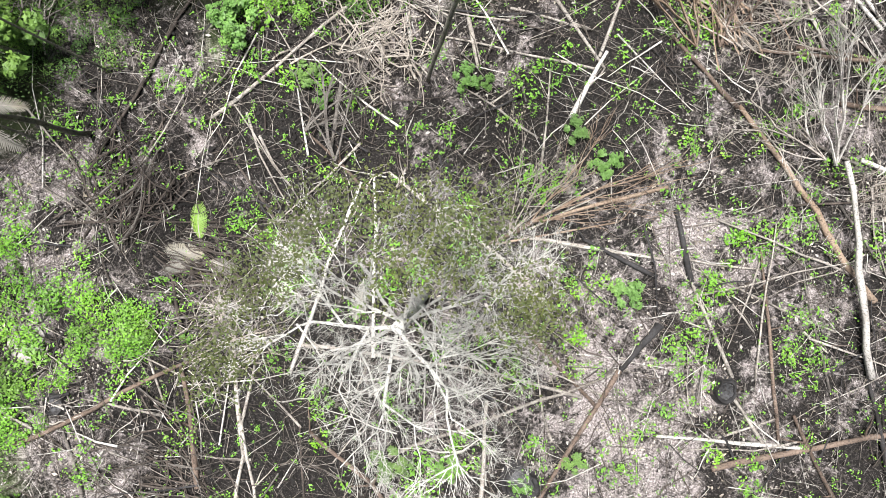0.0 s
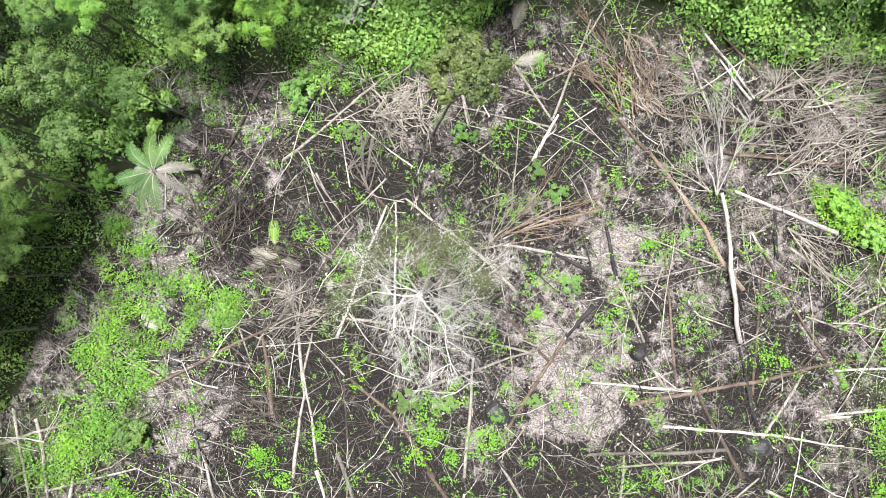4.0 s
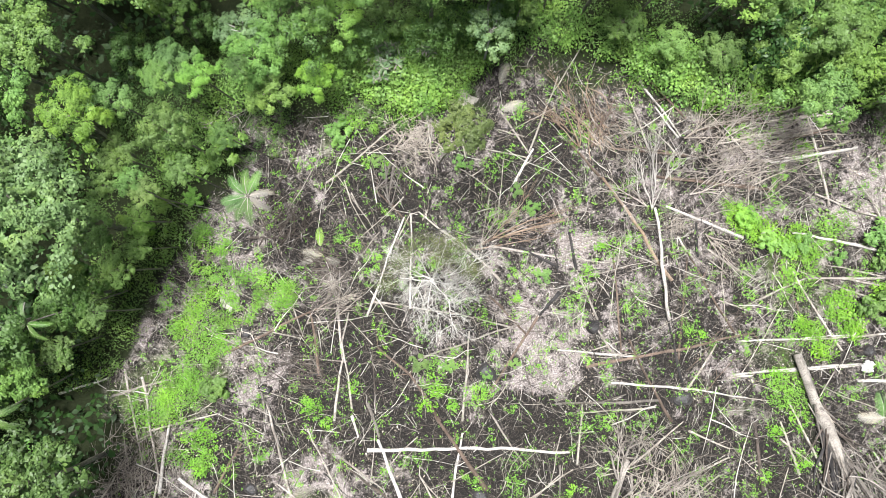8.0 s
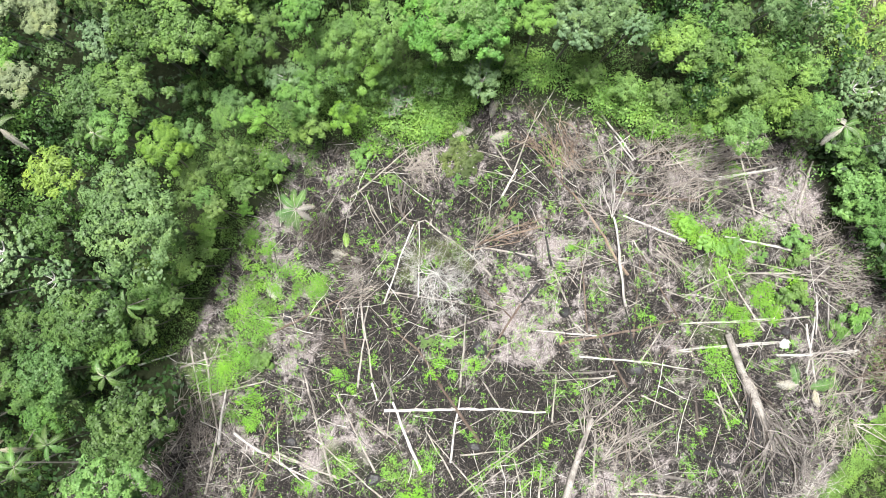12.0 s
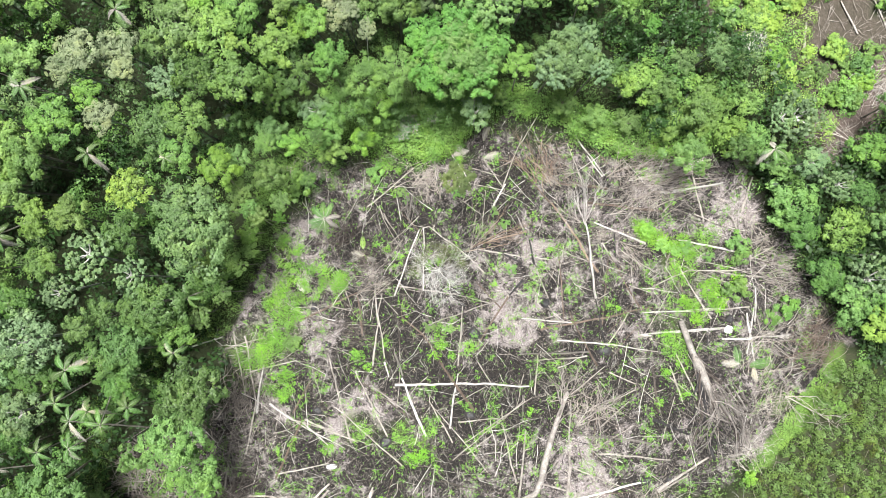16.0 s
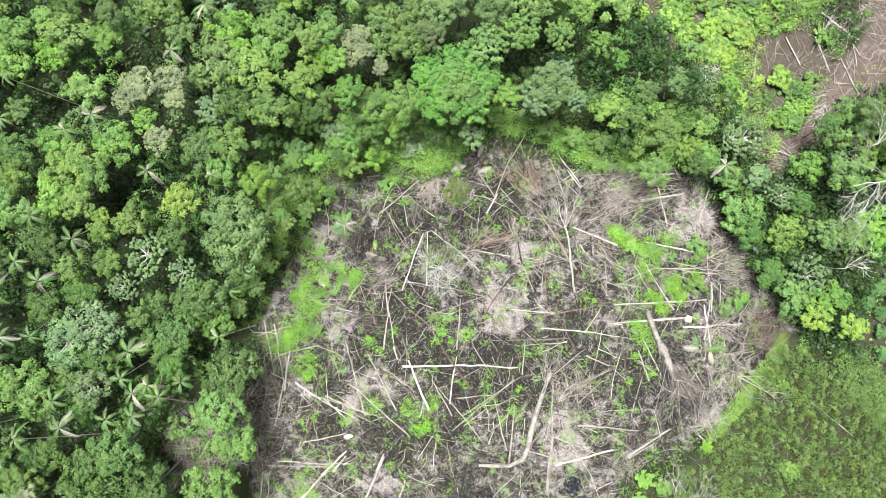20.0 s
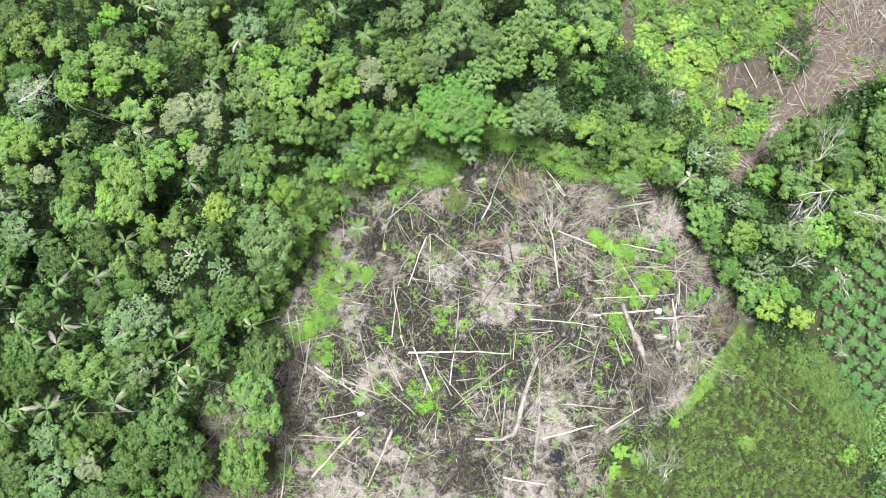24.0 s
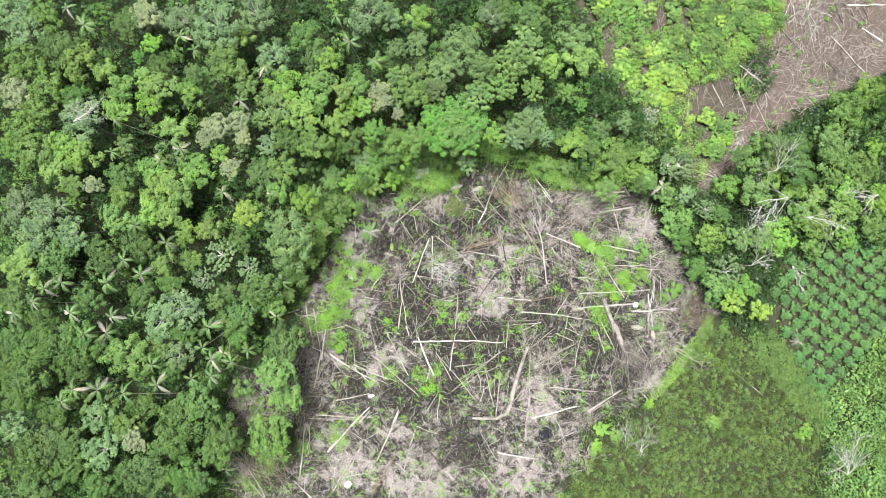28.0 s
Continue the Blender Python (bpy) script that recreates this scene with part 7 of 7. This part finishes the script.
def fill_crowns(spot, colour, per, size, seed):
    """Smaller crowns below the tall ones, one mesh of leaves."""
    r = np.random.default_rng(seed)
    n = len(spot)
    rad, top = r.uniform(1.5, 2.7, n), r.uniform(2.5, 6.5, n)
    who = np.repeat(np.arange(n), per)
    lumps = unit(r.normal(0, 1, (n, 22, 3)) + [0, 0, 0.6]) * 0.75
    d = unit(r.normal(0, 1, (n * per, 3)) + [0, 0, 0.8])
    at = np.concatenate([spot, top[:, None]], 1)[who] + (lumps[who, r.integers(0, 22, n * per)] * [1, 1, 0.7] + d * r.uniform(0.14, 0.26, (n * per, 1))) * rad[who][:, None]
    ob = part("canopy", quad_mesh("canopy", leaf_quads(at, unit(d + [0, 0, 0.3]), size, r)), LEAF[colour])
    tagged(ob, "smaller leafy crowns filling the forest canopy", "canopy", kind="stuff")


close = np.hypot(*gaps.T) < 27
fill_crowns(gaps[close], "d", 1500, 0.15, 59)
# a third take the shade colour, which paints the gaps between crowns dark
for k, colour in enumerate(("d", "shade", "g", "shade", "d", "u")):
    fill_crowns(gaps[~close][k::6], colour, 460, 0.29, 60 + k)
near_floor = np.hypot(*q.T) < 27
# the far undergrowth has the darkness below the trees painted into its leaves
tufts("undergrowth", q[~near_floor], "shade", "undergrowth on the forest floor, coloured dark for shade", 0.44, 14, 2.6, 4, 1.1, category="undergrowth")
tufts("undergrowth", q[near_floor][::2], "y", "yellow-green undergrowth on the forest floor", 0.09, 60, 2.2, 64, 0.9, category="undergrowth")
tufts("undergrowth", q[near_floor][1::2], "g", "green undergrowth on the forest floor", 0.1, 80, 1.8, 54, 0.9, category="undergrowth")
SOUTH_POCKET = [(-38.19, -22.16), (-29.10, -23.95), (-26.20, -40.09), (-41.52, -40.10)]
NW_CORNER = [(-25.50, 17.86), (-11.90, 17.95), (-12.03, 10.39), (-12.98, 8.15), (-15.42, 7.40), (-17.63, 7.88), (-19.11, 8.37), (-25.16, 6.62)]
NORTH_STRIP = [(-8.91, 17.20), (2.05, 17.27), (1.55, 10.70), (0.31, 11.19), (-1.43, 10.94), (-3.40, 10.18), (-5.38, 9.92), (-6.87, 11.16), (-8.36, 12.16)]
bushes("corner_bushes", spaced(700, NW_CORNER, 0.55, 55), "d", "green bushes at the forest's corner", 0.3, 0.75, 190, 55, 0.085)
bushes("corner_bushes", spaced(260, NW_CORNER, 1.0, 56), "y", "yellow-green bushes at the forest's corner", 0.3, 0.7, 190, 56, 0.08)
bushes("strip_bushes", spaced(500, NORTH_STRIP, 0.95, 57), "k", "bright green bushes along the forest edge", 0.45, 1.0, 330, 57, 0.1)
bushes("strip_bushes", spaced(300, NORTH_STRIP, 1.3, 58), "d", "dark green bushes along the forest edge", 0.5, 1.0, 330, 58, 0.1)
brush_pile(-15.48, 10.63, 1.8, 160, "grey", "grey dry branches among edge bushes", 86, 60, 1.6, 0.02, 40)
brush_pile(-17.68, 10.12, 1.6, 90, "pale", "pale dry branches among edge bushes", 87, 120, 1.6, 0.024, 40)
FIELD_GAP = [(51.28, -11.06), (55.87, -11.96), (61.30, -18.33), (65.79, -24.68), (63.86, -30.12), (58.46, -23.79), (53.04, -17.44)]
tufts("gap_growth", scatter(1500, FIELD_GAP, rng), "field", "olive growth between field and planted plot", 0.2, 12, 0.8, 61, 0.4)
tufts("pocket_growth", growing(900, SOUTH_POCKET, 53, 0.3, 0.0), "g", "green undergrowth between edge trees", 0.2, 10, 1.0, 53, 0.5, category="undergrowth")
# shade colour here too: dimness between the edge trees, put into the leaves
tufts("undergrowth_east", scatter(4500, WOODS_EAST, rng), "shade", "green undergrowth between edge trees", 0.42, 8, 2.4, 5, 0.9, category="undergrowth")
tufts("bush_growth_east", scatter(1500, BUSH_EAST, rng), "g", "green bushes beside planted plot", 0.4, 8, 1.6, 20, 0.7, category="undergrowth")
tufts("grass_strip", scatter(1800, GRASS_STRIP, rng), "k", "short bright grass along field edge", 0.14, 7, 0.15, 9, 0.25, category="grass")

# ---- litter and twigs on the burnt ground ----
def burnt_hot(q):
    """How hot it burnt at the places: high round the charred spots and in patches between them."""
    heat = lumpy(q[:, 0], q[:, 1], 0.33, 6.0) * 0.8 + lumpy(q[:, 0], q[:, 1], 1.1, 2.0) * 0.5
    for x, y, a in CHAR_SPOTS:
        heat = np.maximum(heat, 1.25 - np.hypot(q[:, 0] - x, q[:, 1] - y) / a * 0.8)
    for x, y, a in ASH_SPOTS:
        heat -= 0.9 * np.clip(1.5 - np.hypot(q[:, 0] - x, q[:, 1] - y) / a, 0, 1)
    return heat


def crumbs(name, q, lo, hi, colour, label):
    n = len(q)
    at = np.concatenate([q, rng.uniform(0.06, 0.14, (n, 1))], 1)
    ob = part(name, quad_mesh(name, leaf_quads(at, np.tile([0, 0, 1.0], (n, 1)), rng.uniform(lo, hi, n), rng, 0.5)), LEAF[colour])
    tagged(ob, label, "leaf litter", kind="stuff")


q = scatter(60000, CLEARING, rng)
heat = burnt_hot(q) + rng.normal(0, 0.18, len(q))
crumbs("litter", q[heat < 0.1], 0.05, 0.16, "litter", "ash-grey leaf litter and wood chips on burnt soil")
crumbs("wood_chips", q[heat < 0.15][::6], 0.07, 0.22, "pale_chip", "pale wood chips and bark on burnt soil")
crumbs("charcoal_chunks", q[heat > 0.0][::4], 0.14, 0.38, "soot", "black charred lumps of wood on soil")
crumbs("charcoal_crumbs", q[heat > 0.4], 0.08, 0.26, "soot", "black charcoal crumbs on scorched soil")
for look_of, n, lo, hi, thick in (("pale", 210, 2.0, 6.5, 0.052), ("white", 200, 2.0, 6.5, 0.046), ("grey", 160, 2.0, 6.0, 0.042), ("char", 260, 1.2, 5.0, 0.055), ("white", 1300, 0.5, 2.4, 0.03), ("grey", 1300, 0.6, 3.0, 0.026), ("dark", 1500, 0.8, 3.6, 0.03), ("white", 1600, 0.4, 1.8, 0.016), ("pale", 2400, 0.4, 1.8, 0.014), ("twig", 2200, 0.4, 1.8, 0.015), ("grey", 4200, 0.4, 2.0, 0.016), ("dark", 3800, 0.5, 2.4, 0.02), ("twig", 2400, 0.4, 1.8, 0.014)):
    q = scatter(n, CLEARING, rng)
    n = len(q)
    mids = np.concatenate([q, rng.uniform(0.07, 0.22, (n, 1))], 1)
    ob = part("fallen_twigs", sticks_mesh("fallen_twigs", mids, rng.uniform(0, 6.28, n), rng.uniform(lo, hi, n), thick * 0.8 * rng.uniform(0.4, 1.6, n), rng, 4, 0.022, 0.06), M[look_of])
    tagged(ob, {"char": "charred black poles and sticks on burnt soil", "white": "white thin twigs strewn on burnt soil", "pale": "bleached thin twigs strewn on burnt soil", "grey": "grey thin twigs strewn on burnt soil", "dark": "scorched thin twigs strewn on burnt soil", "twig": "brown dry twigs strewn on burnt soil"}[look_of], "twigs", kind="stuff")
for poly, n in ((BARE_PATCH, 800), (FALLOW, 700), (SHRUB_FIELD, 300)):
    q = scatter(n, poly, rng)
    n = len(q)
    mids = np.concatenate([q, rng.uniform(0.05, 0.25, (n, 1))], 1)
    ob = part("fallen_twigs", sticks_mesh("fallen_twigs", mids, rng.uniform(0, 6.28, n), rng.uniform(0.6, 4.0, n), 0.036 * rng.uniform(0.4, 1.7, n), rng, 4, 0.03, 0.05), M["twig"])
    tagged(ob, "bleached sticks strewn on cleared soil", "twigs", kind="stuff")
